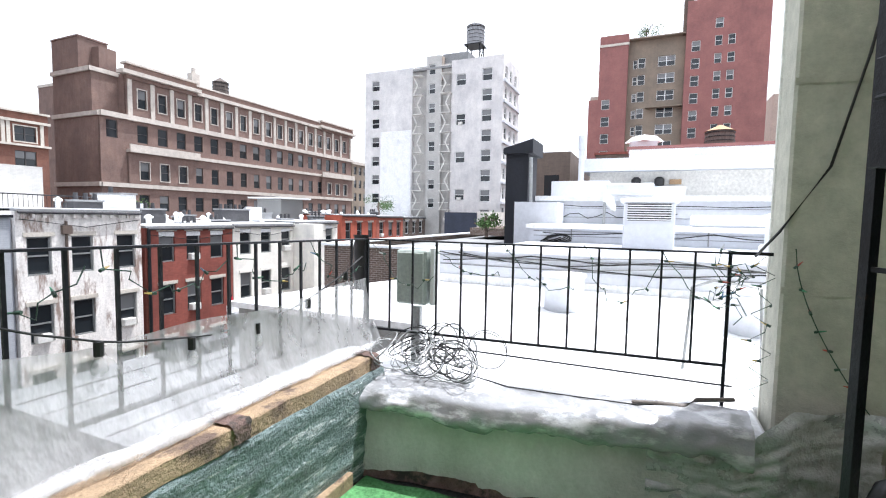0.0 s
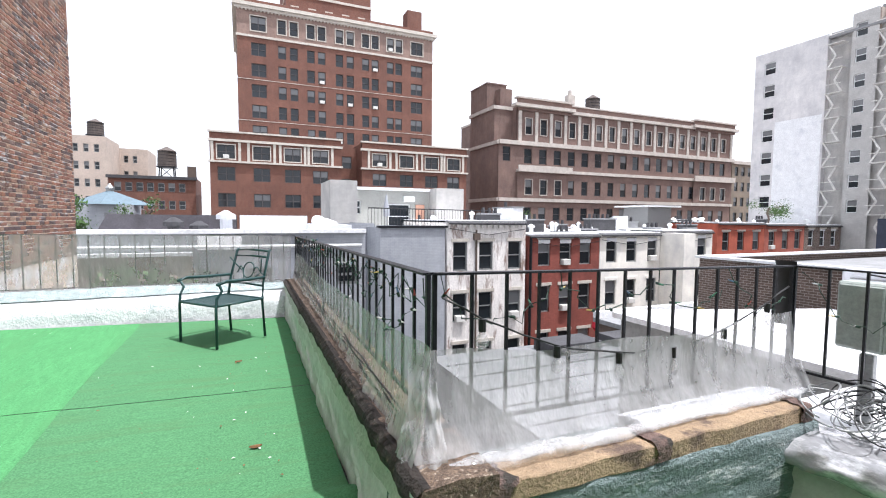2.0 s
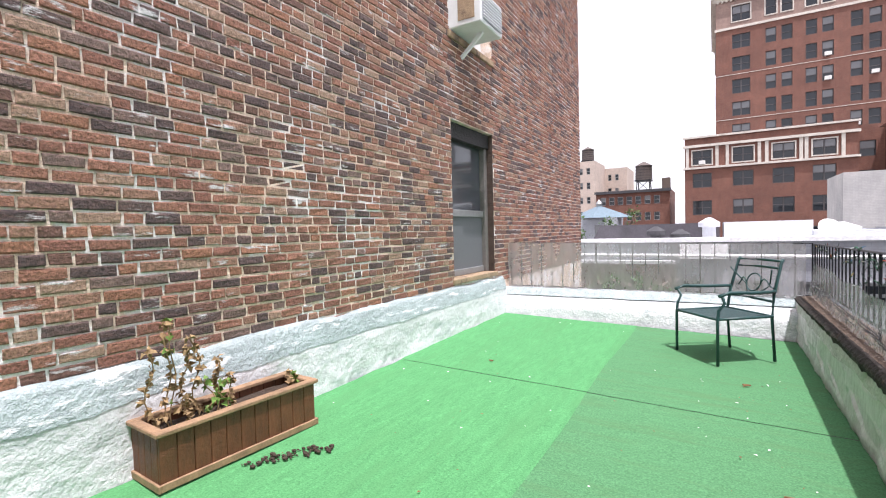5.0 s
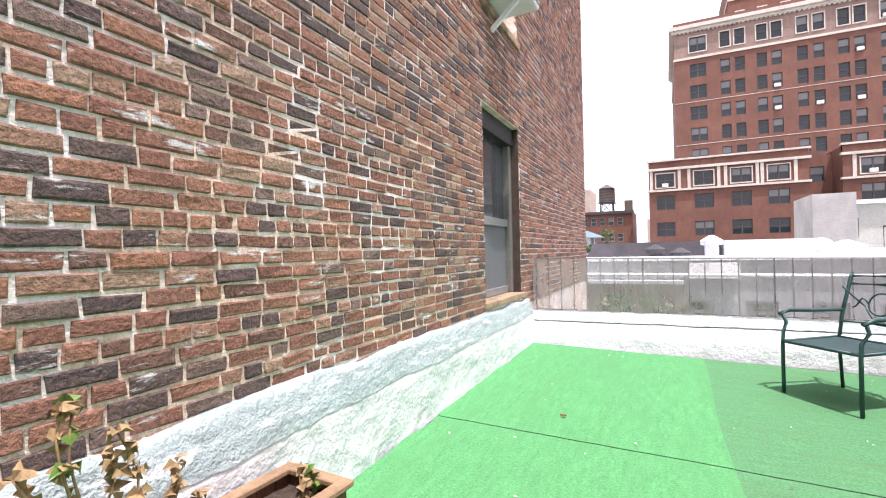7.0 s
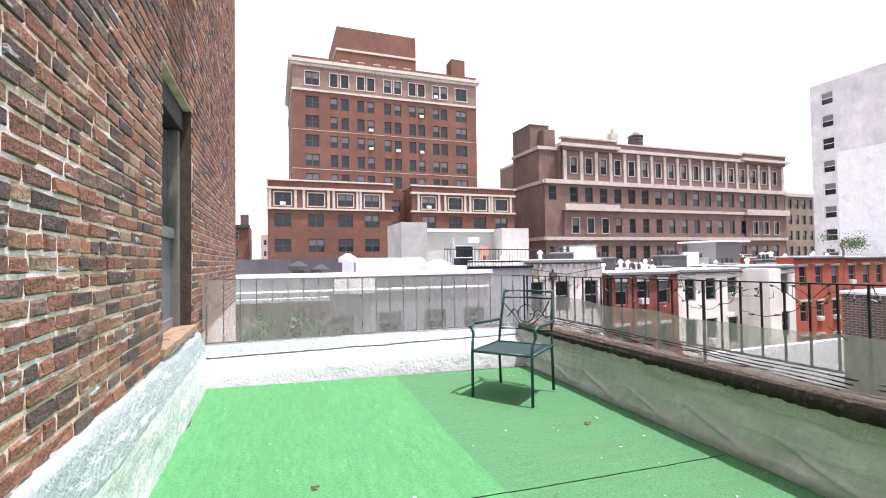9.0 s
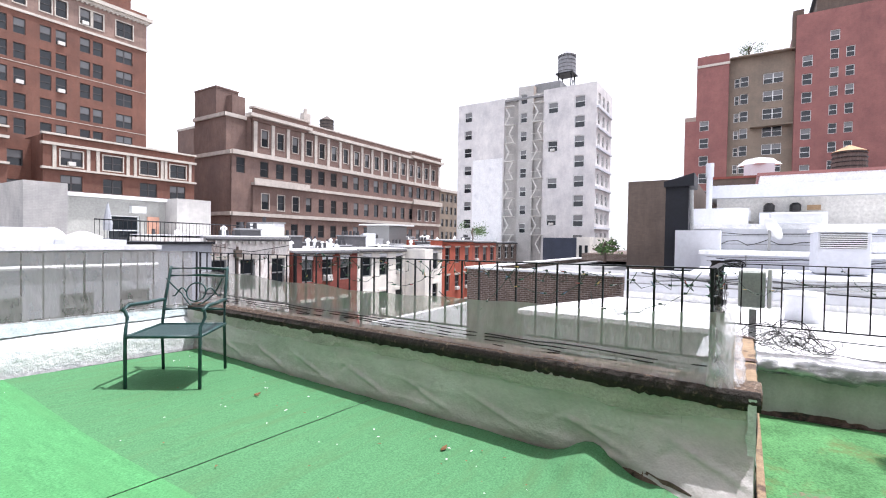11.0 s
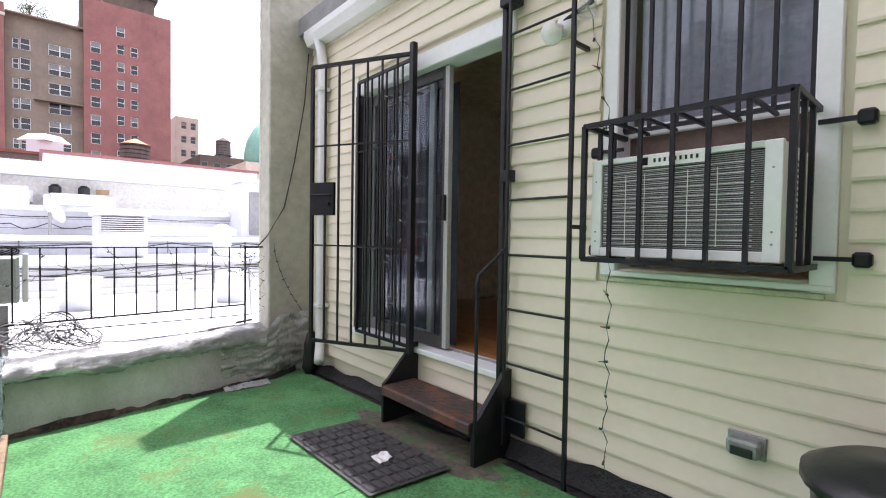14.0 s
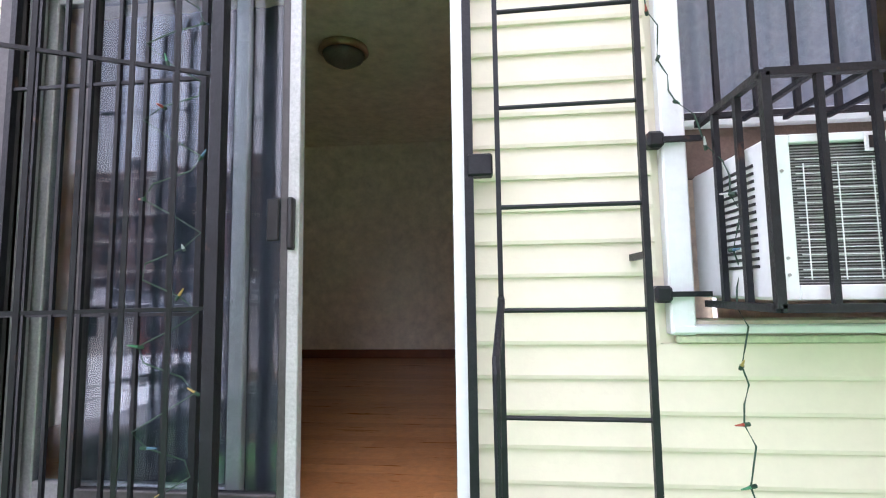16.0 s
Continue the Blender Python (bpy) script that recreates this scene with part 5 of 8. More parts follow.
for k in range(9):
    y0 = 2.6 + k * 0.55
    x = rail_x(y0)
    fairy("dark green mini string lights tangled along the railing", sag((x + random.uniform(-.02, .02), y0, 1.15 - random.random() * 0.1), (rail_x(y0 + .6), y0 + 0.6, 1.12 - random.random() * 0.25), 12, random.uniform(0.05, 0.22), 0.025), 3)
for k in range(4):
    x0 = 3.62 + k * 0.5
    fairy("dark green mini string lights draped on the return railing", sag((x0, 2.53, 1.14), (x0 + 0.5, 2.55, 1.12 - 0.15 * random.random()), 12, random.uniform(0.06, 0.2), 0.025), 3)
for k in range(5):
    y0 = 2.5 - k * 0.4
    x0 = 5.66 + (2.56 - y0) * 0.097
    fairy("dark green mini string lights draped on the roof railing", sag((x0, y0, 1.11), (x0 + 0.04, y0 - 0.38, 1.10 - 0.2 * random.random()), 12, random.uniform(0.05, 0.25), 0.025), 3)
for k in range(3):
    fairy("dark green mini string lights knotted at the railing end", [Vector((5.82 + 0.05 * math.sin(i * 1.3 + k * 2.1), 0.60 + 0.07 * math.sin(i * 0.9 + k) + 0.02 * k, 1.12 - 0.05 * k - 0.02 * i + 0.03 * math.sin(i * 2 + k))) for i in range(12)], 2)
for k in range(8):
    y0 = 2.58 + k * 0.42
    fairy("dark green mini string lights looped over the railing top", [Vector((rail_x(y0) + 0.03 * math.sin(i * 1.1 + k), y0 + 0.03 * i + 0.03 * math.sin(i * 1.9), 1.14 - 0.11 * abs(math.sin(i * 0.8 + k)))) for i in range(14)], 2)
fairy("mini string lights hanging down the end of the railing", [Vector((5.84 + 0.03 * math.sin(i * 1.7), 0.48 + 0.05 * math.sin(i * 2.3), 1.1 - i * 0.045)) for i in range(16)], 2)
fairy("mini string lights hanging beside the window", [Vector(((2.56 - 0.12 * i / 12 if i < 12 else 2.44 - 0.10 * min(1.0, (i - 12) / 6)) + 0.012 * math.sin(i * 2.1), (0.04 if i < 12 else 0.04 + 0.135 * min(1.0, (i - 12) / 6)) + 0.012 * math.sin(i), 2.45 - i * 0.052)) for i in range(46)], 3)
fairy("mini string lights hanging against the stucco wall", [Vector((5.70, 0.40 - 0.34 * (i / 18) ** 1.3, 1.15 - 0.75 * (i / 18) ** 0.8)) for i in range(19)], 2)
fairy("mini string lights woven through the iron gate", [mg @ Vector((GW * (0.15 + 0.1 * math.sin(i * 1.3)), -0.02, 2.3 - i * 0.05)) for i in range(36)], 3)
cable = part("black_cable", bm_path([(5.70, 0.06, 3.05), (5.70, 0.10, 2.55), (5.705, 0.20, 1.95), (5.705, 0.30, 1.5), (5.72, 0.46, 1.22), (5.84, 0.52, 1.1)], 0.006, 6), M_WIRE, None, "", True)
tagged(cable, "black cable running down the stucco wall", "cable")

bulbs = thing("bulb_string", "cable with large clear globe bulbs along the return railing", "string lights")
pts = sag((3.62, 2.50, 1.08), (5.55, 2.52, 1.02), 24, 0.26, 0.004)
part("cable", bm_path(pts, 0.004, 6), M_WIRE, bulbs, "", True)
globe = mesh_of("globe", bm_lathe([(0.008, 0), (0.012, -0.016), (0.025, -0.04), (0.024, -0.06), (0.009, -0.072)], 14), M_BULB, True)
sock = mesh_of("lamp_socket", bm_rod((0, 0, 0.035), (0, 0, -0.01), 0.014, 10), M_WIRE)
for i in range(2, 24, 4):
    o = place("lamp_socket", sock, bulbs, Matrix.Translation(pts[i] - Vector((0, 0, 0.035))))
    place("globe", globe, o, Matrix.Identity(4))

# coil of cables and box on the neighbouring roof
for k in range(4):
    p = [(rail_x(2.5 + 0.17 * i) - 0.05 + 0.02 * noise.noise((i * 0.4, k, 0)), 2.5 + 0.17 * i, 0.575 + 0.022 * k + 0.02 * noise.noise((i * 0.35, k * 3.0, 4))) for i in range(31)]
    c = part("rail_cable", bm_path(p, 0.0045, 5), M_WIRE, None, "", True)
    tagged(c, "black cable strung along the foot of the railing", "cable", "rail cables")
coil = thing("cable_coil", "tangled heap of black cables on the white roof edge", "cable")
random.seed(31)
for k in range(34):
    R = random.uniform(0.06, 0.15)
    n = Vector((random.uniform(-0.9, 0.1), random.uniform(-0.6, 0.6), random.uniform(0.5, 1.2))).normalized()
    e1 = n.orthogonal().normalized()
    e2 = n.cross(e1)
    c = Vector((5.47 + random.uniform(-.05, .28), 2.10 + random.uniform(-.32, .22), 0))
    ph, turns = random.uniform(0, 6), random.uniform(0.8, 1.7)
    p = []
    for i in range(40):
        a = ph + turns * 2 * math.pi * i / 39
        p.append(c + (e1 * math.cos(a) + e2 * math.sin(a) * 0.85) * R * (1 + 0.1 * math.sin(2 * a + k)) + n * (0.03 * i / 39))
    base = 0.405 - min(q.z for q in p) + random.uniform(0, 0.05)
    part("cable", bm_path([q + Vector((0, 0, base)) for q in p], random.choice((0.003, 0.0035, 0.0045)), 6), M_WIRE if k % 2 else M_GREYALU, coil, "", True)
mbox = thing("meter_box", "grey green metal meter box on the roof railing", "box")
part("body", bm_box(5.80, 5.92, 2.22, 2.43, 0.71, 1.05, 0.01), M_GREYBOX, mbox)
part("door", bm_box(5.785, 5.80, 2.232, 2.418, 0.722, 1.038, 0.006), M_GREYBOX, mbox)
part("bracket", bm_box(5.82, 5.90, 2.17, 2.205, 0.71, 1.07, 0.006), M_WHITEMETAL, mbox, "white bracket")
part("stand", bm_box(5.84, 5.88, 2.28, 2.34, 0.33, 0.69, 0.004), M_GREYALU, mbox)
bag = thing("black_bag", "torn black plastic bag tied to the corner post", "bag")
part("body", sheet(16, 10, lambda u, v: (5.66 + (0.012 + 0.012 * v * (1 - v) * 4 + .008 * noise.noise((u * 5, v * 5, 2))) * math.cos(u * 6.283), 2.60 + (0.05 + 0.04 * noise.noise((u * 4, v * 6, 4))) * math.sin(u * 6.283), 0.80 + 0.34 * v)), M_BLACKPLASTIC, bag, "", True)
debris = part("dead_branch", bm_path([(5.56, 1.02, 0.41), (5.60, 0.9, 0.41), (5.63, 0.80, 0.405), (5.70, 0.74, 0.42), (5.78, 0.58, 0.42)], 0.011, 7), surf("grey weathered branch", (0.20, 0.18, 0.165), 0.3, 20, 0.9, 0.5, 60), None, "", True)
tagged(debris, "grey weathered branch lying on the white roof edge", "debris")
hose = part("loose_cable", bm_path([(5.58, 1.95, 0.42), (5.50, 1.6, 0.405), (5.52, 1.3, 0.405), (5.55, 1.0, 0.405), (5.62, 0.85, 0.41)], 0.0035, 6), M_WIRE, None, "", True)
tagged(hose, "loose black cable lying on the membrane", "cable")

def sack_at(u, v):
    a = u * 2 * math.pi
    r = (0.062 * min(1.0, 0.55 + 4 * v) * (1 - v ** 5) ** 0.5 + 0.004) * (1 + 0.3 * noise.noise((math.cos(a) * 1.6, math.sin(a) * 1.6, v * 3)) + 0.12 * noise.noise((math.cos(a) * 5, math.sin(a) * 5, v * 9)))
    x, y = 5.47 + 0.8 * r * math.cos(a), 0.135 - 0.02 * v + r * math.sin(a)
    return (x, y, floor_z(5.47, 0.135) + 0.006 + 0.42 * v)


sack = thing("waste_bag", "black plastic sack slumped by the downspout", "bag")
part("body", sheet(28, 16, sack_at), M_BLACKPLASTIC, sack, "", True)

# ---- garden chair ----
chair = thing("garden_chair", "dark green metal garden armchair standing on the turf", "chair")
FL, FR, BR = Vector((2.40, 6.49, 0)), Vector((2.765, 6.04, 0)), Vector((3.19, 6.46, 0))
ctr = (FL + BR) / 2
ax = (FR - FL).normalized()
ay = Vector((-ax.y, ax.x, 0))
if (BR - FR).dot(ay) < 0:
    ay = -ay
cz = floor_z(ctr.x, ctr.y) + 0.006
mc = Matrix(((ax.x, ay.x, 0, ctr.x), (ax.y, ay.y, 0, ctr.y), (0, 0, 1, cz), (0, 0, 0, 1)))
W, D = 0.285, 0.285


def cpart(name, bm, mat=M_GREENMETAL, label="", smooth=True):
    bmesh.ops.transform(bm, matrix=mc, verts=bm.verts[:])
    return part(name, bm, mat, chair, label, smooth)


for sx in (-1, 1):
    cpart("front_leg", bm_path([(sx * W, -D, 0), (sx * W, -D, 0.40), (sx * W, -D + 0.01, 0.50), (sx * (W + 0.015), -D + 0.06, 0.57), (sx * (W + 0.02), -D + 0.03, 0.635)], 0.014, 8))
    cpart("back_leg", bm_path([(sx * (W - 0.01), D + 0.03, 0), (sx * (W - 0.01), D, 0.40), (sx * (W - 0.02), D + 0.03, 0.62), (sx * (W - 0.03), D + 0.12, 0.92), (sx * (W - 0.03), D + 0.14, 0.945)], 0.014, 8))
    cpart("arm", bm_path([(sx * (W + 0.02), -D + 0.0, 0.64), (sx * (W + 0.025), -D + 0.1, 0.665), (sx * (W + 0.01), 0.05, 0.655), (sx * (W - 0.015), D + 0.04, 0.65)], 0.016, 8))
seat = cpart("seat", sheet(12, 12, lambda u, v: (-W + u * 2 * W, -D + v * 2 * D, 0.425 - 0.02 * math.sin(u * 3.14) * math.sin(v * 3.14))), M_MESHSEAT, "dark mesh seat")
for a, b in (((-W, -D, 0.425), (W, -D, 0.425)), ((-W, D, 0.425), (W, D, 0.425)), ((-W, -D, 0.425), (-W, D, 0.425)), ((W, -D, 0.425), (W, D, 0.425))):
    cpart("seat_rail", bm_rod(a, b, 0.013))
for zz, dy in ((0.93, 0.125), (0.865, 0.103), (0.56, 0.015)):
    cpart("back_slat", bm_path([(-W + 0.02, D + dy, zz), (0, D + dy + 0.015, zz + 0.004), (W - 0.02, D + dy, zz)], 0.012, 8))
cpart("back_ring", bm_path([(0.085 * math.cos(a * math.pi / 12), D + 0.06 + 0.022 * math.sin(a * math.pi / 12), 0.715 + 0.085 * math.sin(a * math.pi / 12)) for a in range(25)], 0.007, 6))
for sx in (-1, 1):
    cpart("back_scroll", bm_path([(sx * (0.03 + 0.22 * t), D + 0.02 + 0.085 * (1 - abs(1 - 2 * t)) , 0.60 + 0.25 * t ** 1.5) for t in [k / 8 for k in range(9)]], 0.007, 6))
    cpart("back_scroll", bm_path([(sx * (0.085 + 0.13 * t), D + 0.055 + 0.02 * t, 0.715 + 0.04 * math.sin(t * 5)) for t in [k / 6 for k in range(7)]], 0.007, 6))

# ---- planter ----
PX0, PX1, PY0, PY1 = 0.11, 0.42, 2.44, 3.40
pz = floor_z(0.27, 2.9) + 0.012
planter = thing("planter_box", "red brown stained cedar planter with dying plants", "planter")
mp = Matrix.Translation((0.27, 2.92, 0)) @ Matrix.Rotation(radians(-4), 4, 'Z') @ Matrix.Translation((-0.27, -2.92, 0))


def ppart(name, bm, mat, label=""):
    bmesh.ops.transform(bm, matrix=mp, verts=bm.verts[:])
    return part(name, bm, mat, planter, label)


nb = 11
for k in range(nb):
    y0 = PY0 + (PY1 - PY0) * k / nb
    y1 = PY0 + (PY1 - PY0) * (k + 1) / nb
    for x in (PX0, PX1 - 0.016):
        ppart("board", bm_box(x, x + 0.016, y0 + 0.0015, y1 - 0.0015, pz, pz + 0.27, 0.003), M_PLANTER)
for k in range(4):
    x0 = PX0 + 0.017 + (PX1 - PX0 - 0.034) * k / 4
    for y in (PY0, PY1 - 0.016):
        ppart("board", bm_box(x0 + 0.0015, x0 + (PX1 - PX0 - 0.034) / 4 - 0.0015, y, y + 0.016, pz, pz + 0.27, 0.003), M_PLANTER)
for a in ((PX0 - 0.02, PX0 + 0.035, PY0 - 0.02, PY1 + 0.02), (PX1 - 0.035, PX1 + 0.02, PY0 - 0.02, PY1 + 0.02), (PX0 + 0.035, PX1 - 0.035, PY0 - 0.02, PY0 + 0.035), (PX0 + 0.035, PX1 - 0.035, PY1 - 0.035, PY1 + 0.02)):
    ppart("rim", bm_box(a[0], a[1], a[2], a[3], pz + 0.27, pz + 0.295, 0.005), M_PLANTER_RIM, "weathered cedar rim")
for a in ((PX0 - 0.015, PX1 + 0.015, PY0 - 0.015, PY0), (PX0 - 0.015, PX1 + 0.015, PY1, PY1 + 0.015), (PX1, PX1 + 0.015, PY0, PY1), (PX0 - 0.015, PX0, PY0, PY1)):
    ppart("plinth", bm_box(a[0], a[1], a[2], a[3], pz - 0.004, pz + 0.035, 0.003), M_PLANTER_RIM)
ppart("soil", sheet(10, 30, lambda u, v: (PX0 + 0.015 + u * (PX1 - PX0 - 0.03), PY0 + 0.015 + v * (PY1 - PY0 - 0.03), pz + 0.225 + 0.025 * noise.noise((u * 5, v * 15, 0)))), M_SOIL, "dry dark soil")


def stem_plant(name, label, x, y, h, leaves, mat_leaf, curl=1.0):
    t = thing(name, label, "plant", "planter plants")
    z0 = pz + 0.23
    p = [(x + 0.02 * math.sin(i * 0.9 + x * 40), y + 0.02 * math.cos(i * 1.1 + y * 30), z0 + h * i / 8) for i in range(9)]
    part("stem", bm_path(p, 0.004, 5), M_DRY, t, "", True)
    bm = bmesh.new()
    for k in range(leaves):
        f = random.random() ** 0.8
        q = Vector(p[min(8, int(f * 8.99))])
        L, wd = random.uniform(0.02, 0.05), random.uniform(0.008, 0.022)
        e = Euler((random.uniform(-1.2, 1.2), random.uniform(-1.2, 1.2), random.uniform(0, 6.3))).to_matrix()
        v = [bm.verts.new(q + e @ Vector(c)) for c in ((0, 0, 0), (L * 0.5, wd, 0.01 * curl), (L, 0, -0.015 * curl), (L * 0.5, -wd, 0.01 * curl))]
        bm.faces.new(v)
    part("leaves", bm, mat_leaf, t)


random.seed(12)
for (x, y, h, n, m_) in ((0.19, 2.5, 0.42, 50, M_DRY), (0.22, 2.58, 0.55, 55, M_DRY), (0.2, 2.68, 0.40, 45, M_DRY), (0.24, 2.72, 0.46, 60, M_DRY), (0.21, 2.86, 0.30, 40, M_DRY), (0.30, 2.62, 0.16, 40, M_DRY), (0.28, 2.90, 0.2, 40, M_DRY), (0.30, 3.32, 0.12, 25, M_DRY)):
    stem_plant("dead_plant", "withered brown plant stalk in the planter", x, y, h, n, m_)
for (x, y, h, n) in ((0.27, 2.78, 0.22, 22), (0.23, 2.6, 0.57, 10), (0.30, 2.84, 0.2, 26), (0.31, 3.36, 0.1, 16)):
    stem_plant("green_plant", "small yellow green plant growing in the planter", x, y, h, n, M_LEAF)

# ---- litter on the turf ----
bm = bmesh.new()
random.seed(3)
for k in range(70):
    t = random.random()
    x, y = 0.52 + t * 0.26 + random.uniform(-.05, .05), 2.82 + t * 0.38 + random.uniform(-.05, .05)
    r = random.uniform(0.004, 0.016)
    bmesh.ops.create_icosphere(bm, subdivisions=1, radius=r, matrix=Matrix.Translation((x, y, floor_z(x, y) + 0.012 + r * 0.4)) @ Matrix.Diagonal((1.3, 1, 0.7, 1)))
tagged(part("spilled_soil", bm, M_SOIL), "spilled dark soil crumbs on the turf beside the planter", "soil", "", "stuff")
random.seed(8)
bm = bmesh.new()
for k in range(170):
    x, y = random.uniform(0.2, 3.2), random.uniform(0.5, 7.3)
    if random.random() < 0.5:
        x = random.uniform(2.6, 3.3)
    s = random.uniform(0.004, 0.014)
    e = Matrix.Translation((x, y, floor_z(x, y) + 0.014)) @ Matrix.Rotation(random.uniform(0, 6), 4, 'Z')
    v = [bm.verts.new(e @ Vector(c)) for c in ((0, 0, 0), (s, s * .5, .004), (s * 2, 0, 0.001), (s, -s * .5, 0.003))]
    f = bm.faces.new(v)
    f.material_index = 0 if random.random() < 0.6 else 1
ob = part("leaf_litter", bm, [M_RUST, M_PAPER])
tagged(ob, "scattered dead leaves and pale paint flakes on the turf", "litter", "", "stuff")
for x, y, L in ((2.95, 5.6, 0.06), (3.05, 3.9, 0.07), (2.55, 2.75, 0.06), (0.9, 5.2, 0.045)):
    ob = part("dead_leaf", sheet(5, 3, lambda u, v: (x + (u - .5) * L, y + (v - .5) * L * .45 * math.sin(u * 3.1 + .1), floor_z(x, y) + 0.014 + 0.012 * math.sin(v * 3.1))), M_RUST)
    tagged(ob, "curled rusty dead leaf lying on the turf", "leaf", "dead leaves")
def patch_at(u, v):
    a = v * 2 * math.pi
    r = u * (1 + 0.35 * noise.noise((math.cos(a) * 2, math.sin(a) * 2, 4)) + 0.15 * noise.noise((math.cos(a) * 6, math.sin(a) * 6, 1)))
    x, y = 3.72 + 0.13 * r * math.cos(a), 1.97 + 0.20 * r * math.sin(a)
    return (x, y, floor_z(x, y) + 0.012 - 0.004 * u)


bare = part("bare_patch", sheet(6, 40, patch_at), surf("bare grit", (0.20, 0.17, 0.11), 0.3, 30, 1, 0.9, 120, stain=(0.09, 0.235, 0.095), stain_scale=18, stain_at=(0.44, 0.52)))
tagged(bare, "bare gritty worn patch in the turf", "patch")

# ---- window in the brick wall ----
w2 = thing("window_2", "grey double hung window set deep in the brick wall", "window")
w2["kind"] = "structure"
for a in ((6.14, 6.22, 0.76, 2.58), (7.27, 7.36, 0.76, 2.58)):
    part("frame_side", bm_box(-0.24, -0.10, a[0], a[1], a[2], a[3], 0.005), surf("grey brown paint", (0.16, 0.15, 0.14), 0.2, 8, 0.6, 0.2, 40), w2)
# head and jambs are coloured darker than the wall round the opening
part("frame_head", bm_box(-0.24, -0.07, 6.14, 7.36, 2.50, 2.70, 0.005), M_TAR, w2, "black lintel panel")
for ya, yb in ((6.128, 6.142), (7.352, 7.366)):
    part("jamb", bm_box(-0.30, -0.009, ya, yb, 0.70, 2.70), surf("dark brick jamb", (0.07, 0.045, 0.035), 0.4, 12, 0.9, 0.8, 40), w2, "brick jamb darker than the wall")
part("window_sill", bm_box(-0.24, 0.03, 6.10, 7.40, 0.69, 0.755, 0.008), M_COPING, w2, "tan stone sill")
part("meeting_rail", bm_box(-0.22, -0.13, 6.22, 7.27, 1.53, 1.62, 0.004), M_GREYALU, w2)
part("bottom_rail", bm_box(-0.22, -0.14, 6.22, 7.27, 0.76, 0.84, 0.004), M_GREYALU, w2)
part("pane", bm_box(-0.19, -0.18, 6.22, 7.27, 1.62, 2.50), M_GLASS_D, w2, "reflecting upper glass")
part("pane", bm_box(-0.17, -0.16, 6.22, 7.27, 0.84, 1.53), surf("grey insect screen", (0.13, 0.14, 0.15), 0.1, 60, 0.7, 0.1, 300), w2, "grey screened lower sash")
w3 = thing("window_3", "grey upper window with air conditioner in the brick wall", "window")
w3["kind"] = "structure"
part("window_sill", bm_box(-0.24, 0.03, 6.10, 7.40, 3.66, 3.74, 0.008), M_COPING, w3)
part("pane", bm_box(-0.2, -0.19, 6.14, 7.36, 3.74, 5.6), M_GLASS, w3)
part("filler", bm_box(-0.19, -0.16, 6.14, 7.36, 3.74, 4.12), M_WHITEMETAL, w3, "white filler panel")
ac2 = thing("window_air_conditioner", "white air conditioner propped out of the upper window", "air conditioner")
part("casing", bm_box(-0.18, 0.42, 6.16, 6.78, 3.76, 4.14, 0.012), M_WHITEMETAL, ac2)
part("grille", bm_box(0.42, 0.432, 6.20, 6.74, 3.80, 4.10, 0.003), M_GREYBRICK, ac2, "blue grey outlet grille")
for k in range(8):
    part("fin", bm_box(0.432, 0.44, 6.20, 6.74, 3.815 + k * 0.035, 3.823 + k * 0.035), M_WHITEMETAL, ac2)
part("side_vent", bm_box(0.12, 0.34, 6.152, 6.16, 3.82, 4.08, 0.003), M_COPING, ac2, "yellowed side vent")
part("prop", bm_rod((0.30, 6.45, 3.76), (0.0, 6.45, 3.50), 0.02, square=True), M_WHITEMETAL, ac2, "white support strut")


# ---- brick pieces of the west wall ----
def brick_rows():
    """Every brick of the wall: centre, length, lift. Header courses every sixth row."""
    rnd = random.Random(77)
    row = 0
    z = 0.60
    while z < WALL_TOP - 0.08:
        header = row % 6 == 5
        L = 0.105 if header else BL
        y = WALL_Y0 + (0.0 if row % 2 else -L / 2) - rnd.random() * 0.02
        while y < WALL_Y1:
            ln = L * rnd.choice((1, 1, 0.95, 0.97, 1.05, 0.9, 0.55 if not header else 1, 0.52 if not header else 1.05))
            a, b = max(y, WALL_Y0), min(y + ln - 0.013, WALL_Y1)
            y += ln
            for h in OPEN:
                if z + 0.06 > h[2] and z < h[3]:
                    if a < h[0] < b:
                        b = h[0]
                    elif a < h[1] < b:
                        a = h[1]
                    elif a >= h[0] and b <= h[1]:
                        b = a
            if b - a > 0.03:
                yield a, b, z + rnd.uniform(-.003, .003), rnd.uniform(0.0, 0.007), rnd
        z += COURSE
        row += 1


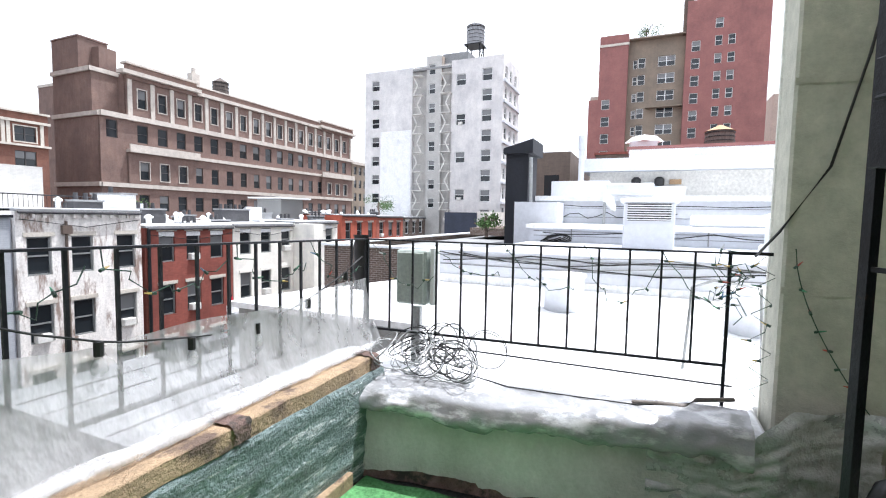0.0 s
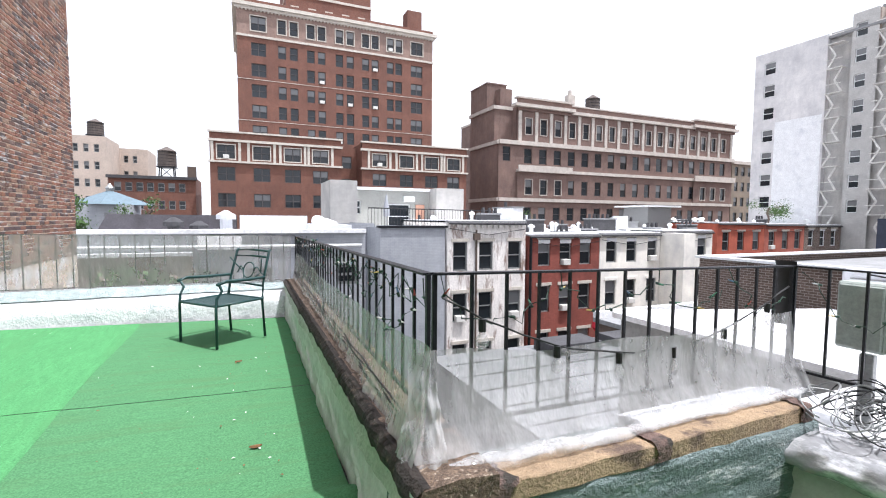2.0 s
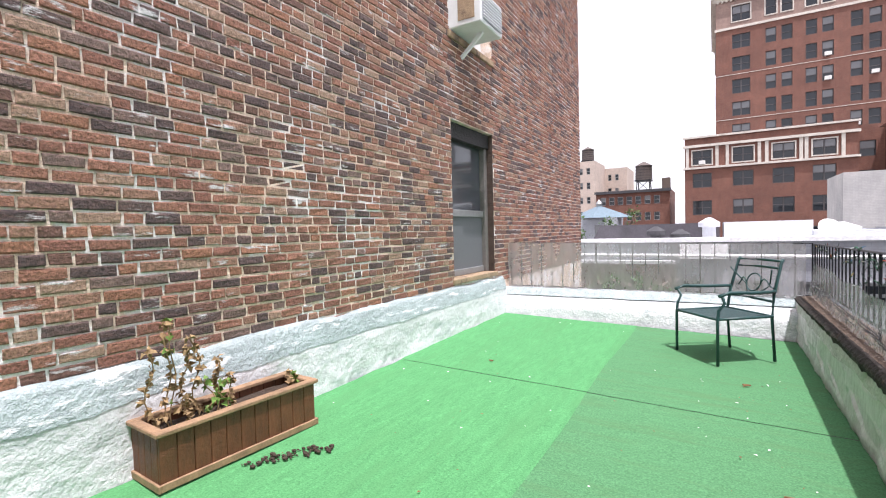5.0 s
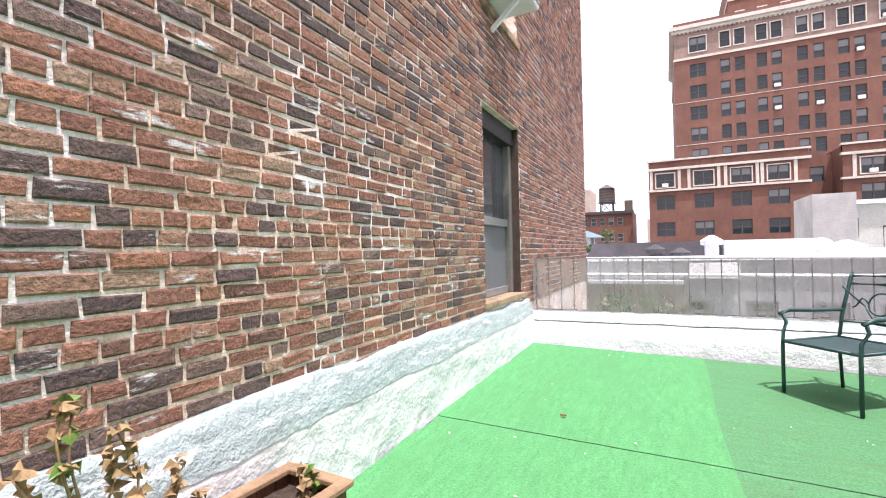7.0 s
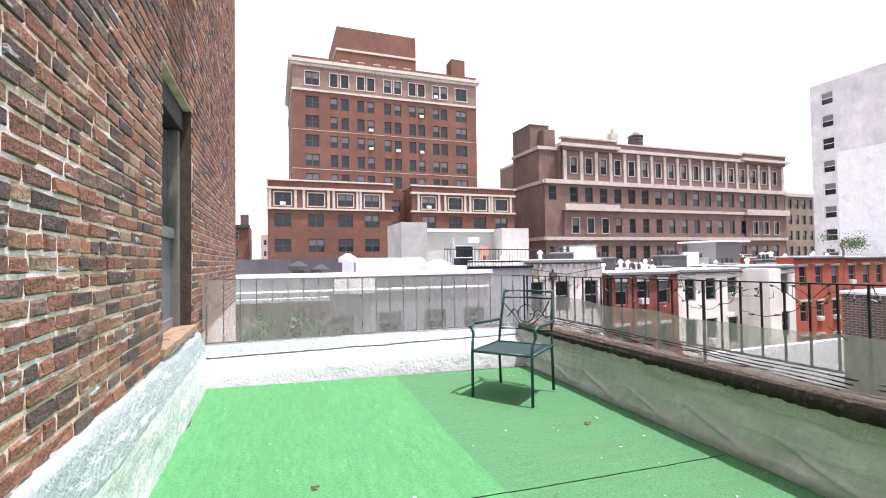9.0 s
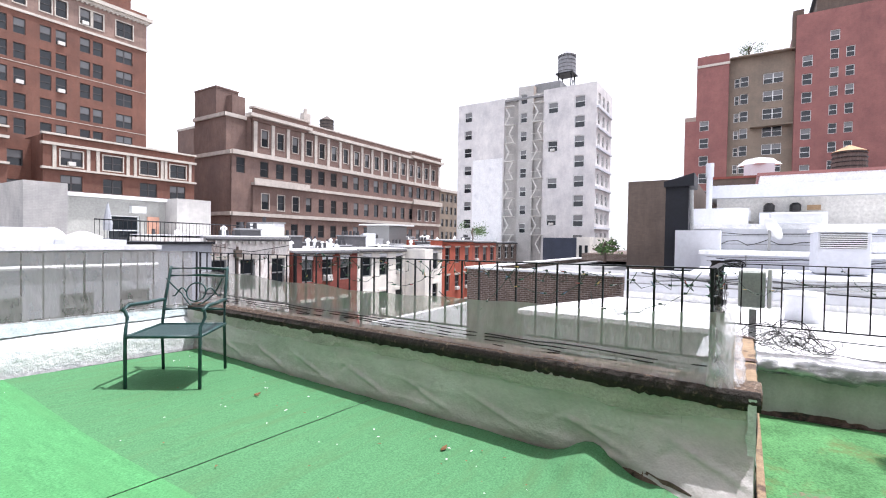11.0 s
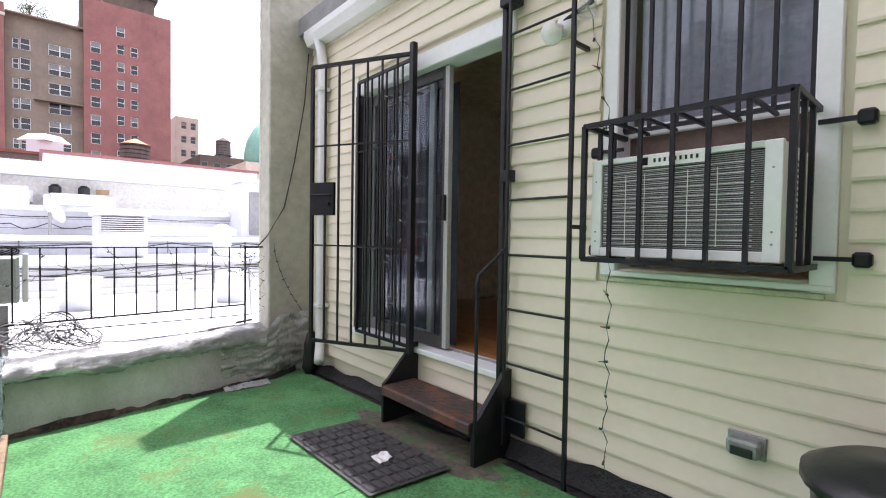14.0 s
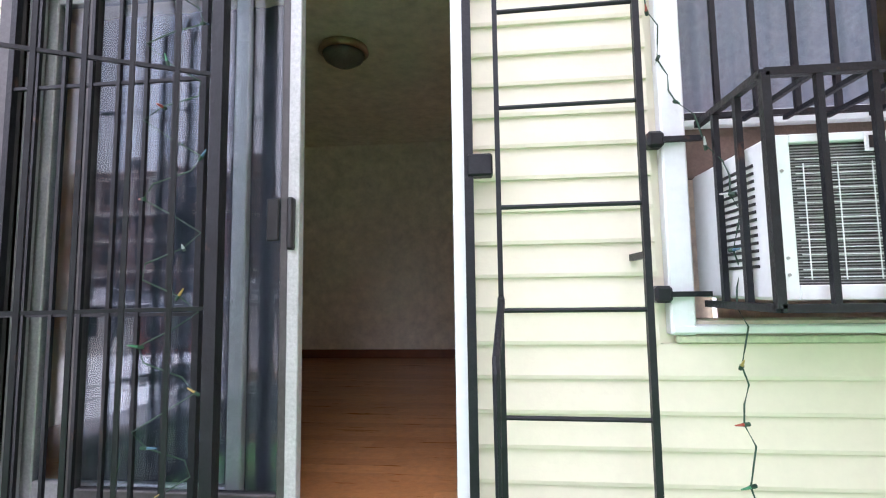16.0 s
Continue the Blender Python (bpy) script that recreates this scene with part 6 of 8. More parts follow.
near = []
verts, faces = [], []
lib = {}
count = 0
for a, b, z, lift, rnd in brick_rows():
    h = 0.0550 + rnd.uniform(-.004, .002)
    if 3.0 < a < 5.2 and 0.62 < z < 2.15 and count < 300:
        k = round((b - a) / 0.02) * 0.02
        v = rnd.randrange(5)
        if (k, v) not in lib:
            bm = bmesh.new()
            cube_into(bm, -0.034, 0.0, 0, k, 0, h, None, 0.006)
            for q in bm.verts:
                if q.co.x > -0.015:
                    q.co += Vector((rnd.uniform(-.006, .003), rnd.uniform(-.005, .005), rnd.uniform(-.0045, .0045)))
            lib[(k, v)] = mesh_of("brick", bm, M_BRICK)
        near.append((lib[(k, v)], Matrix.Translation((lift, a, z)) @ Matrix.Diagonal((1, (b - a) / k, 1, 1))))
        count += 1
    else:
        n = len(verts)
        x1, e = lift, 0.006
        j = lambda: rnd.uniform(-.004, .004)
        verts += [(-0.03, a, z), (-0.03, b, z), (-0.03, b, z + h), (-0.03, a, z + h),
                  (x1 - .005, a + j(), z + j()), (x1 - .004, b + j(), z + j()), (x1 - .004, b + j(), z + h + j()), (x1 - .004, a + j(), z + h + j()),
                  (x1, a + e, z + e), (x1, b - e, z + e), (x1, b - e, z + h - e), (x1, a + e, z + h - e)]
        for q in ((0, 1, 5, 4), (1, 2, 6, 5), (2, 3, 7, 6), (3, 0, 4, 7), (4, 5, 9, 8), (5, 6, 10, 9), (6, 7, 11, 10), (7, 4, 8, 11), (8, 9, 10, 11)):
            faces.append([n + i for i in q])
me = bpy.data.meshes.new("brickwork")
me.from_pydata(verts, [], faces)
me.materials.append(M_BRICK_FIELD)
ob = new("brickwork", me)
ob.parent = wall_brick
tagged(ob, "old mixed red and black brickwork", "", "", "stuff")
LATER = [(wall_brick, near)]


# ---- the city around ----
GROUND = -13.0
setting("ground", bm_box(-900, 900, -900, 900, GROUND - 1, GROUND), M_YARD, "paved yards and streets below")

WIN_CACHE = {}


def frame_bm(us, vs, hollow, y0, y1):
    """A flat frame in one piece: a grid of cells with some left open."""
    bm = bmesh.new()
    grid = {}

    def V(i, j, y):
        if (i, j, y) not in grid:
            grid[(i, j, y)] = bm.verts.new((us[i], y, vs[j]))
        return grid[(i, j, y)]
    n, m = len(us) - 1, len(vs) - 1
    solid = lambda i, j: 0 <= i < n and 0 <= j < m and (i, j) not in hollow
    for i in range(n):
        for j in range(m):
            if not solid(i, j):
                continue
            bm.faces.new((V(i, j, y0), V(i + 1, j, y0), V(i + 1, j + 1, y0), V(i, j + 1, y0)))
            bm.faces.new((V(i, j + 1, y1), V(i + 1, j + 1, y1), V(i + 1, j, y1), V(i, j, y1)))
            for (di, dj, a, b) in ((-1, 0, (i, j), (i, j + 1)), (1, 0, (i + 1, j + 1), (i + 1, j)), (0, -1, (i + 1, j), (i, j)), (0, 1, (i, j + 1), (i + 1, j + 1))):
                if not solid(i + di, j + dj):
                    bm.faces.new((V(*a, y0), V(*b, y0), V(*b, y1), V(*a, y1)))
    return bm


def window_unit(w, h, frame_mat, blind, wide):
    """Frame and glass of a far window; x along, z up, outward is -y."""
    key = (round(w, 2), round(h, 2), frame_mat.name, blind, wide)
    if key not in WIN_CACHE:
        t = 0.07
        us = [0, t, w / 2 - 0.06, w / 2 + 0.06, w - t, w] if wide else [0, t, w - t, w]
        vs = [0, t, h * 0.5 - t / 2, h * 0.5 + t / 2, h - t, h]
        hollow = {(i, j) for i in ((1, 3) if wide else (1,)) for j in (1, 3)}
        f = mesh_of("window", frame_bm(us, vs, hollow, -0.05, 0.03), frame_mat)
        sl = mesh_of("sill", bm_box(-0.08, w + 0.08, -0.14, 0.05, -0.12, 0.0), frame_mat)
        g1 = mesh_of("pane", bm_box(t, w - t, 0.0, 0.012, t, h * 0.5), M_GLASS)
        g2 = mesh_of("pane", bm_box(t, w - t, 0.0, 0.012, h * 0.5, h - t), M_GLASS_B if blind else M_GLASS)
        WIN_CACHE[key] = (f, g1, g2, sl)
    return WIN_CACHE[key]


SIDES = {"S": ((1, 0), (0, 1)), "W": ((0, -1), (1, 0)), "N": ((-1, 0), (0, -1)), "E": ((0, 1), (-1, 0))}


def facade(parent, side, x0, x1, y0, y1, z0, z1, mat, wins, frame_mat, depth=0.22, name="wall", ac_rate=0.0, rnd=None, surround=None, pale_panes=0.35):
    """One wall of a house with its openings cut through and windows set back in them. wins: (centre along, sill height, width, height)."""
    (ux, uy), (nx, ny) = SIDES[side]
    o = {"S": (x0, y0), "W": (x0, y1), "N": (x1, y1), "E": (x1, y0)}[side]
    L = (x1 - x0) if side in "SN" else (y1 - y0)
    holes = []
    for c, s, w, h in wins:
        u = {"S": c - x0, "W": y1 - c, "N": x1 - c, "E": c - y0}[side]
        if u - w / 2 > 0.05 and u + w / 2 < L - 0.05 and s > z0 + 0.02 and s + h < z1 - 0.02:
            holes.append((u - w / 2, u + w / 2, s, s + h))
    P = lambda u, d, z: (o[0] + ux * u + nx * d, o[1] + uy * u + ny * d, z)
    us = sorted({0.0, L, *[round(h[k], 3) for h in holes for k in (0, 1)]})
    zs = sorted({z0, z1, *[round(h[k], 3) for h in holes for k in (2, 3)]})
    us = [u for i, u in enumerate(us) if i == 0 or u - us[i - 1] > 0.004]
    zs = [z for i, z in enumerate(zs) if i == 0 or z - zs[i - 1] > 0.004]
    verts, faces, idx = [], [], {}

    def V(u, d, z):
        k = (round(u, 3), d, round(z, 3))
        if k not in idx:
            idx[k] = len(verts)
            verts.append(P(u, d, z))
        return idx[k]
    for a, b in zip(us, us[1:]):
        for c, d in zip(zs, zs[1:]):
            mu, mz_ = (a + b) / 2, (c + d) / 2
            if not any(h[0] - .003 < mu < h[1] + .003 and h[2] - .003 < mz_ < h[3] + .003 for h in holes):
                faces.append((V(a, 0, c), V(b, 0, c), V(b, 0, d), V(a, 0, d)))
    for h in holes:
        a, b, c, d = h
        for q in (((a, 0, c), (a, 0, d), (a, depth, d), (a, depth, c)), ((b, 0, d), (b, 0, c), (b, depth, c), (b, depth, d)), ((a, 0, d), (b, 0, d), (b, depth, d), (a, depth, d)), ((b, 0, c), (a, 0, c), (a, depth, c), (b, depth, c))):
            faces.append(tuple(V(*p) for p in q))
    me = bpy.data.meshes.new(name)
    me.from_pydata(verts, [], faces)
    me.materials.append(mat)
    w = new(name, me)
    w.parent = parent
    rnd = rnd or random.Random(1)
    rot = math.atan2(uy, ux)
    for a, b, c, d in holes:
        blind = rnd.random() < pale_panes
        f, g1, g2, sl = window_unit(b - a, d - c, frame_mat, blind, (b - a) > 1.7)
        m = Matrix.Translation(P(a, depth - 0.05, c)) @ Matrix.Rotation(rot, 4, 'Z')
        wo = place("window", f, parent, m)
        place("pane", g1, wo, Matrix.Identity(4))
        place("pane", g2, wo, Matrix.Identity(4))
        place("sill", sl, wo, Matrix.Identity(4))
        if rnd.random() < ac_rate:
            part_me = WIN_CACHE.setdefault("ac", mesh_of("window_ac", bm_box(0, 0.6, -0.35, 0.0, 0, 0.38, 0.02), M_ESCAPE))
            place("air_conditioner", part_me, wo, Matrix.Translation(((b - a) / 2 - 0.3, 0, 0.02)))
        if surround:
            t = 0.11
            if ("sur", round(b - a, 2), round(d - c, 2), surround.name) not in WIN_CACHE:
                ww, hh = b - a, d - c
                bm = frame_bm([-t, 0, ww, ww + t], [-t, 0, hh, hh + t], {(1, 1)}, -0.06, 0.02)
                WIN_CACHE[("sur", round(b - a, 2), round(d - c, 2), surround.name)] = mesh_of("surround", bm, surround)
            place("surround", WIN_CACHE[("sur", round(b - a, 2), round(d - c, 2), surround.name)], wo, Matrix.Translation((0, -(depth - 0.05), 0)))
    return w


def block(parent, x0, x1, y0, y1, z0, z1, mat, roof=None, skip="", para=0.0):
    """Plain walls and roof of a house; sides named in skip are left to facade()."""
    bm = bmesh.new()
    q = {"S": ((x0, y0), (x1, y0)), "E": ((x1, y0), (x1, y1)), "N": ((x1, y1), (x0, y1)), "W": ((x0, y1), (x0, y0))}
    for s, (a, b) in q.items():
        if s not in skip:
            bm.faces.new([bm.verts.new(p) for p in ((*a, z0), (*b, z0), (*b, z1), (*a, z1))])
    if bm.faces:
        part("wall", bm, mat, parent)
    else:
        bm.free()
    part("roof", bm_box(x0 + 0.02, x1 - 0.02, y0 + 0.02, y1 - 0.02, z1 - 0.5 - para, z1 - 0.25 - para), roof or M_GREYROOF, parent)


def band(parent, x0, x1, y0, y1, z0, z1, mat, out=0.15, name="cornice", sides="SWEN"):
    bm = bm_box(x0 - out, x1 + out, y0 - out, y1 + out, z0, z1)
    if z1 - z0 > 0.0:
        part(name, bm, mat, parent)


R_ = random.Random(101)

# brick apartment hotel with two lower wings
hotel = thing("apartment_building", "tall red brown brick hotel with pale stone trim", "building")
tw = []
for cx, w in ((5.3, 1.7), (8.0, 0.95), (9.4, 0.95), (11.45, 0.95), (12.8, 0.95), (15.05, 0.95), (16.45, 0.95), (18.5, 0.95), (19.8, 0.95), (21.9, 0.95), (23.1, 0.95), (25.7, 1.7)):
    for k in range(5):
        tw.append((cx, 20.95 - 2.47 * k, w, 1.55))
facade(hotel, "S", 2.9, 28.05, 63, 80, GROUND, 23.2, M_HOTEL, tw, M_DARKALU, ac_rate=0.12, rnd=R_)
facade(hotel, "S", 2.9, 28.05, 62.95, 80, 23.2, 26.4, M_HOTELTOP, [(c[0], 23.9, c[2], 1.7) for c in tw[::5]], M_DARKALU, ac_rate=0.1, rnd=R_, surround=M_LIMESTONE)
block(hotel, 2.9, 28.05, 63, 80, GROUND, 26.6, M_HOTEL, skip="S")
for z0_, z1_, o in ((23.1, 23.35, 0.12), (26.3, 26.6, 0.25), (26.6, 27.0, 0.5), (27.0, 27.5, 0.05)):
    band(hotel, 2.9, 28.05, 63, 80, z0_, z1_, M_LIMESTONE if o > 0.06 else M_HOTEL, o)
for k in range(60):
    part("dentil", bm_box(3.0 + k * 0.42, 3.2 + k * 0.42, 62.72, 63, 26.15, 26.32), M_LIMESTONE, hotel)
for k in range(1, 4):
    band(hotel, 2.9, 28.05, 63, 80, 20.3 - 2.47 * 2 * (k - 1) - 2.2, 20.36 - 2.47 * 2 * (k - 1) - 2.2, M_LIMESTONE, 0.03, "string_course")
block(hotel, 8.8, 20.0, 66, 76, 27.0, 33.5, M_HOTEL)
for k in range(5):
    part("arch_trim", bm_box(9.4 + k * 2.2, 10.4 + k * 2.2, 65.9, 66.0, 28.6, 28.9), M_LIMESTONE, hotel)
band(hotel, 8.8, 20.0, 66, 76, 30.2, 30.5, M_LIMESTONE, 0.1, "string_course")
block(hotel, 24.7, 26.8, 64, 66, 27.0, 30.3, M_HOTEL)
for (xa, xb, cols) in ((0.0, 14.0, (1.6, 5.2, 8.5, 11.6)), (16.5, 30.6, (18.7, 22.2, 25.6, 28.7))):
    ww = [(c, z, 1.75, 1.5) for c in cols for z in (5.35, 2.5, -0.4)]
    facade(hotel, "S", xa, xb, 57, 63, GROUND, 7.35, M_HOTEL, ww, M_DARKALU, ac_rate=0.1, rnd=R_)
    facade(hotel, "S", xa, xb, 56.97, 63, 7.35, 9.7, M_HOTEL, [(c, 7.75, 1.75, 1.45) for c in cols], M_DARKALU, ac_rate=0.15, rnd=R_, surround=M_LIMESTONE)
    block(hotel, xa, xb, 57, 63, GROUND, 10.5, M_HOTEL, skip="S")
    part("parapet", bm_box(xa, xb, 56.95, 57.3, 9.7, 10.55), M_HOTEL, hotel)
    for z0_, z1_ in ((7.3, 7.5), (9.55, 9.8), (10.5, 10.68)):
        part("cornice", bm_box(xa - 0.15, xb + 0.15, 56.75, 57.2, z0_, z1_), M_LIMESTONE, hotel)
    for c in cols:
        for s in (-1.35, 1.35):
            part("pilaster", bm_box(c + s - 0.14, c + s + 0.14, 56.86, 56.97, 7.5, 9.55), M_LIMESTONE, hotel)
facade(hotel, "S", 14.0, 16.5, 60, 63, GROUND, 10.2, M_HOTEL, [(15.3, z, 1.2, 1.5) for z in (7.6, 4.8, 2.0)], M_DARKALU, rnd=R_)

# long institutional building
school = thing("institution_building", "long brown brick building with pale stone bands", "building")
cols = [42.3 + 2.66 * k for k in range(17)]
pav = lambda c: c < 50 or c > 77
facade(school, "S", 40.3, 87.4, 60, 75, 12.9, 17.9, M_SCHOOL, [(c, 14.0, 1.1, 2.3) for c in cols], M_DARKALU, rnd=R_, surround=M_SCHOOLSTONE)
facade(school, "S", 37.25, 87.4, 60.05, 75, 8.9, 12.9, M_SCHOOL, [(38.6, 9.9, 1.3, 2.1)] + [(c, 9.7, 1.35, 2.2) for c in cols], M_DARKALU, rnd=R_)
facade(school, "S", 40.3, 87.4, 60.0, 75, 4.6, 8.9, M_SCHOOL, [(c, 5.2, 1.2, 2.2) for c in cols if not pav(c)], M_DARKALU, rnd=R_)
facade(school, "S", 40.3, 49.6, 59.8, 60.0, 4.6, 8.4, M_SCHOOL, [(c, 5.1, 1.2, 2.2) for c in cols if c < 50], M_DARKALU, rnd=R_, surround=M_SCHOOLSTONE)
facade(school, "S", 77.2, 87.4, 59.8, 60.0, 4.6, 8.4, M_SCHOOL, [(c, 5.1, 1.2, 2.2) for c in cols if c > 77], M_DARKALU, rnd=R_, surround=M_SCHOOLSTONE)
facade(school, "S", 37.25, 87.4, 60.02, 75, GROUND, 4.6, M_SCHOOL, [(c, 1.2, 1.3, 2.0) for c in cols] + [(38.6, 1.2, 1.3, 2.0)], M_DARKALU, rnd=R_)
part("wall", bm_box(37.25, 40.3, 60.03, 60.4, 4.6, 8.9), M_SCHOOL, school)
block(school, 40.3, 87.4, 60.3, 75, GROUND, 17.9, M_SCHOOL, skip="")
part("end_bay", bm_box(37.25, 41, 60.3, 69.2, GROUND, 12.9), M_SCHOOL, school)
part("end_tower", bm_box(37.27, 40.6, 61.4, 69.18, 12.9, 17.9), M_SCHOOL, school)
part("end_tower", bm_box(37.29, 40.6, 63.8, 69.16, 17.9, 21.8), M_SCHOOL, school)
part("end_tower", bm_box(38.8, 40.8, 62.4, 63.8, 17.9, 20.9), M_SCHOOL, school)
part("tower_cap", bm_box(37.2, 40.7, 63.7, 69.2, 21.75, 21.92), M_SCHOOL, school)
for zz, ya in ((4.05, 60.0), (12.3, 60.0), (17.5, 61.3)):
    part("string_course", bm_box(37.0, 37.3, ya, 69.2, zz, zz + 0.5), M_SCHOOLSTONE, school)
part("string_course", bm_box(37.0, 40.3, 61.2, 61.42, 17.5, 18.0), M_SCHOOLSTONE, school)
for z0_, z1_, o, xa in ((4.05, 4.55, 0.25, 37.25), (12.3, 12.9, 0.32, 37.25)):
    part("cornice", bm_box(xa, 87.4 + o, 60 - o, 60.4, z0_, z1_), M_SCHOOLSTONE, school)
part("cornice", bm_box(49.6, 77.2, 59.75, 60.4, 8.45, 8.9), M_SCHOOLSTONE, school)
for xa, xb in ((40.2, 49.9), (76.9, 87.5)):
    part("balcony", bm_box(xa, xb, 59.2, 60.0, 8.4, 8.75), M_SCHOOLSTONE, school)
    part("balustrade", bm_box(xa, xb, 59.2, 59.4, 8.75, 9.35), M_SCHOOLSTONE, school)
    part("pavilion_wall", bm_box(xa, xb, 59.7, 59.99, 17.3, 19.0), M_SCHOOL, school)
    part("cornice", bm_box(xa - 0.7, xb + 0.3, 59.1, 60.4, 17.75, 18.2), M_SCHOOLSTONE, school)
    part("cornice", bm_box(xa - 0.1, xb + 0.1, 59.4, 60.6, 19.0, 19.25), M_SCHOOLSTONE, school)
part("cornice", bm_box(49.9, 76.9, 59.5, 60.4, 17.5, 17.95), M_SCHOOLSTONE, school)
part("parapet", bm_box(49.9, 76.9, 60.0, 60.5, 17.95, 18.75), M_SCHOOL, school)
part("cornice", bm_box(49.9, 76.9, 59.85, 60.6, 18.75, 18.95), M_SCHOOLSTONE, school)
for c in [40.75] + [40.97 + 2.66 * k for k in range(1, 17)] + [86.9]:
    part("pilaster", bm_box(c - 0.26, c + 0.26, 59.85, 60.0, 12.9, 17.4), M_SCHOOLSTONE, school)
part("chimney", bm_box(51.0, 52.3, 62, 63, 17.5, 21.2), M_SCHOOLSTONE, school)
part("chimney_pot", bm_lathe([(0.35, 0), (0.3, 0.8)], 10, (51.65, 62.5, 21.2)), M_SCHOOLSTONE, school)
far = thing("brick_building", "grey brown brick block behind the long building", "building")
part("mass", bm_box(46.6, 52.0, 84, 92, GROUND, 20.6), M_SCHOOL, far)
part("parapet", bm_box(46.5, 52.1, 83.9, 92.1, 20.6, 21.0), M_SCHOOLSTONE, far)
tan = thing("apartment_building", "tan brick building beyond the long building", "building")
facade(tan, "S", 89.0, 97.0, 61.0, 75, GROUND, 12.5, M_TOWERTAN, [(90.3 + 1.9 * i, 10.0 - 2.9 * j, 1.0, 1.7) for i in range(4) for j in range(5)], M_DARKALU, rnd=R_)
block(tan, 89.0, 97.0, 61.0, 75, GROUND, 12.5, M_TOWERTAN, skip="S")
part("cornice", bm_box(88.8, 97.2, 60.6, 61.0, 12.2, 12.8), M_SCHOOLSTONE, tan)


def water_tank(label, x, y, z0, r, h, leg, roof=M_TANKWOOD, staves=M_TANKWOOD):
    t = thing("water_tank", label, "water tank", "roof water tanks")
    part("drum", bm_lathe([(r * 1.02, 0), (r, h * 0.5), (r * 0.95, h)], 20, (x, y, z0 + leg)), staves, t)
    part("cone_roof", bm_lathe([(r * 1.05, h), (r * 0.1, h * 1.3)], 20, (x, y, z0 + leg)), roof, t)
    for k in range(5):
        zz = z0 + leg + h * (0.1 + 0.2 * k)
        part("hoop", bm_lathe([(r * 1.03, 0), (r * 1.03, 0.05)], 20, (x, y, zz)), M_IRON, t)
    for sx in (-1, 1):
        for sy in (-1, 1):
            part("leg", bm_rod((x + sx * r * .8, y + sy * r * .8, z0), (x + sx * r * .7, y + sy * r * .7, z0 + leg), 0.08), M_IRON, t)
        part("brace", bm_rod((x + sx * r * .8, y - r * .8, z0), (x - sx * r * .7, y - r * .7, z0 + leg), 0.05), M_IRON, t)
    part("platform", bm_box(x - r, x + r, y - r, y + r, z0 + leg - 0.15, z0 + leg), M_IRON, t)
    return t


water_tank("dark wooden roof water tank on the brown building", 57.6, 64, 17.4, 1.2, 2.6, 1.6)

# white apartment house with fire stairs
white = thing("apartment_building", "grey white painted apartment house with zigzag fire stairs", "building")
lw = [(38.5, 19.3 - 2.72 * k, 1.3, 1.45) for k in range(8)]
# high rate of pale panes: bluish reflections put into the glass colour
facade(white, "W", 62.8, 80, 32.4, 40.3, GROUND, 22.0, M_WHITEBRICK, lw, M_WHITEMETAL, pale_panes=0.85, rnd=R_)
part("fresh_paint", bm_box(62.77, 62.8, 32.6, 37.6, GROUND, 13.35), M_WHITE_ROOF, white, "brighter white repainted patch")
rw = [(21.3, 19.2 - 2.66 * k, 1.4, 1.6) for k in range(8)] + [(25.0, z, 1.4, 1.5) for z in (18.9, 13.6, 8.5, 3.4)]
facade(white, "W", 62.8, 71, 19.1, 26.4, GROUND, 22.3, M_WHITEBRICK, rw, M_WHITEMETAL, pale_panes=0.85, rnd=R_, ac_rate=0.3)
mw = [(29.4, 20.8 - 2.64 * k, 1.0, 1.4) for k in range(8)]
facade(white, "W", 63.4, 71, 26.4, 32.4, GROUND, 22.2, M_STAIRWELL, [], M_WHITEMETAL, pale_panes=0.85, rnd=R_)
facade(white, "W", 62.9, 64, 27.95, 30.25, GROUND, 23.3, surf("drab grey stair shaft", (0.47, 0.465, 0.45), 0.12, 1, 0.85, 0.2, 8), mw, M_WHITEMETAL, pale_panes=0.85, rnd=R_)
part("shaft", bm_box(63.2, 66, 27.97, 30.23, 20, 23.25), M_TANKPALE, white)
part("wall", bm_box(62.8, 63.5, 32.38, 32.42, GROUND, 22.0), M_WHITEBRICK, white)
part("wall", bm_box(62.8, 63.5, 26.38, 26.42, GROUND, 22.3), M_WHITEBRICK, white)
sw = [(64.2 + 2.3 * k, 19.6 - 2.66 * j, 1.05, 1.5) for k in range(3) for j in range(9)]
facade(white, "S", 62.8, 71, 19.1, 40.3, GROUND, 22.3, M_WHITEBRICK, sw, M_WHITEMETAL, pale_panes=0.85, rnd=R_)
block(white, 62.8, 71, 19.1, 40.3, GROUND, 22.0, M_WHITEBRICK, skip="WS")
for j in range(9):
    part("ledge", bm_box(62.8, 70.5, 18.8, 19.1, 18.9 - 2.66 * j, 19.2 - 2.66 * j), M_WHITE_WALL, white)
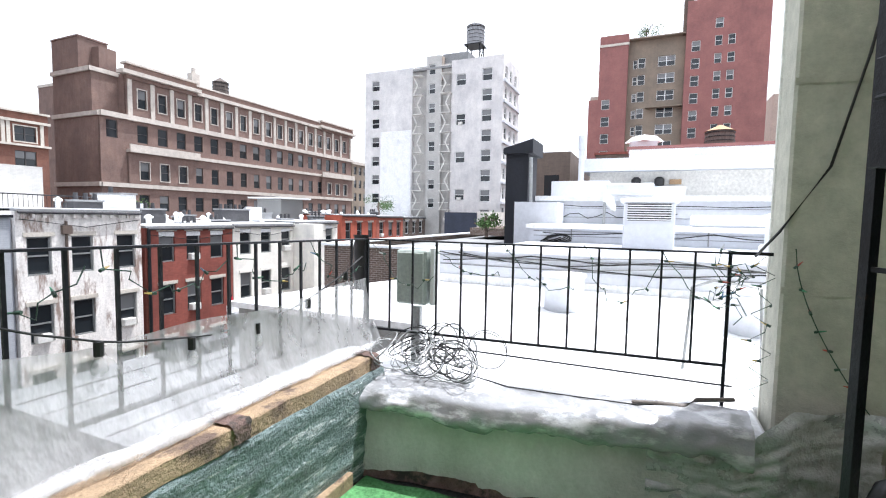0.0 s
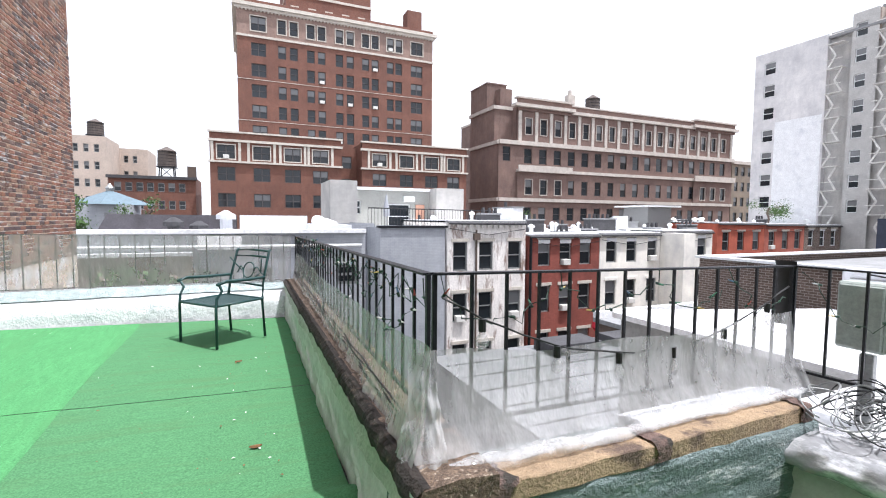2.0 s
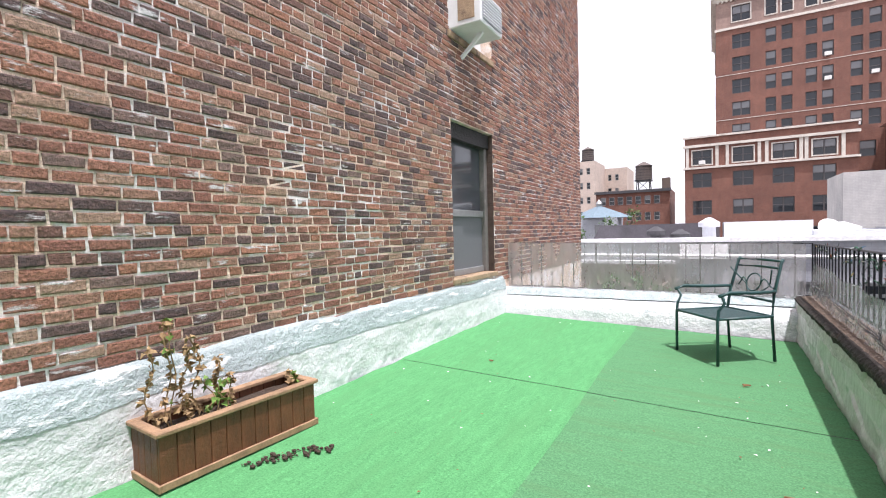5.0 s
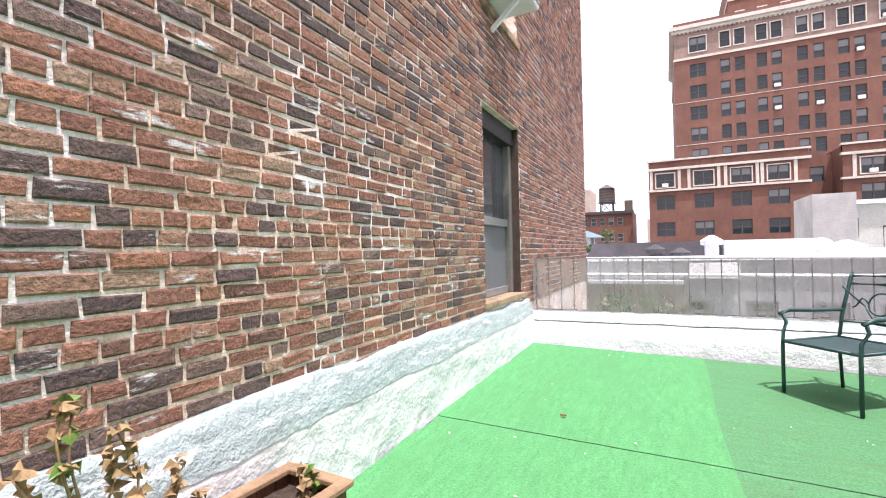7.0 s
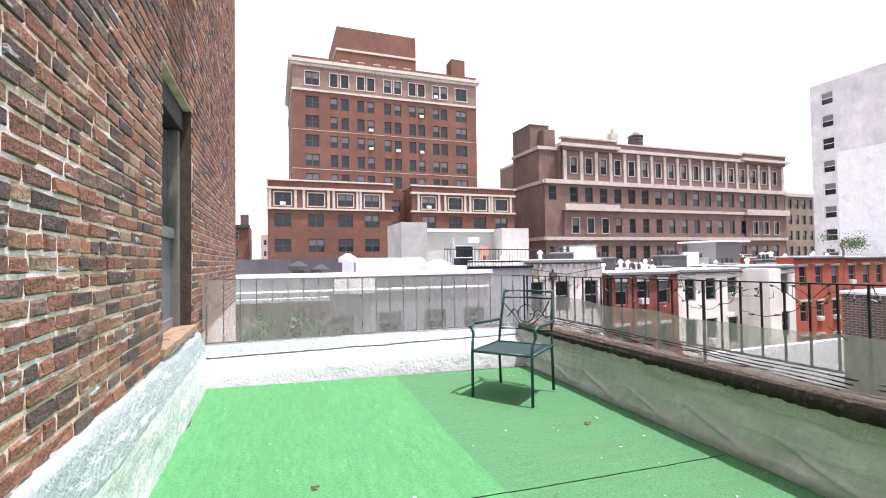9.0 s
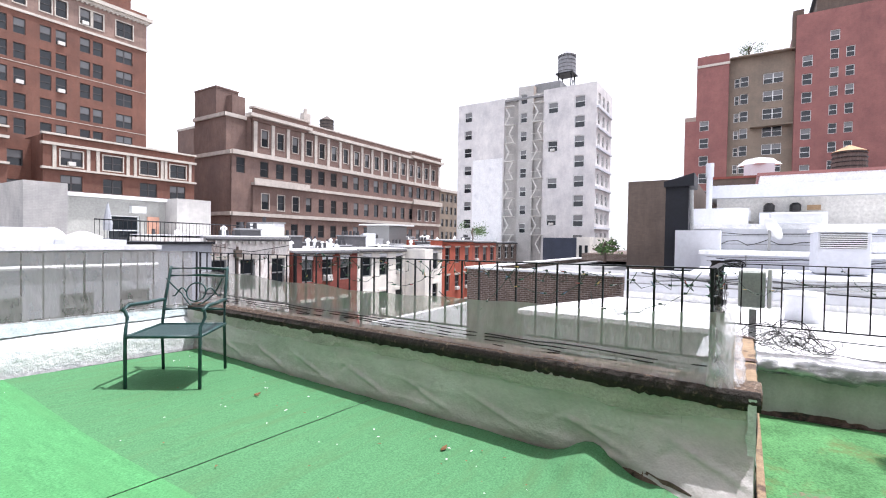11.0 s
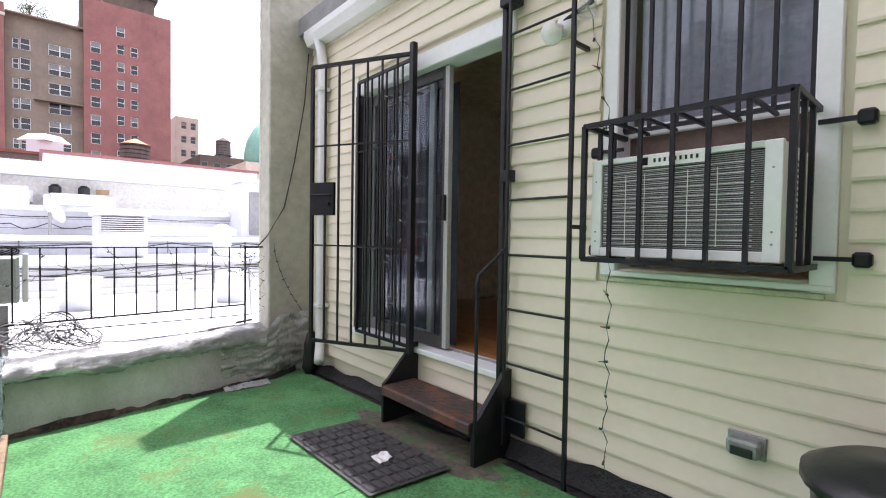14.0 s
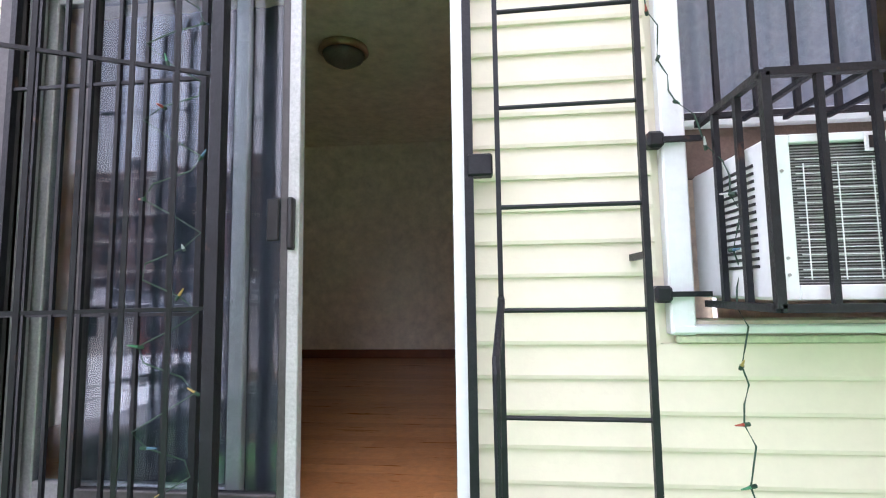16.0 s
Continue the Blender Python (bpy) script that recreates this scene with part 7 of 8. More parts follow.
for (c, dy) in ((31.3, 1), (27.0, -1)):
    esc = thing("fire_escape", "pale zigzag iron fire stairs on the apartment house", "fire escape", "fire escapes")
    for k in range(8):
        z = 20.6 - 2.64 * k
        part("landing", bm_box(61.9, 62.9, c - 0.75, c + 0.75, z - 0.08, z), M_ESCAPE, esc)
        a, b = ((c - 0.7, c + 0.7) if k % 2 else (c + 0.7, c - 0.7))
        part("flight", bm_rod((62.2, a, z), (62.2, (a + b) / 2, z - 1.32), 0.075, square=True), M_ESCAPE, esc)
        part("flight", bm_rod((62.2, (a + b) / 2, z - 1.32), (62.2, a, z - 2.64), 0.075, square=True), M_ESCAPE, esc)
        part("guard_rail", bm_rod((61.9, c - 0.75, z + 0.9), (61.9, c + 0.75, z + 0.9), 0.04), M_ESCAPE, esc)
part("bulkhead", bm_box(64, 68, 24.5, 28.3, 21.9, 23.7), M_GREYROOF, white, "dark roof bulkhead")
water_tank("pale haze toned wooden roof water tank on the white house", 67, 24.6, 22.0, 1.25, 2.6, 3.4, M_TANKGREY, M_TANKGREY)

# rose red tower
tower = thing("apartment_building", "rose red and tan brick apartment tower", "building")
facade(tower, "W", 80, 100, -13.0, -2.8, GROUND, 32.4, M_TOWERRED, [(-4.1, 25.3 - 2.45 * k, 1.1, 1.5) for k in range(8)] + [(y, 25.8 - 2.45 * k, 0.9, 1.4) for y in (-6.9, -8.5) for k in range(8)] + [(-6.9, 28.2, 1.0, 1.4)], M_WHITEMETAL, rnd=R_)
facade(tower, "W", 81, 100, -3.0, 4.9, GROUND, 28.4, M_TOWERTAN, [(y, 24.0 - 2.5 * k, w, 1.5) for y, w in ((-0.4, 2.3), (3.0, 1.0)) for k in range(8)] + [(3.9, 24.0 - 2.5 * k, 0.6, 1.3) for k in range(8)], M_WHITEMETAL, rnd=R_)
facade(tower, "W", 80, 100, 4.9, 9.0, GROUND, 29.0, M_TOWERRED, [(7.9, 18.0 - 2.6 * k, 1.2, 1.5) for k in range(6)], M_WHITEMETAL, rnd=R_)
block(tower, 80, 100, -13, -2.8, GROUND, 32.4, M_TOWERRED, skip="W")
block(tower, 81, 100, -3, 4.9, GROUND, 28.0, M_TOWERTAN, skip="W")
block(tower, 80, 100, 4.9, 9.0, GROUND, 29.0, M_TOWERRED, skip="W")
block(tower, 80.1, 100, 8.9, 10.4, GROUND, 19.6, M_TOWERRED)
part("penthouse", bm_box(83, 92, -11.4, -5.2, 32.2, 35.6), M_BROWNWALL, tower, "dark roof penthouse")
part("penthouse_roof", bm_box(82.5, 92.5, -11.8, -4.8, 35.6, 36.0), M_DARKROOF, tower)
part("shaft", bm_box(80.2, 82, -3.6, -2.4, 28, 33.2), M_BROWNWALL, tower)
part("stone_cap", bm_box(79.9, 80.2, 4.8, 9.1, 27.4, 27.75), M_LIMESTONE, tower)
for k, z in enumerate((18.0, 28.2)):
    part("balcony", bm_box(79.9, 81, -2.7, 2.2 if k == 0 else 4.8, z - 0.15, z), M_TOWERTAN, tower)
for (y0_, y1_, x_, z_, m_, nm) in ((9.3, 12.3, 98, 24.5, M_TANKPALE, "pale striped distant apartment block"), (-21.5, -17.6, 100, 23.0, M_TANKPALE, "pale pink distant apartment tower"), (-24, -14.5, 70, 11.8, M_BROWNWALL, "brown distant low apartment block")):
    d = thing("apartment_building", nm, "building")
    facade(d, "W", x_, x_ + 12, y0_, y1_, GROUND, z_, m_, [(y0_ + 0.9 + 1.6 * i, z_ - 2.2 - 2.6 * j, 0.9, 1.3) for i in range(int((y1_ - y0_ - 1) / 1.6) + 1) for j in range(8)], M_GREYALU, rnd=R_)
    block(d, x_, x_ + 12, y0_, y1_, GROUND, z_, m_, skip="W")


def dish(label, x, y, z, r=0.35):
    t = thing("satellite_dish", label, "satellite dish", "satellite dishes")
    a = part("dish", bm_lathe([(0.02, 0), (r * .5, r * .08), (r, r * 0.3), (r * 0.98, r * .33), (r * .5, r * .12)], 16), M_WHITEMETAL, t, "", True)
    a.matrix_basis = Matrix.Translation((x, y, z + 0.5)) @ Matrix.Rotation(radians(60), 4, 'X') @ Matrix.Rotation(0.4, 4, 'Y')
    part("mast", bm_rod((x, y, z), (x, y, z + 0.5), 0.03), M_GREYALU, t)


def roof_vent(label, x, y, z, r=0.14, h=0.6, m_=M_WHITEMETAL):
    t = thing("roof_vent", label, "vent", "roof vents")
    part("pipe", bm_lathe([(r, 0), (r, h)], 12, (x, y, z)), m_, t)
    part("cap", bm_lathe([(r * 1.6, h), (r * 1.6, h + .12), (r * .3, h + .25)], 12, (x, y, z)), m_, t)


def chimney(label, x, y, z, w, d, h, m_):
    t = thing("chimney", label, "chimney", "chimneys")
    part("shaft", bm_box(x, x + w, y, y + d, z, z + h), m_, t)
    part("cap", bm_box(x - .06, x + w + .06, y - .06, y + d + .06, z + h, z + h + 0.1), M_GREYROOF, t)
    for k in range(max(1, int(w / 0.45))):
        part("pot", bm_lathe([(0.12, 0), (0.1, 0.35)], 10, (x + 0.25 + 0.45 * k, y + d / 2, z + h + .1)), M_DARKROOF, t)


# terraced houses across the yards
def terrace_house(label, x0, x1, y0, z1, mat, cols, rows, frame_mat=M_GREYALU, w=0.95, h=1.75, cornice=M_GREYROOF, cap=0.12):
    t = thing("terraced_house", label, "house", "terraced houses")
    facade(t, "S", x0, x1, y0, y0 + 12, GROUND, z1, mat, [(c, r, w, h) for c in cols for r in rows], frame_mat, rnd=R_, ac_rate=0.25, depth=0.2)
    block(t, x0, x1, y0, y0 + 12, GROUND, z1, mat, M_WHITE_ROOF, skip="S")
    part("parapet_cap", bm_box(x0, x1, y0 - cap, y0 + 0.35, z1, z1 + 0.10), cornice, t)
    part("roof_edge", bm_box(x0 + 0.02, x1 - 0.02, y0 + 0.02, y0 + 11.9, z1 + 0.10, z1 + 0.16), M_WHITE_ROOF, t, "bright white roof edge")
    part("gutter", bm_rod((x0 + 0.05, y0 - cap - 0.06, z1 - 0.05), (x1 - 0.05, y0 - cap - 0.06, z1 - 0.08), 0.06), M_DARKROOF, t)
    part("cable", bm_path([(x0 + 0.1, y0 - 0.1, z1 - 0.35), ((x0 + x1) / 2, y0 - 0.12, z1 - 0.75), (x1 - 0.1, y0 - 0.1, z1 - 0.4)], 0.02, 5), M_WIRE, t)
    for c in cols:
        for r in rows:
            part("lintel", bm_box(c - w / 2 - .12, c + w / 2 + .12, y0 - 0.05, y0 + .02, r + h + .005, r + h + 0.2), mat if mat is M_CREAM else M_LIMESTONE, t)
    return t


h1 = terrace_house("peeling cream painted brick rear of a terraced house", 14.1, 19.55, 26, 1.15, M_PEELING, (14.95, 16.7, 18.75), (-1.75, -4.85, -7.95))
for k in range(13):
    part("bracket", bm_box(14.25 + k * 0.41, 14.4 + k * 0.41, 25.85, 26, 0.85, 1.12), M_PEELING, h1)
part("downpipe", bm_rod((16.0, 25.93, 0.7), (16.0, 25.93, -9), 0.06), M_BROWNWALL, h1)
part("hopper", bm_box(15.8, 16.2, 25.8, 26, 0.1, 0.5), M_BROWNWALL, h1)
h2 = terrace_house("red painted brick rear of a terraced house", 19.75, 25.55, 26, 0.3, M_REDPAINT, (21.0, 22.7, 24.35), (-1.65, -4.7, -7.8))
part("downpipe", bm_rod((19.9, 25.9, 0.2), (19.9, 25.9, -9), 0.09), M_IRON, h2)
terrace_house("cream painted brick rear of a terraced house", 25.6, 31.25, 26, 0.35, M_CREAM, (26.65, 28.5, 30.5), (-1.6, -4.6, -7.6))
terrace_house("cream painted house rear with a deep rear wing", 31.3, 36.85, 26, 0.5, M_CREAM, (34.0, 35.7), (-1.45, -4.5, -7.5))
part("wing", bm_box(31.3, 32.4, 24.0, 26.0, GROUND, 0.45), M_CREAM, bpy.data.objects["terraced_house.003"])
terrace_house("orange red painted terraced house rear", 42.9, 49.6, 30, 1.1, far_brick("orange red paint", (0.42, 0.10, 0.06), (0.45, 0.12, 0.07), (0.4, 0.1, 0.07)), (44.1, 46.2, 48.4), (-1.4, -4.5, -7.5))
terrace_house("brick red terraced house rear beside the orange one", 49.65, 56.0, 30, 1.0, far_brick("faded orange red paint", (0.38, 0.115, 0.08), (0.41, 0.13, 0.09), (0.36, 0.12, 0.09)), (50.8, 52.9, 54.9), (-1.4, -4.5, -7.5))
terrace_house("grey brown terraced house rear with bay fronts", 56.05, 62.5, 30, 0.9, M_BROWNBRICK, (57.2, 59.2, 61.2), (-1.2, -4.2, -7.5), M_WHITEMETAL)
random.seed(44)
for k in range(64):
    x = random.uniform(14.5, 62)
    if 35.5 < x < 43:
        x -= 9
    y = random.uniform(27, 36) if x < 37 else random.uniform(31, 40)
    z = (0.75 if x < 19.6 else 0.0 if x < 31 else 0.2 if x < 37 else 0.6)
    c = random.random()
    if c < 0.4:
        roof_vent("white roof vent pipe on a terraced roof", x, y, z, random.uniform(.1, .2), random.uniform(.4, 1.0))
    elif c < 0.6:
        dish("white satellite dish on a terraced roof", x, y, z, random.uniform(.3, .5))
    elif c < 0.94:
        chimney("low dark chimney on a terraced roof", x, y, z, random.uniform(.8, 1.8), 0.6, random.uniform(.4, 1.0), random.choice((M_DARKROOF, M_DARKROOF, M_GREYROOF)))
    else:
        t = thing("roof_bulkhead", "white painted sloping roof stair hatch", "bulkhead", "roof bulkheads")
        bm = bm_box(x, x + 1.6, y, y + 2.2, z, z + 1.7)
        for v in bm.verts:
            if v.co.z > z + 1 and v.co.y > y + 1:
                v.co.z -= 1.1
        part("hatch", bm, M_WHITE_WALL, t)
chimney("tall white painted chimney wall between roofs", 19.3, 27.2, 0.2, 0.8, 2.6, 1.9, M_WHITE_ROOF)
chimney("dark double chimney stack on the red house", 20.9, 29, 0.1, 2.2, 0.7, 1.2, M_DARKROOF)
chimney("dark wide chimney stack on the cream house", 28.2, 30, 0.1, 2.6, 0.8, 1.3, M_DARKROOF)
hut = thing("roof_hut", "white glazed roof hut with flat canopy", "hut")
part("body", bm_box(37.5, 40.5, 33, 36, 0.6, 2.6), M_GREYALU, hut)
part("canopy", bm_box(36.8, 41.2, 32.5, 36.5, 2.6, 2.75), M_WHITEMETAL, hut)

# house with the grey wing and roof terrace
greyh = thing("terraced_house", "blue grey painted house with a pale roof cabin", "house", "terraced houses")
facade(greyh, "S", 8.9, 12.2, 22, 30, GROUND, 0.92, M_GREYBRICK, [(10.9, -6.5, 0.9, 1.2)], M_GREYALU, rnd=R_)
block(greyh, 8.9, 12.2, 22, 30, GROUND, 0.92, M_GREYBRICK, skip="S")
block(greyh, 7.4, 9.3, 24.5, 32, GROUND, 1.1, M_GREYBRICK)
block(greyh, 7.2, 14.05, 26.2, 42, GROUND, 0.9, M_GREYBRICK, M_WHITE_ROOF)
part("parapet_cap", bm_box(8.8, 12.3, 21.9, 22.3, 0.92, 1.02), M_IRON, greyh)
facade(greyh, "S", 9.8, 16.1, 34, 40, 0.5, 3.4, surf("off white roof cabin", (0.38, 0.385, 0.36), 0.1, 1, 0.8, 0.1, 8), [(10.5, 1.65, 0.75, 1.0), (13.75, 0.62, 1.7, 1.8)], M_WHITEMETAL, rnd=R_)
block(greyh, 9.8, 16.1, 34, 40, 0.5, 3.6, M_WHITE_WALL, M_WHITE_ROOF, skip="S")
part("cabin_roof", bm_box(9.6, 16.3, 33.7, 40, 3.4, 3.6), M_WHITE_ROOF, greyh)
part("flue_wall", bm_box(8.1, 9.8, 30.5, 34.2, 0.5, 3.75), M_STAIRWELL, greyh)
part("flue_wall", bm_box(16.1, 18.3, 32.5, 34.5, 0.5, 3.6), M_STAIRWELL, greyh)
part("roof_slab", bm_box(14.05, 19.5, 30, 40, 0.2, 0.7), M_WHITE_ROOF, greyh)
part("cabin_door", bm_box(15.0, 15.7, 33.9, 33.98, 0.7, 2.4), surf("faded orange door", (0.5, 0.28, 0.2), 0.1, 4, 0.7, 0.1, 20), greyh, "faded orange door")
part("cabin_ac", bm_box(14.0, 14.8, 33.6, 34, 2.6, 3.0), M_WHITEMETAL, greyh)
par = thing("garden_umbrella", "closed grey blue umbrella on the roof terrace", "umbrella")
part("canopy", bm_lathe([(0.22, 0.9), (0.25, 1.3), (0.05, 2.4)], 10, (12.4, 32.8, 0.6)), M_GREYBRICK, par)
part("pole", bm_rod((12.4, 32.8, 0.6), (12.4, 32.8, 3.1), 0.04), M_GREYALU, par)
tr = thing("railing", "dark thin railing round the roof terrace", "railing", "roof terrace railings")
part("top_rail", bm_rod((9.5, 26.6, 1.95), (18.5, 28.0, 1.9), 0.03), M_IRON, tr)
for k in range(46):
    f = k / 45
    part("bar", bm_rod((9.5 + 9 * f, 26.6 + 1.4 * f, 0.7), (9.5 + 9 * f, 26.6 + 1.4 * f, 1.93), 0.012, 4), M_IRON, tr)

# yards, sheds and low roofs below
shed = thing("brick_building", "low dark brown brick building with white coping", "building")
block(shed, 17.0, 40, 5.85, 11.8, GROUND, 0.12, M_BROWNBRICK, M_GREYROOF)
part("coping", bm_box(16.9, 17.3, 5.8, 11.9, 0.12, 0.2), M_WHITE_ROOF, shed)
part("coping", bm_box(17.3, 40, 11.6, 11.9, 0.12, 0.2), M_WHITE_ROOF, shed)
part("set_back", bm_box(30, 40, 6.5, 11.0, 0.1, 0.55), M_BROWNBRICK, shed)
low = thing("rear_extension", "low yard extension with a grey patched roof", "building")
block(low, 8.6, 17.6, 8.2, 14.6, GROUND, -3.2, M_GREYROOF, M_GREYROOF)
part("roof_sheet", bm_box(8.5, 17.7, 8.1, 14.7, -3.3, -3.1), surf("grey patched roof felt", (0.17, 0.175, 0.18), 0.3, 0.7, 0.8, 0.3, 6, stain=(0.3, 0.3, 0.3), stain_scale=0.6), low, "grey patched roof felt")
for k in range(5):
    part("roof_seam", bm_box(8.6, 17.6, 9.2 + 1.1 * k, 9.26 + 1.1 * k, -3.1, -3.08), M_DARKROOF, low)
part("skylight", bm_box(12.2, 14.2, 13.2, 14.3, -3.1, -2.75), M_DARKROOF, low, "dark skylight curb")
part("skylight", bm_box(15.0, 16.4, 13.4, 14.3, -3.1, -2.8), M_DARKROOF, low, "dark skylight curb")
low2 = thing("rear_extension", "grey roofed yard extension with a white parapet", "building")
block(low2, 17.8, 27.0, 11.95, 17.5, GROUND, -3.2, M_BROWNWALL, M_DARKROOF)
part("roof_sheet", bm_box(17.7, 27.1, 11.95, 17.6, -3.3, -3.1), M_GREYROOF, low2)
part("parapet", bm_box(17.7, 27.1, 17.3, 17.6, -3.1, -2.8), M_WHITE_ROOF, low2)
low3 = thing("rear_extension", "flat grey roofed yard extension", "building")
block(low3, 6.0, 14.0, 14.5, 21.8, GROUND, -11.0, M_GREYROOF, M_GREYROOF)
umb = thing("patio_umbrella", "closed red patio umbrella in the yard", "umbrella")
part("canopy", bm_lathe([(0.1, 0), (0.28, 0.25), (0.16, 1.2), (0.03, 1.9)], 12, (24.2, 24.6, -5.9)), M_REDCLOTH, umb)
part("pole", bm_rod((24.2, 24.6, -8.0), (24.2, 24.6, -3.9), 0.03), M_IRON, umb)
deck = thing("yard_deck", "timber yard deck behind the houses", "deck")
part("platform", bm_box(20, 31, 22.5, 25.9, -8.3, -8.0), M_BROWNWALL, deck)
part("fence", bm_box(20, 31, 22.4, 22.5, -8.3, -6.3), M_BROWNBRICK, deck)
navy = thing("rear_extension", "slate blue walled extension with a cream side", "building")
block(navy, 45.0, 55, 15.95, 19.3, GROUND, 1.6, M_NAVYBOX, M_WHITE_ROOF)
block(navy, 45.05, 55, 14.7, 15.95, GROUND, 1.7, M_CREAM, M_WHITE_ROOF)
for y in (15.0, 15.55):
    part("slit_window", bm_box(45.0, 45.06, y - .14, y + .14, -1.6, 0.9), M_GLASS, navy)


def tree(label, x, y, z, h, r, n, seed):
    t = thing("tree", label, "tree", "yard trees")
    rnd = random.Random(seed)
    part("trunk", bm_path([(x, y, z), (x + .1, y, z + h * .3), (x - .1, y + .1, z + h * .6), (x, y, z + h * .9)], 0.1, 7), M_BROWNWALL, t)
    for k in range(5):
        a = rnd.random() * 6.3
        part("limb", bm_path([(x, y, z + h * (.4 + .1 * k)), (x + r * .5 * math.cos(a), y + r * .5 * math.sin(a), z + h * (.55 + .1 * k)), (x + r * .8 * math.cos(a), y + r * .8 * math.sin(a), z + h * (.65 + .08 * k))], 0.04, 5), M_BROWNWALL, t)
    vs, fs = [], []
    clumps = [(x + rnd.gauss(0, r * .5), y + rnd.gauss(0, r * .5), z + h * (0.72 + rnd.gauss(0, .14)), rnd.uniform(.25, .5) * r) for _ in range(9)]
    for k in range(n):
        c = rnd.choice(clumps)
        p = Vector((c[0] + rnd.gauss(0, c[3] * .5), c[1] + rnd.gauss(0, c[3] * .5), c[2] + rnd.gauss(0, c[3] * .45)))
        s = rnd.uniform(.05, .11)
        e = Euler((rnd.uniform(0, 3), rnd.uniform(0, 3), rnd.uniform(0, 6))).to_matrix()
        i = len(vs)
        vs += [tuple(p + e @ Vector(q)) for q in ((-s, 0, 0), (0, s * .5, 0), (s, 0, 0), (0, -s * .5, 0))]
        fs.append((i, i + 1, i + 2, i + 3))
    me = bpy.data.meshes.new("crown")
    me.from_pydata(vs, [], fs)
    me.materials.append(M_TREE)
    o = new("crown", me)
    o.parent = t


tree("small leafy roof garden shrub by the school wall", 23.5, 33, 0.0, 2.0, 1.2, 900, 1)
tree("leafy green bush beside the white house", 55, 33, 1.0, 2.0, 1.8, 1200, 2)
tree("leafy roof garden tree on the tower terrace", 84, 2.5, 28, 3.2, 1.6, 1200, 3)
tree("leafy roof garden bush on the tower terrace", 83, 7.5, 27.7, 2.2, 1.0, 700, 4)
tree("leafy yard tree beyond the brick wall", -4.6, 26, -3.2, 5.0, 1.4, 1900, 5)
tree("leafy yard tree beside the hipped roof house", -2.2, 33, -2.0, 4.2, 1.0, 1100, 9)
for k, (x, y) in enumerate(((-0.6, 12.4), (0.3, 12.9), (1.0, 12.6), (1.6, 12.9), (-1.4, 12.8))):
    tree("low green shrub behind the windbreak", x, y, -1.1, 1.25, 0.6, 420, 60 + k)
tree("low green shrub by the brown wall", 26.0, 8.6, 0.2, 1.1, 0.8, 600, 7)

# ---- white roofs to the east ----
nb = thing("neighbour_building", "white painted flat roofed building next door", "building")
part("roof_deck", bm_box(5.60, 9.5, 0.46, 2.66, 0.05, 0.33, 0.02), M_WHITE_ROOF, nb, "bright white coated roof")
part("roof_deck", bm_box(6.0, 9.5, -9.0, 0.46, 0.05, 0.327), M_WHITE_ROOF, nb, "bright white coated roof")
def prism(pts, z0, z1):
    bm = bmesh.new()
    lo = [bm.verts.new((x, y, z0)) for x, y in pts]
    hi = [bm.verts.new((x, y, z1)) for x, y in pts]
    bm.faces.new(lo[::-1])
    bm.faces.new(hi)
    for i in range(len(pts)):
        j = (i + 1) % len(pts)
        bm.faces.new((lo[i], lo[j], hi[j], hi[i]))
    return bm


part("roof_deck", prism([(6.88, 2.665), (9.5, 2.665), (9.5, 4.3), (9.06, 4.46), (7.2, 5.12), (6.88, 5.12)], 0.24, 0.30), M_WHITE_ROOF, nb, "bright white coated roof")
part("wall", bm_box(6.0, 9.5, -8.9, 2.62, GROUND, 0.05), M_GREYROOF, nb)
part("wall", prism([(6.95, 2.62), (9.5, 2.62), (9.5, 4.2), (9.0, 4.4), (7.2, 5.05), (6.95, 5.05)], GROUND, 0.24), surf("grey weathered render", (0.36, 0.37, 0.36), 0.15, 1.2, 0.8, 0.3, 12, stain=(0.25, 0.26, 0.25), stain_scale=1), nb)
part("parapet", bm_box(9.5, 9.8, -9.0, 4.2, GROUND, 0.80, 0.03), M_WHITE_WALL, nb)
part("membrane_lap", bm_box(9.47, 9.5, -9.0, 4.2, 0.3, 0.42, 0.01), M_WHITE_ROOF, nb)
for i, (x, y) in enumerate(((8.05, 1.75), (7.8, 0.15))):
    b = thing("roof_bucket", "white plastic drum standing on the white roof", "bucket", "roof drums")
    part("drum", bm_lathe([(0.19, 0), (0.2, 0.32), (0.21, 0.34)], 18, (x, y, 0.33)), M_WHITE_WALL, b, "", True)
    part("lid", bm_lathe([(0.22, 0.34), (0.22, 0.37), (0.05, 0.39)], 18, (x, y, 0.33)), M_WHITE_ROOF, b, "", True)
frm = thing("pipe_frame", "thin bent metal pipe frame on the white roof", "frame")
part("pipe", bm_path([(6.5, 0.75, 0.33), (6.5, 0.72, 0.85), (6.52, 0.6, 0.9), (6.55, 0.35, 0.86), (6.55, 0.32, 0.33)], 0.01, 6), M_GREYALU, frm)
wb = thing("neighbour_building", "stepped white painted roof structures farther off", "building")
part("mass", bm_box(15.0, 24.0, -12, 3.9, GROUND, 1.68), M_WHITE_WALL, wb)
part("coping", bm_box(14.9, 24.0, -12, 4.0, 1.68, 1.8), M_WHITE_ROOF, wb)
part("mass", bm_box(12.6, 15.0, -12, 3.2, GROUND, 1.05), M_WHITE_WALL, wb)
part("coping", bm_box(12.5, 15.0, -12, 3.25, 1.05, 1.13), M_WHITE_ROOF, wb)
part("step", bm_box(14.0, 15.0, 2.9, 3.9, 0.6, 1.62), M_WHITE_WALL, wb)
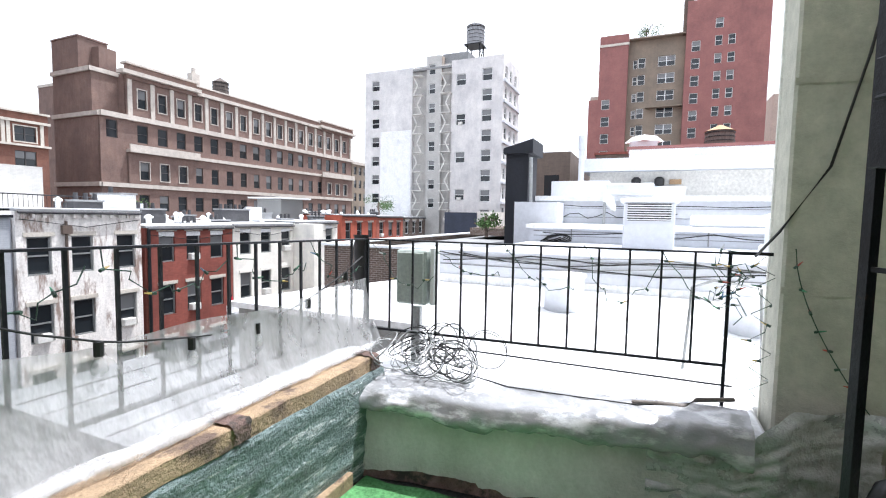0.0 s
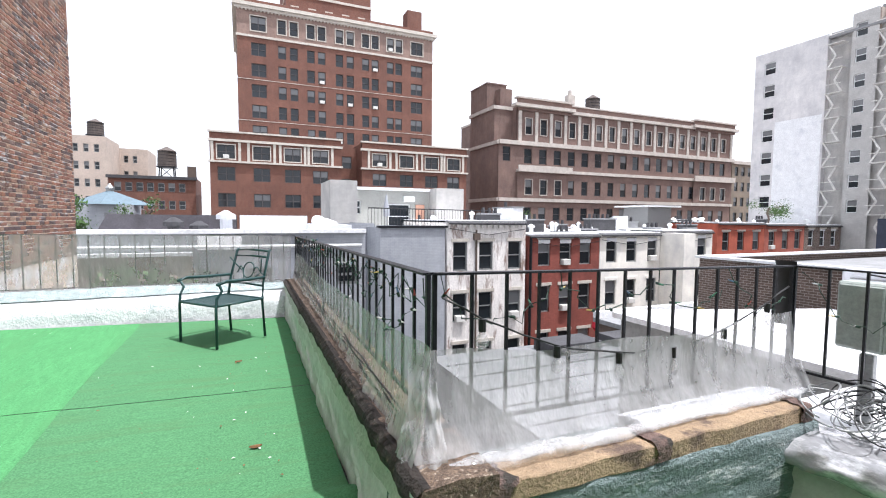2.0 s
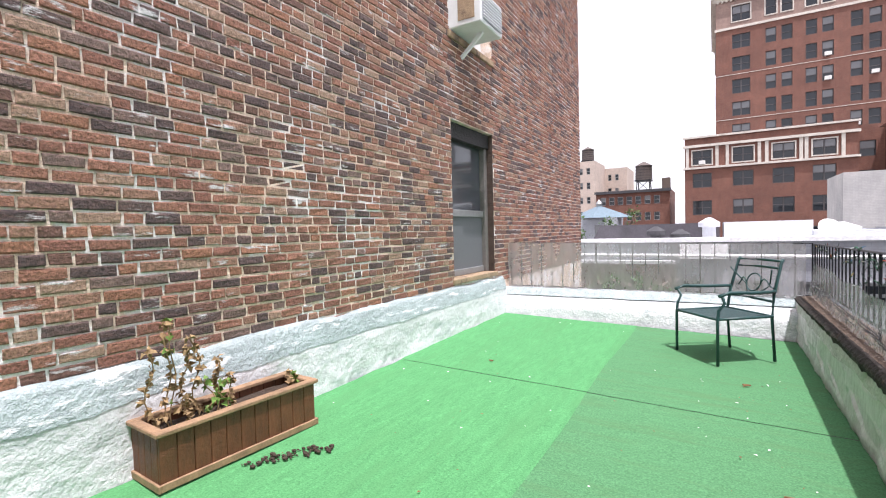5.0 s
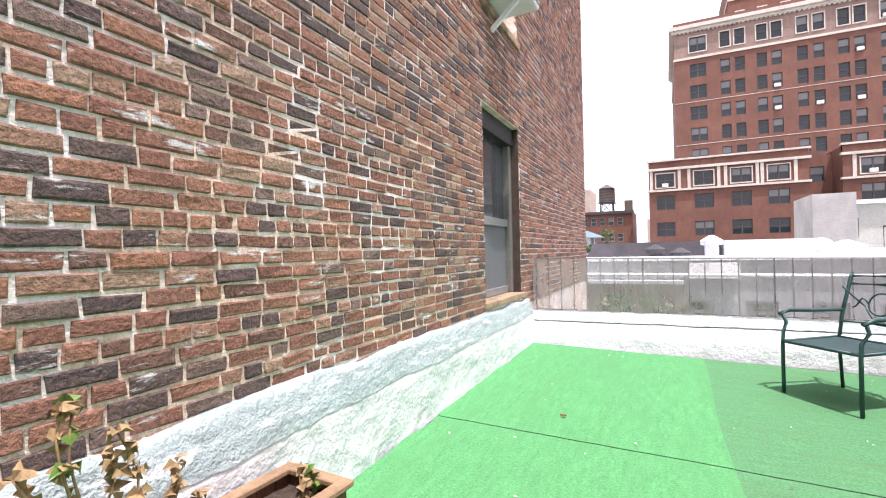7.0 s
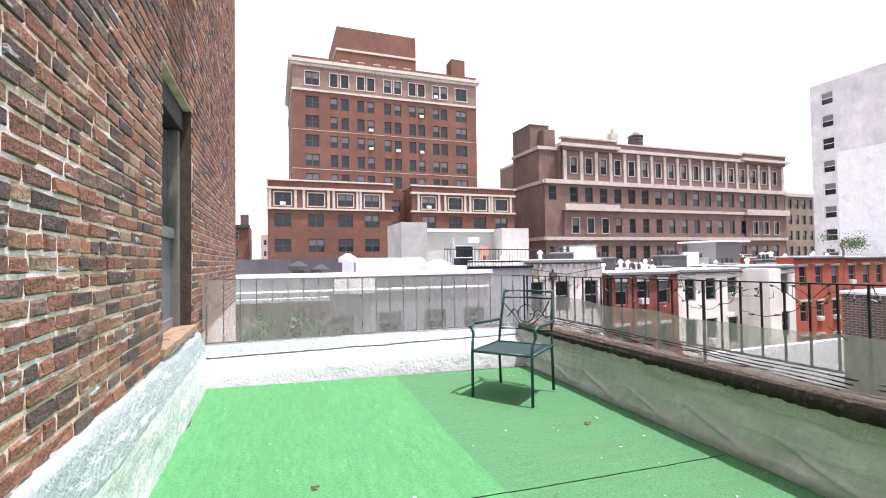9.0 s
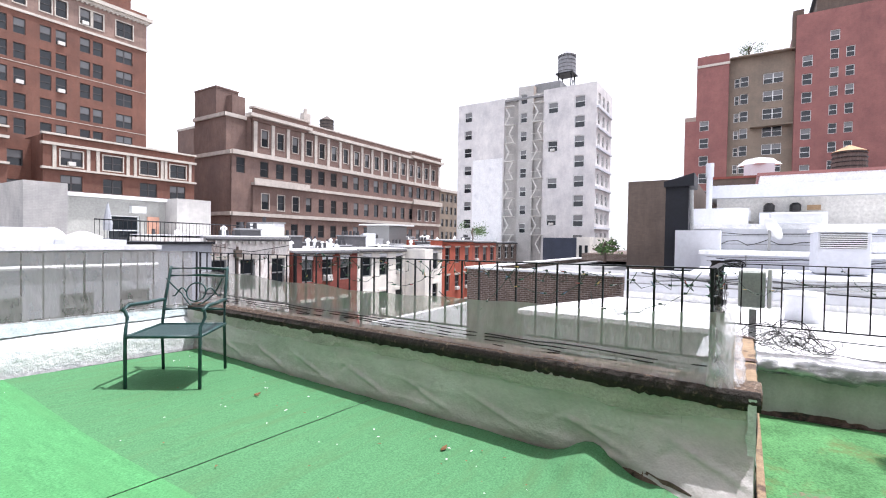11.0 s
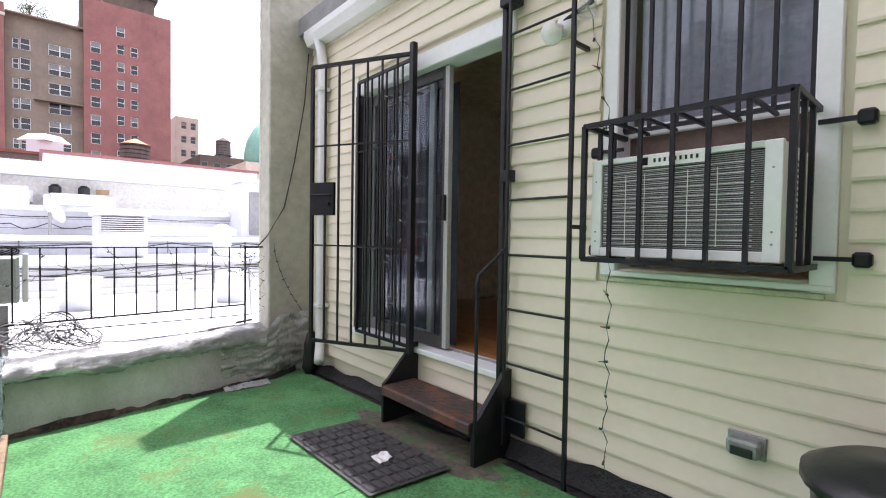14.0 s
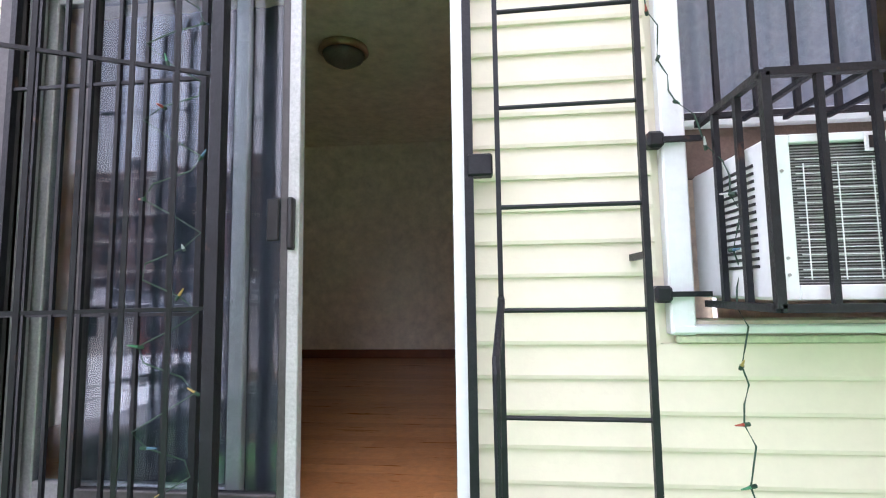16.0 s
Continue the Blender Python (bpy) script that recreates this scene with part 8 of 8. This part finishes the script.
part("step", bm_box(9.8, 12.6, -9.0, 3.2, GROUND, 0.78), M_WHITE_WALL, wb)
wl = thing("roof_cabin", "white painted roof cabin with a grey door", "cabin")
part("body", bm_box(14.0, 15.4, -2.75, -1.95, 0.9, 2.6, 0.02), M_WHITE_WALL, wl)
part("door", bm_box(13.97, 14.0, -2.6, -2.15, 1.2, 2.35, 0.01), M_GREYROOF, wl, "grey door")
part("roof_lip", bm_box(13.9, 15.5, -2.85, -1.85, 2.6, 2.68, 0.01), M_WHITE_ROOF, wl)
cb = thing("condenser_box", "white roof cabinet with a wire louvre front", "cabinet")
part("body", bm_box(11.0, 11.9, 0.62, 1.35, 0.8, 1.52, 0.02), M_WHITE_WALL, cb)
part("top", bm_box(10.95, 11.95, 0.57, 1.40, 1.52, 1.58, 0.01), M_WHITE_ROOF, cb)
part("louvre_back", bm_box(10.985, 11.0, 0.68, 1.29, 1.24, 1.5), M_ACGRILLE, cb, "dark louvre opening")
for k in range(7):
    part("slat", bm_box(10.965, 10.985, 0.68, 1.29, 1.25 + k * 0.036, 1.266 + k * 0.036), M_WHITEMETAL, cb)
dish("grey satellite dish on the white structures", 14.2, 1.9, 1.13, 0.3)
roof_vent("white square vent on the white roof", 11.6, -0.8, 0.78, 0.18, 0.4)
random.seed(6)
for k in range(4):
    p = [(9.46, 3.6 - 0.9 * i + random.uniform(-.2, .2), 0.62 + 0.07 * math.sin(i * 1.7 + k) + 0.03 * k) for i in range(8)]
    c = part("roof_cable", bm_path(p, 0.008, 5), M_GREYALU if k % 2 else M_WIRE, None, "", True)
    tagged(c, "slack grey cable strung along the white wall", "cable", "roof cables")
for k in range(5):
    p = [(12.58, 2.6 + 0.25 * math.cos(a * .5 + k) + .03 * k, 0.85 + 0.08 * math.sin(a * .5 + k * .7)) for a in range(13)]
    c = part("roof_cable", bm_path(p, 0.012, 5), M_WIRE, None, "", True)
    tagged(c, "coiled black cable hanging on the white wall", "cable", "roof cables")
# thin grey strips for wall joints and for shadow lines put in as colour
for xw, y0_, y1_, zs in ((9.485, -8.0, 4.1, (0.56, 0.69)), (12.585, -8.0, 3.1, (0.90, 0.99)), (14.985, -8.0, 3.8, (1.28, 1.5))):
    for zz in zs:
        part("wall_line", bm_box(xw, xw + 0.03, y0_, y1_, zz, zz + 0.012), M_GREYROOF, wb, "grey masonry joint and painted shadow line")
for y, z0_, z1_ in ((2.35, 0.8, 1.05), (0.0, 0.8, 1.05), (-1.6, 0.8, 1.05)):
    part("wall_line", bm_box(12.575, 12.61, y, y + 0.02, z0_, z1_), M_GREYROOF, wb)
part("block", bm_box(14.3, 15.05, 0.9, 1.9, 1.8, 2.05, 0.03), M_WHITE_WALL, wb)
part("block", bm_box(13.2, 14.2, -1.4, 0.2, 1.13, 1.36, 0.03), M_WHITE_WALL, wb)
part("pad", bm_box(10.4, 11.9, -1.9, -0.6, 0.78, 0.9, 0.03), M_WHITE_ROOF, wb)
for k, (x, ya, yb, z, d) in enumerate(((9.44, 3.9, -3.0, 0.76, 0.05), (12.5, 2.9, -4.0, 1.02, 0.06), (14.9, 3.6, -5.0, 1.62, 0.07), (14.9, 3.4, 0.4, 1.45, 0.16))):
    c = part("roof_cable", bm_path([(x, ya + (yb - ya) * i / 14, z - d * abs(math.sin(i * 0.9 + k)) - 0.02 * (i % 3)) for i in range(15)], 0.011, 5), M_WIRE, None, "", True)
    tagged(c, "thin black cable sagging along the white wall", "cable", "roof cables")
lineb = part("wall_pipe", bm_path([(12.5, 3.0, 0.75), (12.5, 0, 0.72), (12.5, -4, 0.74)], 0.02, 6), M_GREYALU, None, "", True)
tagged(lineb, "grey conduit along the white wall", "pipe")
tb = thing("neighbour_building", "white rendered upper storey with a deep fascia", "building")
part("body", bm_box(25.2, 36, -6.5, 3.5, GROUND, 3.3), surf("cream white render", (0.66, 0.65, 0.61), 0.06, 1, 0.8, 0.1, 8), tb)
part("fascia", bm_box(24.6, 36, -6.9, 3.75, 3.3, 3.85), M_WHITE_WALL, tb)
part("roof_edge", bm_box(25.5, 36, -6.4, 1.9, 3.85, 4.3), M_WHITE_ROOF, tb)
part("trim", bm_box(25.4, 36, -6.5, 2.0, 4.3, 4.42), M_TOWERRED, tb)
for y in (1.55, 0.65):
    part("round_vent", bm_lathe([(0.2, 0), (0.2, 0.25), (0.1, 0.35)], 14, (25.0, y, 2.7)), M_BLACKPLASTIC, tb)
part("block", bm_box(24.0, 25.2, -0.3, 1.9, 1.2, 2.6), M_WHITE_WALL, tb)
part("block", bm_box(20.0, 24.5, 2.3, 4.2, 1.0, 2.55), M_WHITE_WALL, tb)
part("sign", bm_box(25.12, 25.2, -0.2, 0.25, 2.75, 2.95), M_TANROOF, tb, "small orange sign")
part("wall_ac", bm_box(24.9, 25.2, 2.2, 2.75, 2.3, 2.75), M_WHITEMETAL, tb)
pp = thing("flue_pipe", "tall pale metal flue pipe", "flue")
part("pipe", bm_lathe([(0.12, 0), (0.12, 3.2), (0.16, 3.2), (0.16, 3.8)], 12, (24.2, 3.75, 1.0)), M_WHITE_WALL, pp)
bb = thing("brown_building", "dark brown block walled building", "building")
block(bb, 26.0, 46, 4.5, 7.5, GROUND, 4.4, M_BROWNWALL, M_DARKROOF)
block(bb, 37.0, 60, -14, 4.5, GROUND, 5.6, M_BROWNWALL, M_DARKROOF)
part("window", bm_box(25.96, 26.02, 5.0, 5.7, 2.3, 3.3), M_GLASS, bb)
part("parapet_cap", bm_box(36.9, 60, -14, 4.6, 5.6, 5.75), M_REDPAINT, bb)
nv = thing("chimney", "dark navy metal clad chimney stack", "chimney")
part("shaft", bm_box(14.1, 15.0, 3.62, 4.16, 0.2, 2.75), M_NAVY, nv)
bm = bm_box(14.0, 15.1, 3.5, 4.2, 2.75, 3.08)
for v in bm.verts:
    if v.co.z > 2.9 and v.co.y > 4:
        v.co.z -= 0.2
part("hood", bm, M_NAVY, nv)
part("strut", bm_rod((14.05, 3.5, 0.2), (14.05, 3.55, 2.65), 0.04), M_GREYALU, nv)
wbx = thing("roof_tank", "white roof tank cabinet with shallow hipped lid", "tank")
part("body", bm_box(44, 46, 0.6, 2.6, 5.6, 7.5), M_WHITE_WALL, wbx)
part("lid", bm_lathe([(1.5, 0), (0.9, 0.5)], 4, (45, 1.6, 7.5)), M_WHITE_ROOF, wbx)
water_tank("small roof water tank with a tan cone roof", 42, -3.4, 5.6, 0.95, 1.5, 0.5, M_TANROOF)
water_tank("distant dark roof water tank", 74, -18.6, 11.6, 1.0, 2.0, 1.0)
cdome = thing("copper_dome", "green copper domed corner turret", "dome")
part("dome", bm_lathe([(0.95, 0), (0.95, 0.6), (0.8, 1.4), (0.45, 2.1), (0.06, 2.6)], 16, (30, -8.2, 5.4)), M_COPPER, cdome, "", True)
part("drum", bm_box(29, 33, -11.0, -7.0, GROUND, 5.4), M_TANKPALE, cdome)

# ---- roofs and skyline to the north ----
nr = thing("neighbour_building", "low flat roofed building beyond the windbreak", "building")
part("roof_deck", bm_box(-6.0, 3.7, 8.4, 14.0, -1.4, -1.1), M_GREYROOF, nr)
part("wall", bm_box(-6.0, 3.6, 8.5, 13.9, GROUND, -1.4), M_BROWNWALL, nr)
facade(nr, "S", -3.5, 6.2, 14.0, 20, GROUND, 0.95, M_GREYBRICK, [(c, -0.5, 0.6, 0.55) for c in (2.2, 3.4, 4.6, 5.7)], M_GREYALU, rnd=R_)
part("coping", bm_box(-3.5, 6.2, 13.85, 14.3, 0.95, 1.05), M_WHITE_ROOF, nr)
part("roof_deck", bm_box(-3.5, 6.2, 14.2, 21.5, 0.4, 0.6), M_WHITE_ROOF, nr)
part("wall", bm_box(-3.4, 6.1, 14.4, 21.4, GROUND, 0.4), M_GREYROOF, nr)
part("dark_wall", bm_box(-3.0, 1.9, 13.7, 13.95, -1.1, 0.42), surf("rust brown wall", (0.17, 0.12, 0.105), 0.35, 2.5, 0.9, 0.3, 10, stain=(0.3, 0.28, 0.26), stain_scale=2.0), nr)
part("ledge", bm_box(-3.0, 1.9, 13.66, 13.95, 0.42, 0.5), M_WHITE_ROOF, nr)
part("pipe", bm_rod((-3.0, 13.6, 0.66), (6.0, 13.6, 0.62), 0.04), M_WHITEMETAL, nr)
part("hatch", bm_box(2.0, 3.0, 13.8, 13.97, 0.55, 0.9), M_WHITE_ROOF, nr)
bm = bm_box(-0.9, 2.85, 16.5, 19.5, 0.5, 1.42)
for v in bm.verts:
    if v.co.z > 1 and v.co.x < 0:
        v.co.x += 0.5
part("bulkhead", bm, surf("dark purple grey roofing", (0.075, 0.07, 0.08), 0.3, 2, 0.7, 0.2, 10), nr, "dark grey sloping roof bulkhead")
part("bulkhead", bm_box(2.95, 4.9, 16.2, 19, 0.5, 1.42), M_WHITE_WALL, nr, "white roof bulkhead")
part("low_wall", bm_box(4.9, 6.15, 15.5, 18, 0.5, 1.15), M_WHITE_WALL, nr)
for x, y, h in ((1.3, 15.6, 0.5), (1.9, 15.8, 0.4), (2.6, 15.5, 0.7)):
    roof_vent("dark roof ventilator on the low roof", x, y, 0.6, 0.16, h, M_DARKROOF if h < .6 else M_WHITE_WALL)
roof_vent("white mushroom roof ventilator", 5.4, 16.0, 0.6, 0.25, 0.5)
dish("pale satellite dish on the low roof", 5.6, 18.6, 0.6, 0.35)
sb = thing("brick_building", "red brown brick apartment block on the skyline", "building")
facade(sb, "S", -13.0, -2.8, 75, 85, GROUND, 6.9, M_HOTEL, [(-12 + 1.25 * k, z, 0.8, 1.2) for k in range(8) for z in (4.8, 2.4, 0.0)], M_GREYALU, rnd=R_)
block(sb, -13.0, -2.8, 75, 85, GROUND, 6.9, M_HOTEL, skip="S")
part("cornice", bm_box(-13.2, -2.6, 74.6, 75, 6.5, 6.9), M_DARKROOF, sb)
part("chimney", bm_box(-4.0, -2.9, 77, 78, 6.8, 8.6), M_BROWNWALL, sb)
water_tank("dark roof water tank on the skyline block", -6.7, 79, 6.8, 1.2, 2.2, 1.8)
for (x0_, x1_, y_, z_) in ((-18.5, -14.2, 80, 12.5), (-14.2, -10.5, 88, 12.0), (-2.0, 0.5, 110, 7.5)):
    o = thing("apartment_building", "pale cream apartment block on the skyline", "building")
    facade(o, "S", x0_, x1_, y_, y_ + 8, GROUND, z_, M_TANKPALE, [(x0_ + .8 + 1.2 * i, z_ - 2.2 - 2.4 * j, .6, 1.1) for i in range(int((x1_ - x0_ - .6) / 1.2)) for j in range(5)], M_GREYALU, rnd=R_)
    block(o, x0_, x1_, y_, y_ + 8, GROUND, z_, M_TANKPALE, skip="S")
water_tank("grey roof water tank on the cream block", -16.0, 83, 12.4, 1.0, 1.8, 0.6)
gr = thing("roof_house", "grey white roof house with a blue grey hipped roof", "house")
part("body", bm_box(-6.0, -3.2, 35, 38, GROUND, 2.1), M_GREYBRICK, gr)
part("window", bm_box(-4.6, -3.6, 34.95, 35, 0.2, 1.6), M_GREYROOF, gr)
part("hip_roof", bm_lathe([(2.35, 0), (0.1, 0.9)], 4, (-4.6, 36.5, 2.1)), surf("blue grey slate", (0.13, 0.19, 0.23), 0.2, 4, 0.6, 0.2, 20), gr, "blue grey hipped roof")
part("finial", bm_lathe([(0.2, 0), (0.25, 0.2), (0.05, 0.5)], 8, (-4.6, 36.5, 2.95)), M_GREYALU, gr)

# ---- single bricks nearest the walk ----
for parent, rows in LATER:
    for me, m in rows:
        place("brick", me, parent, m)
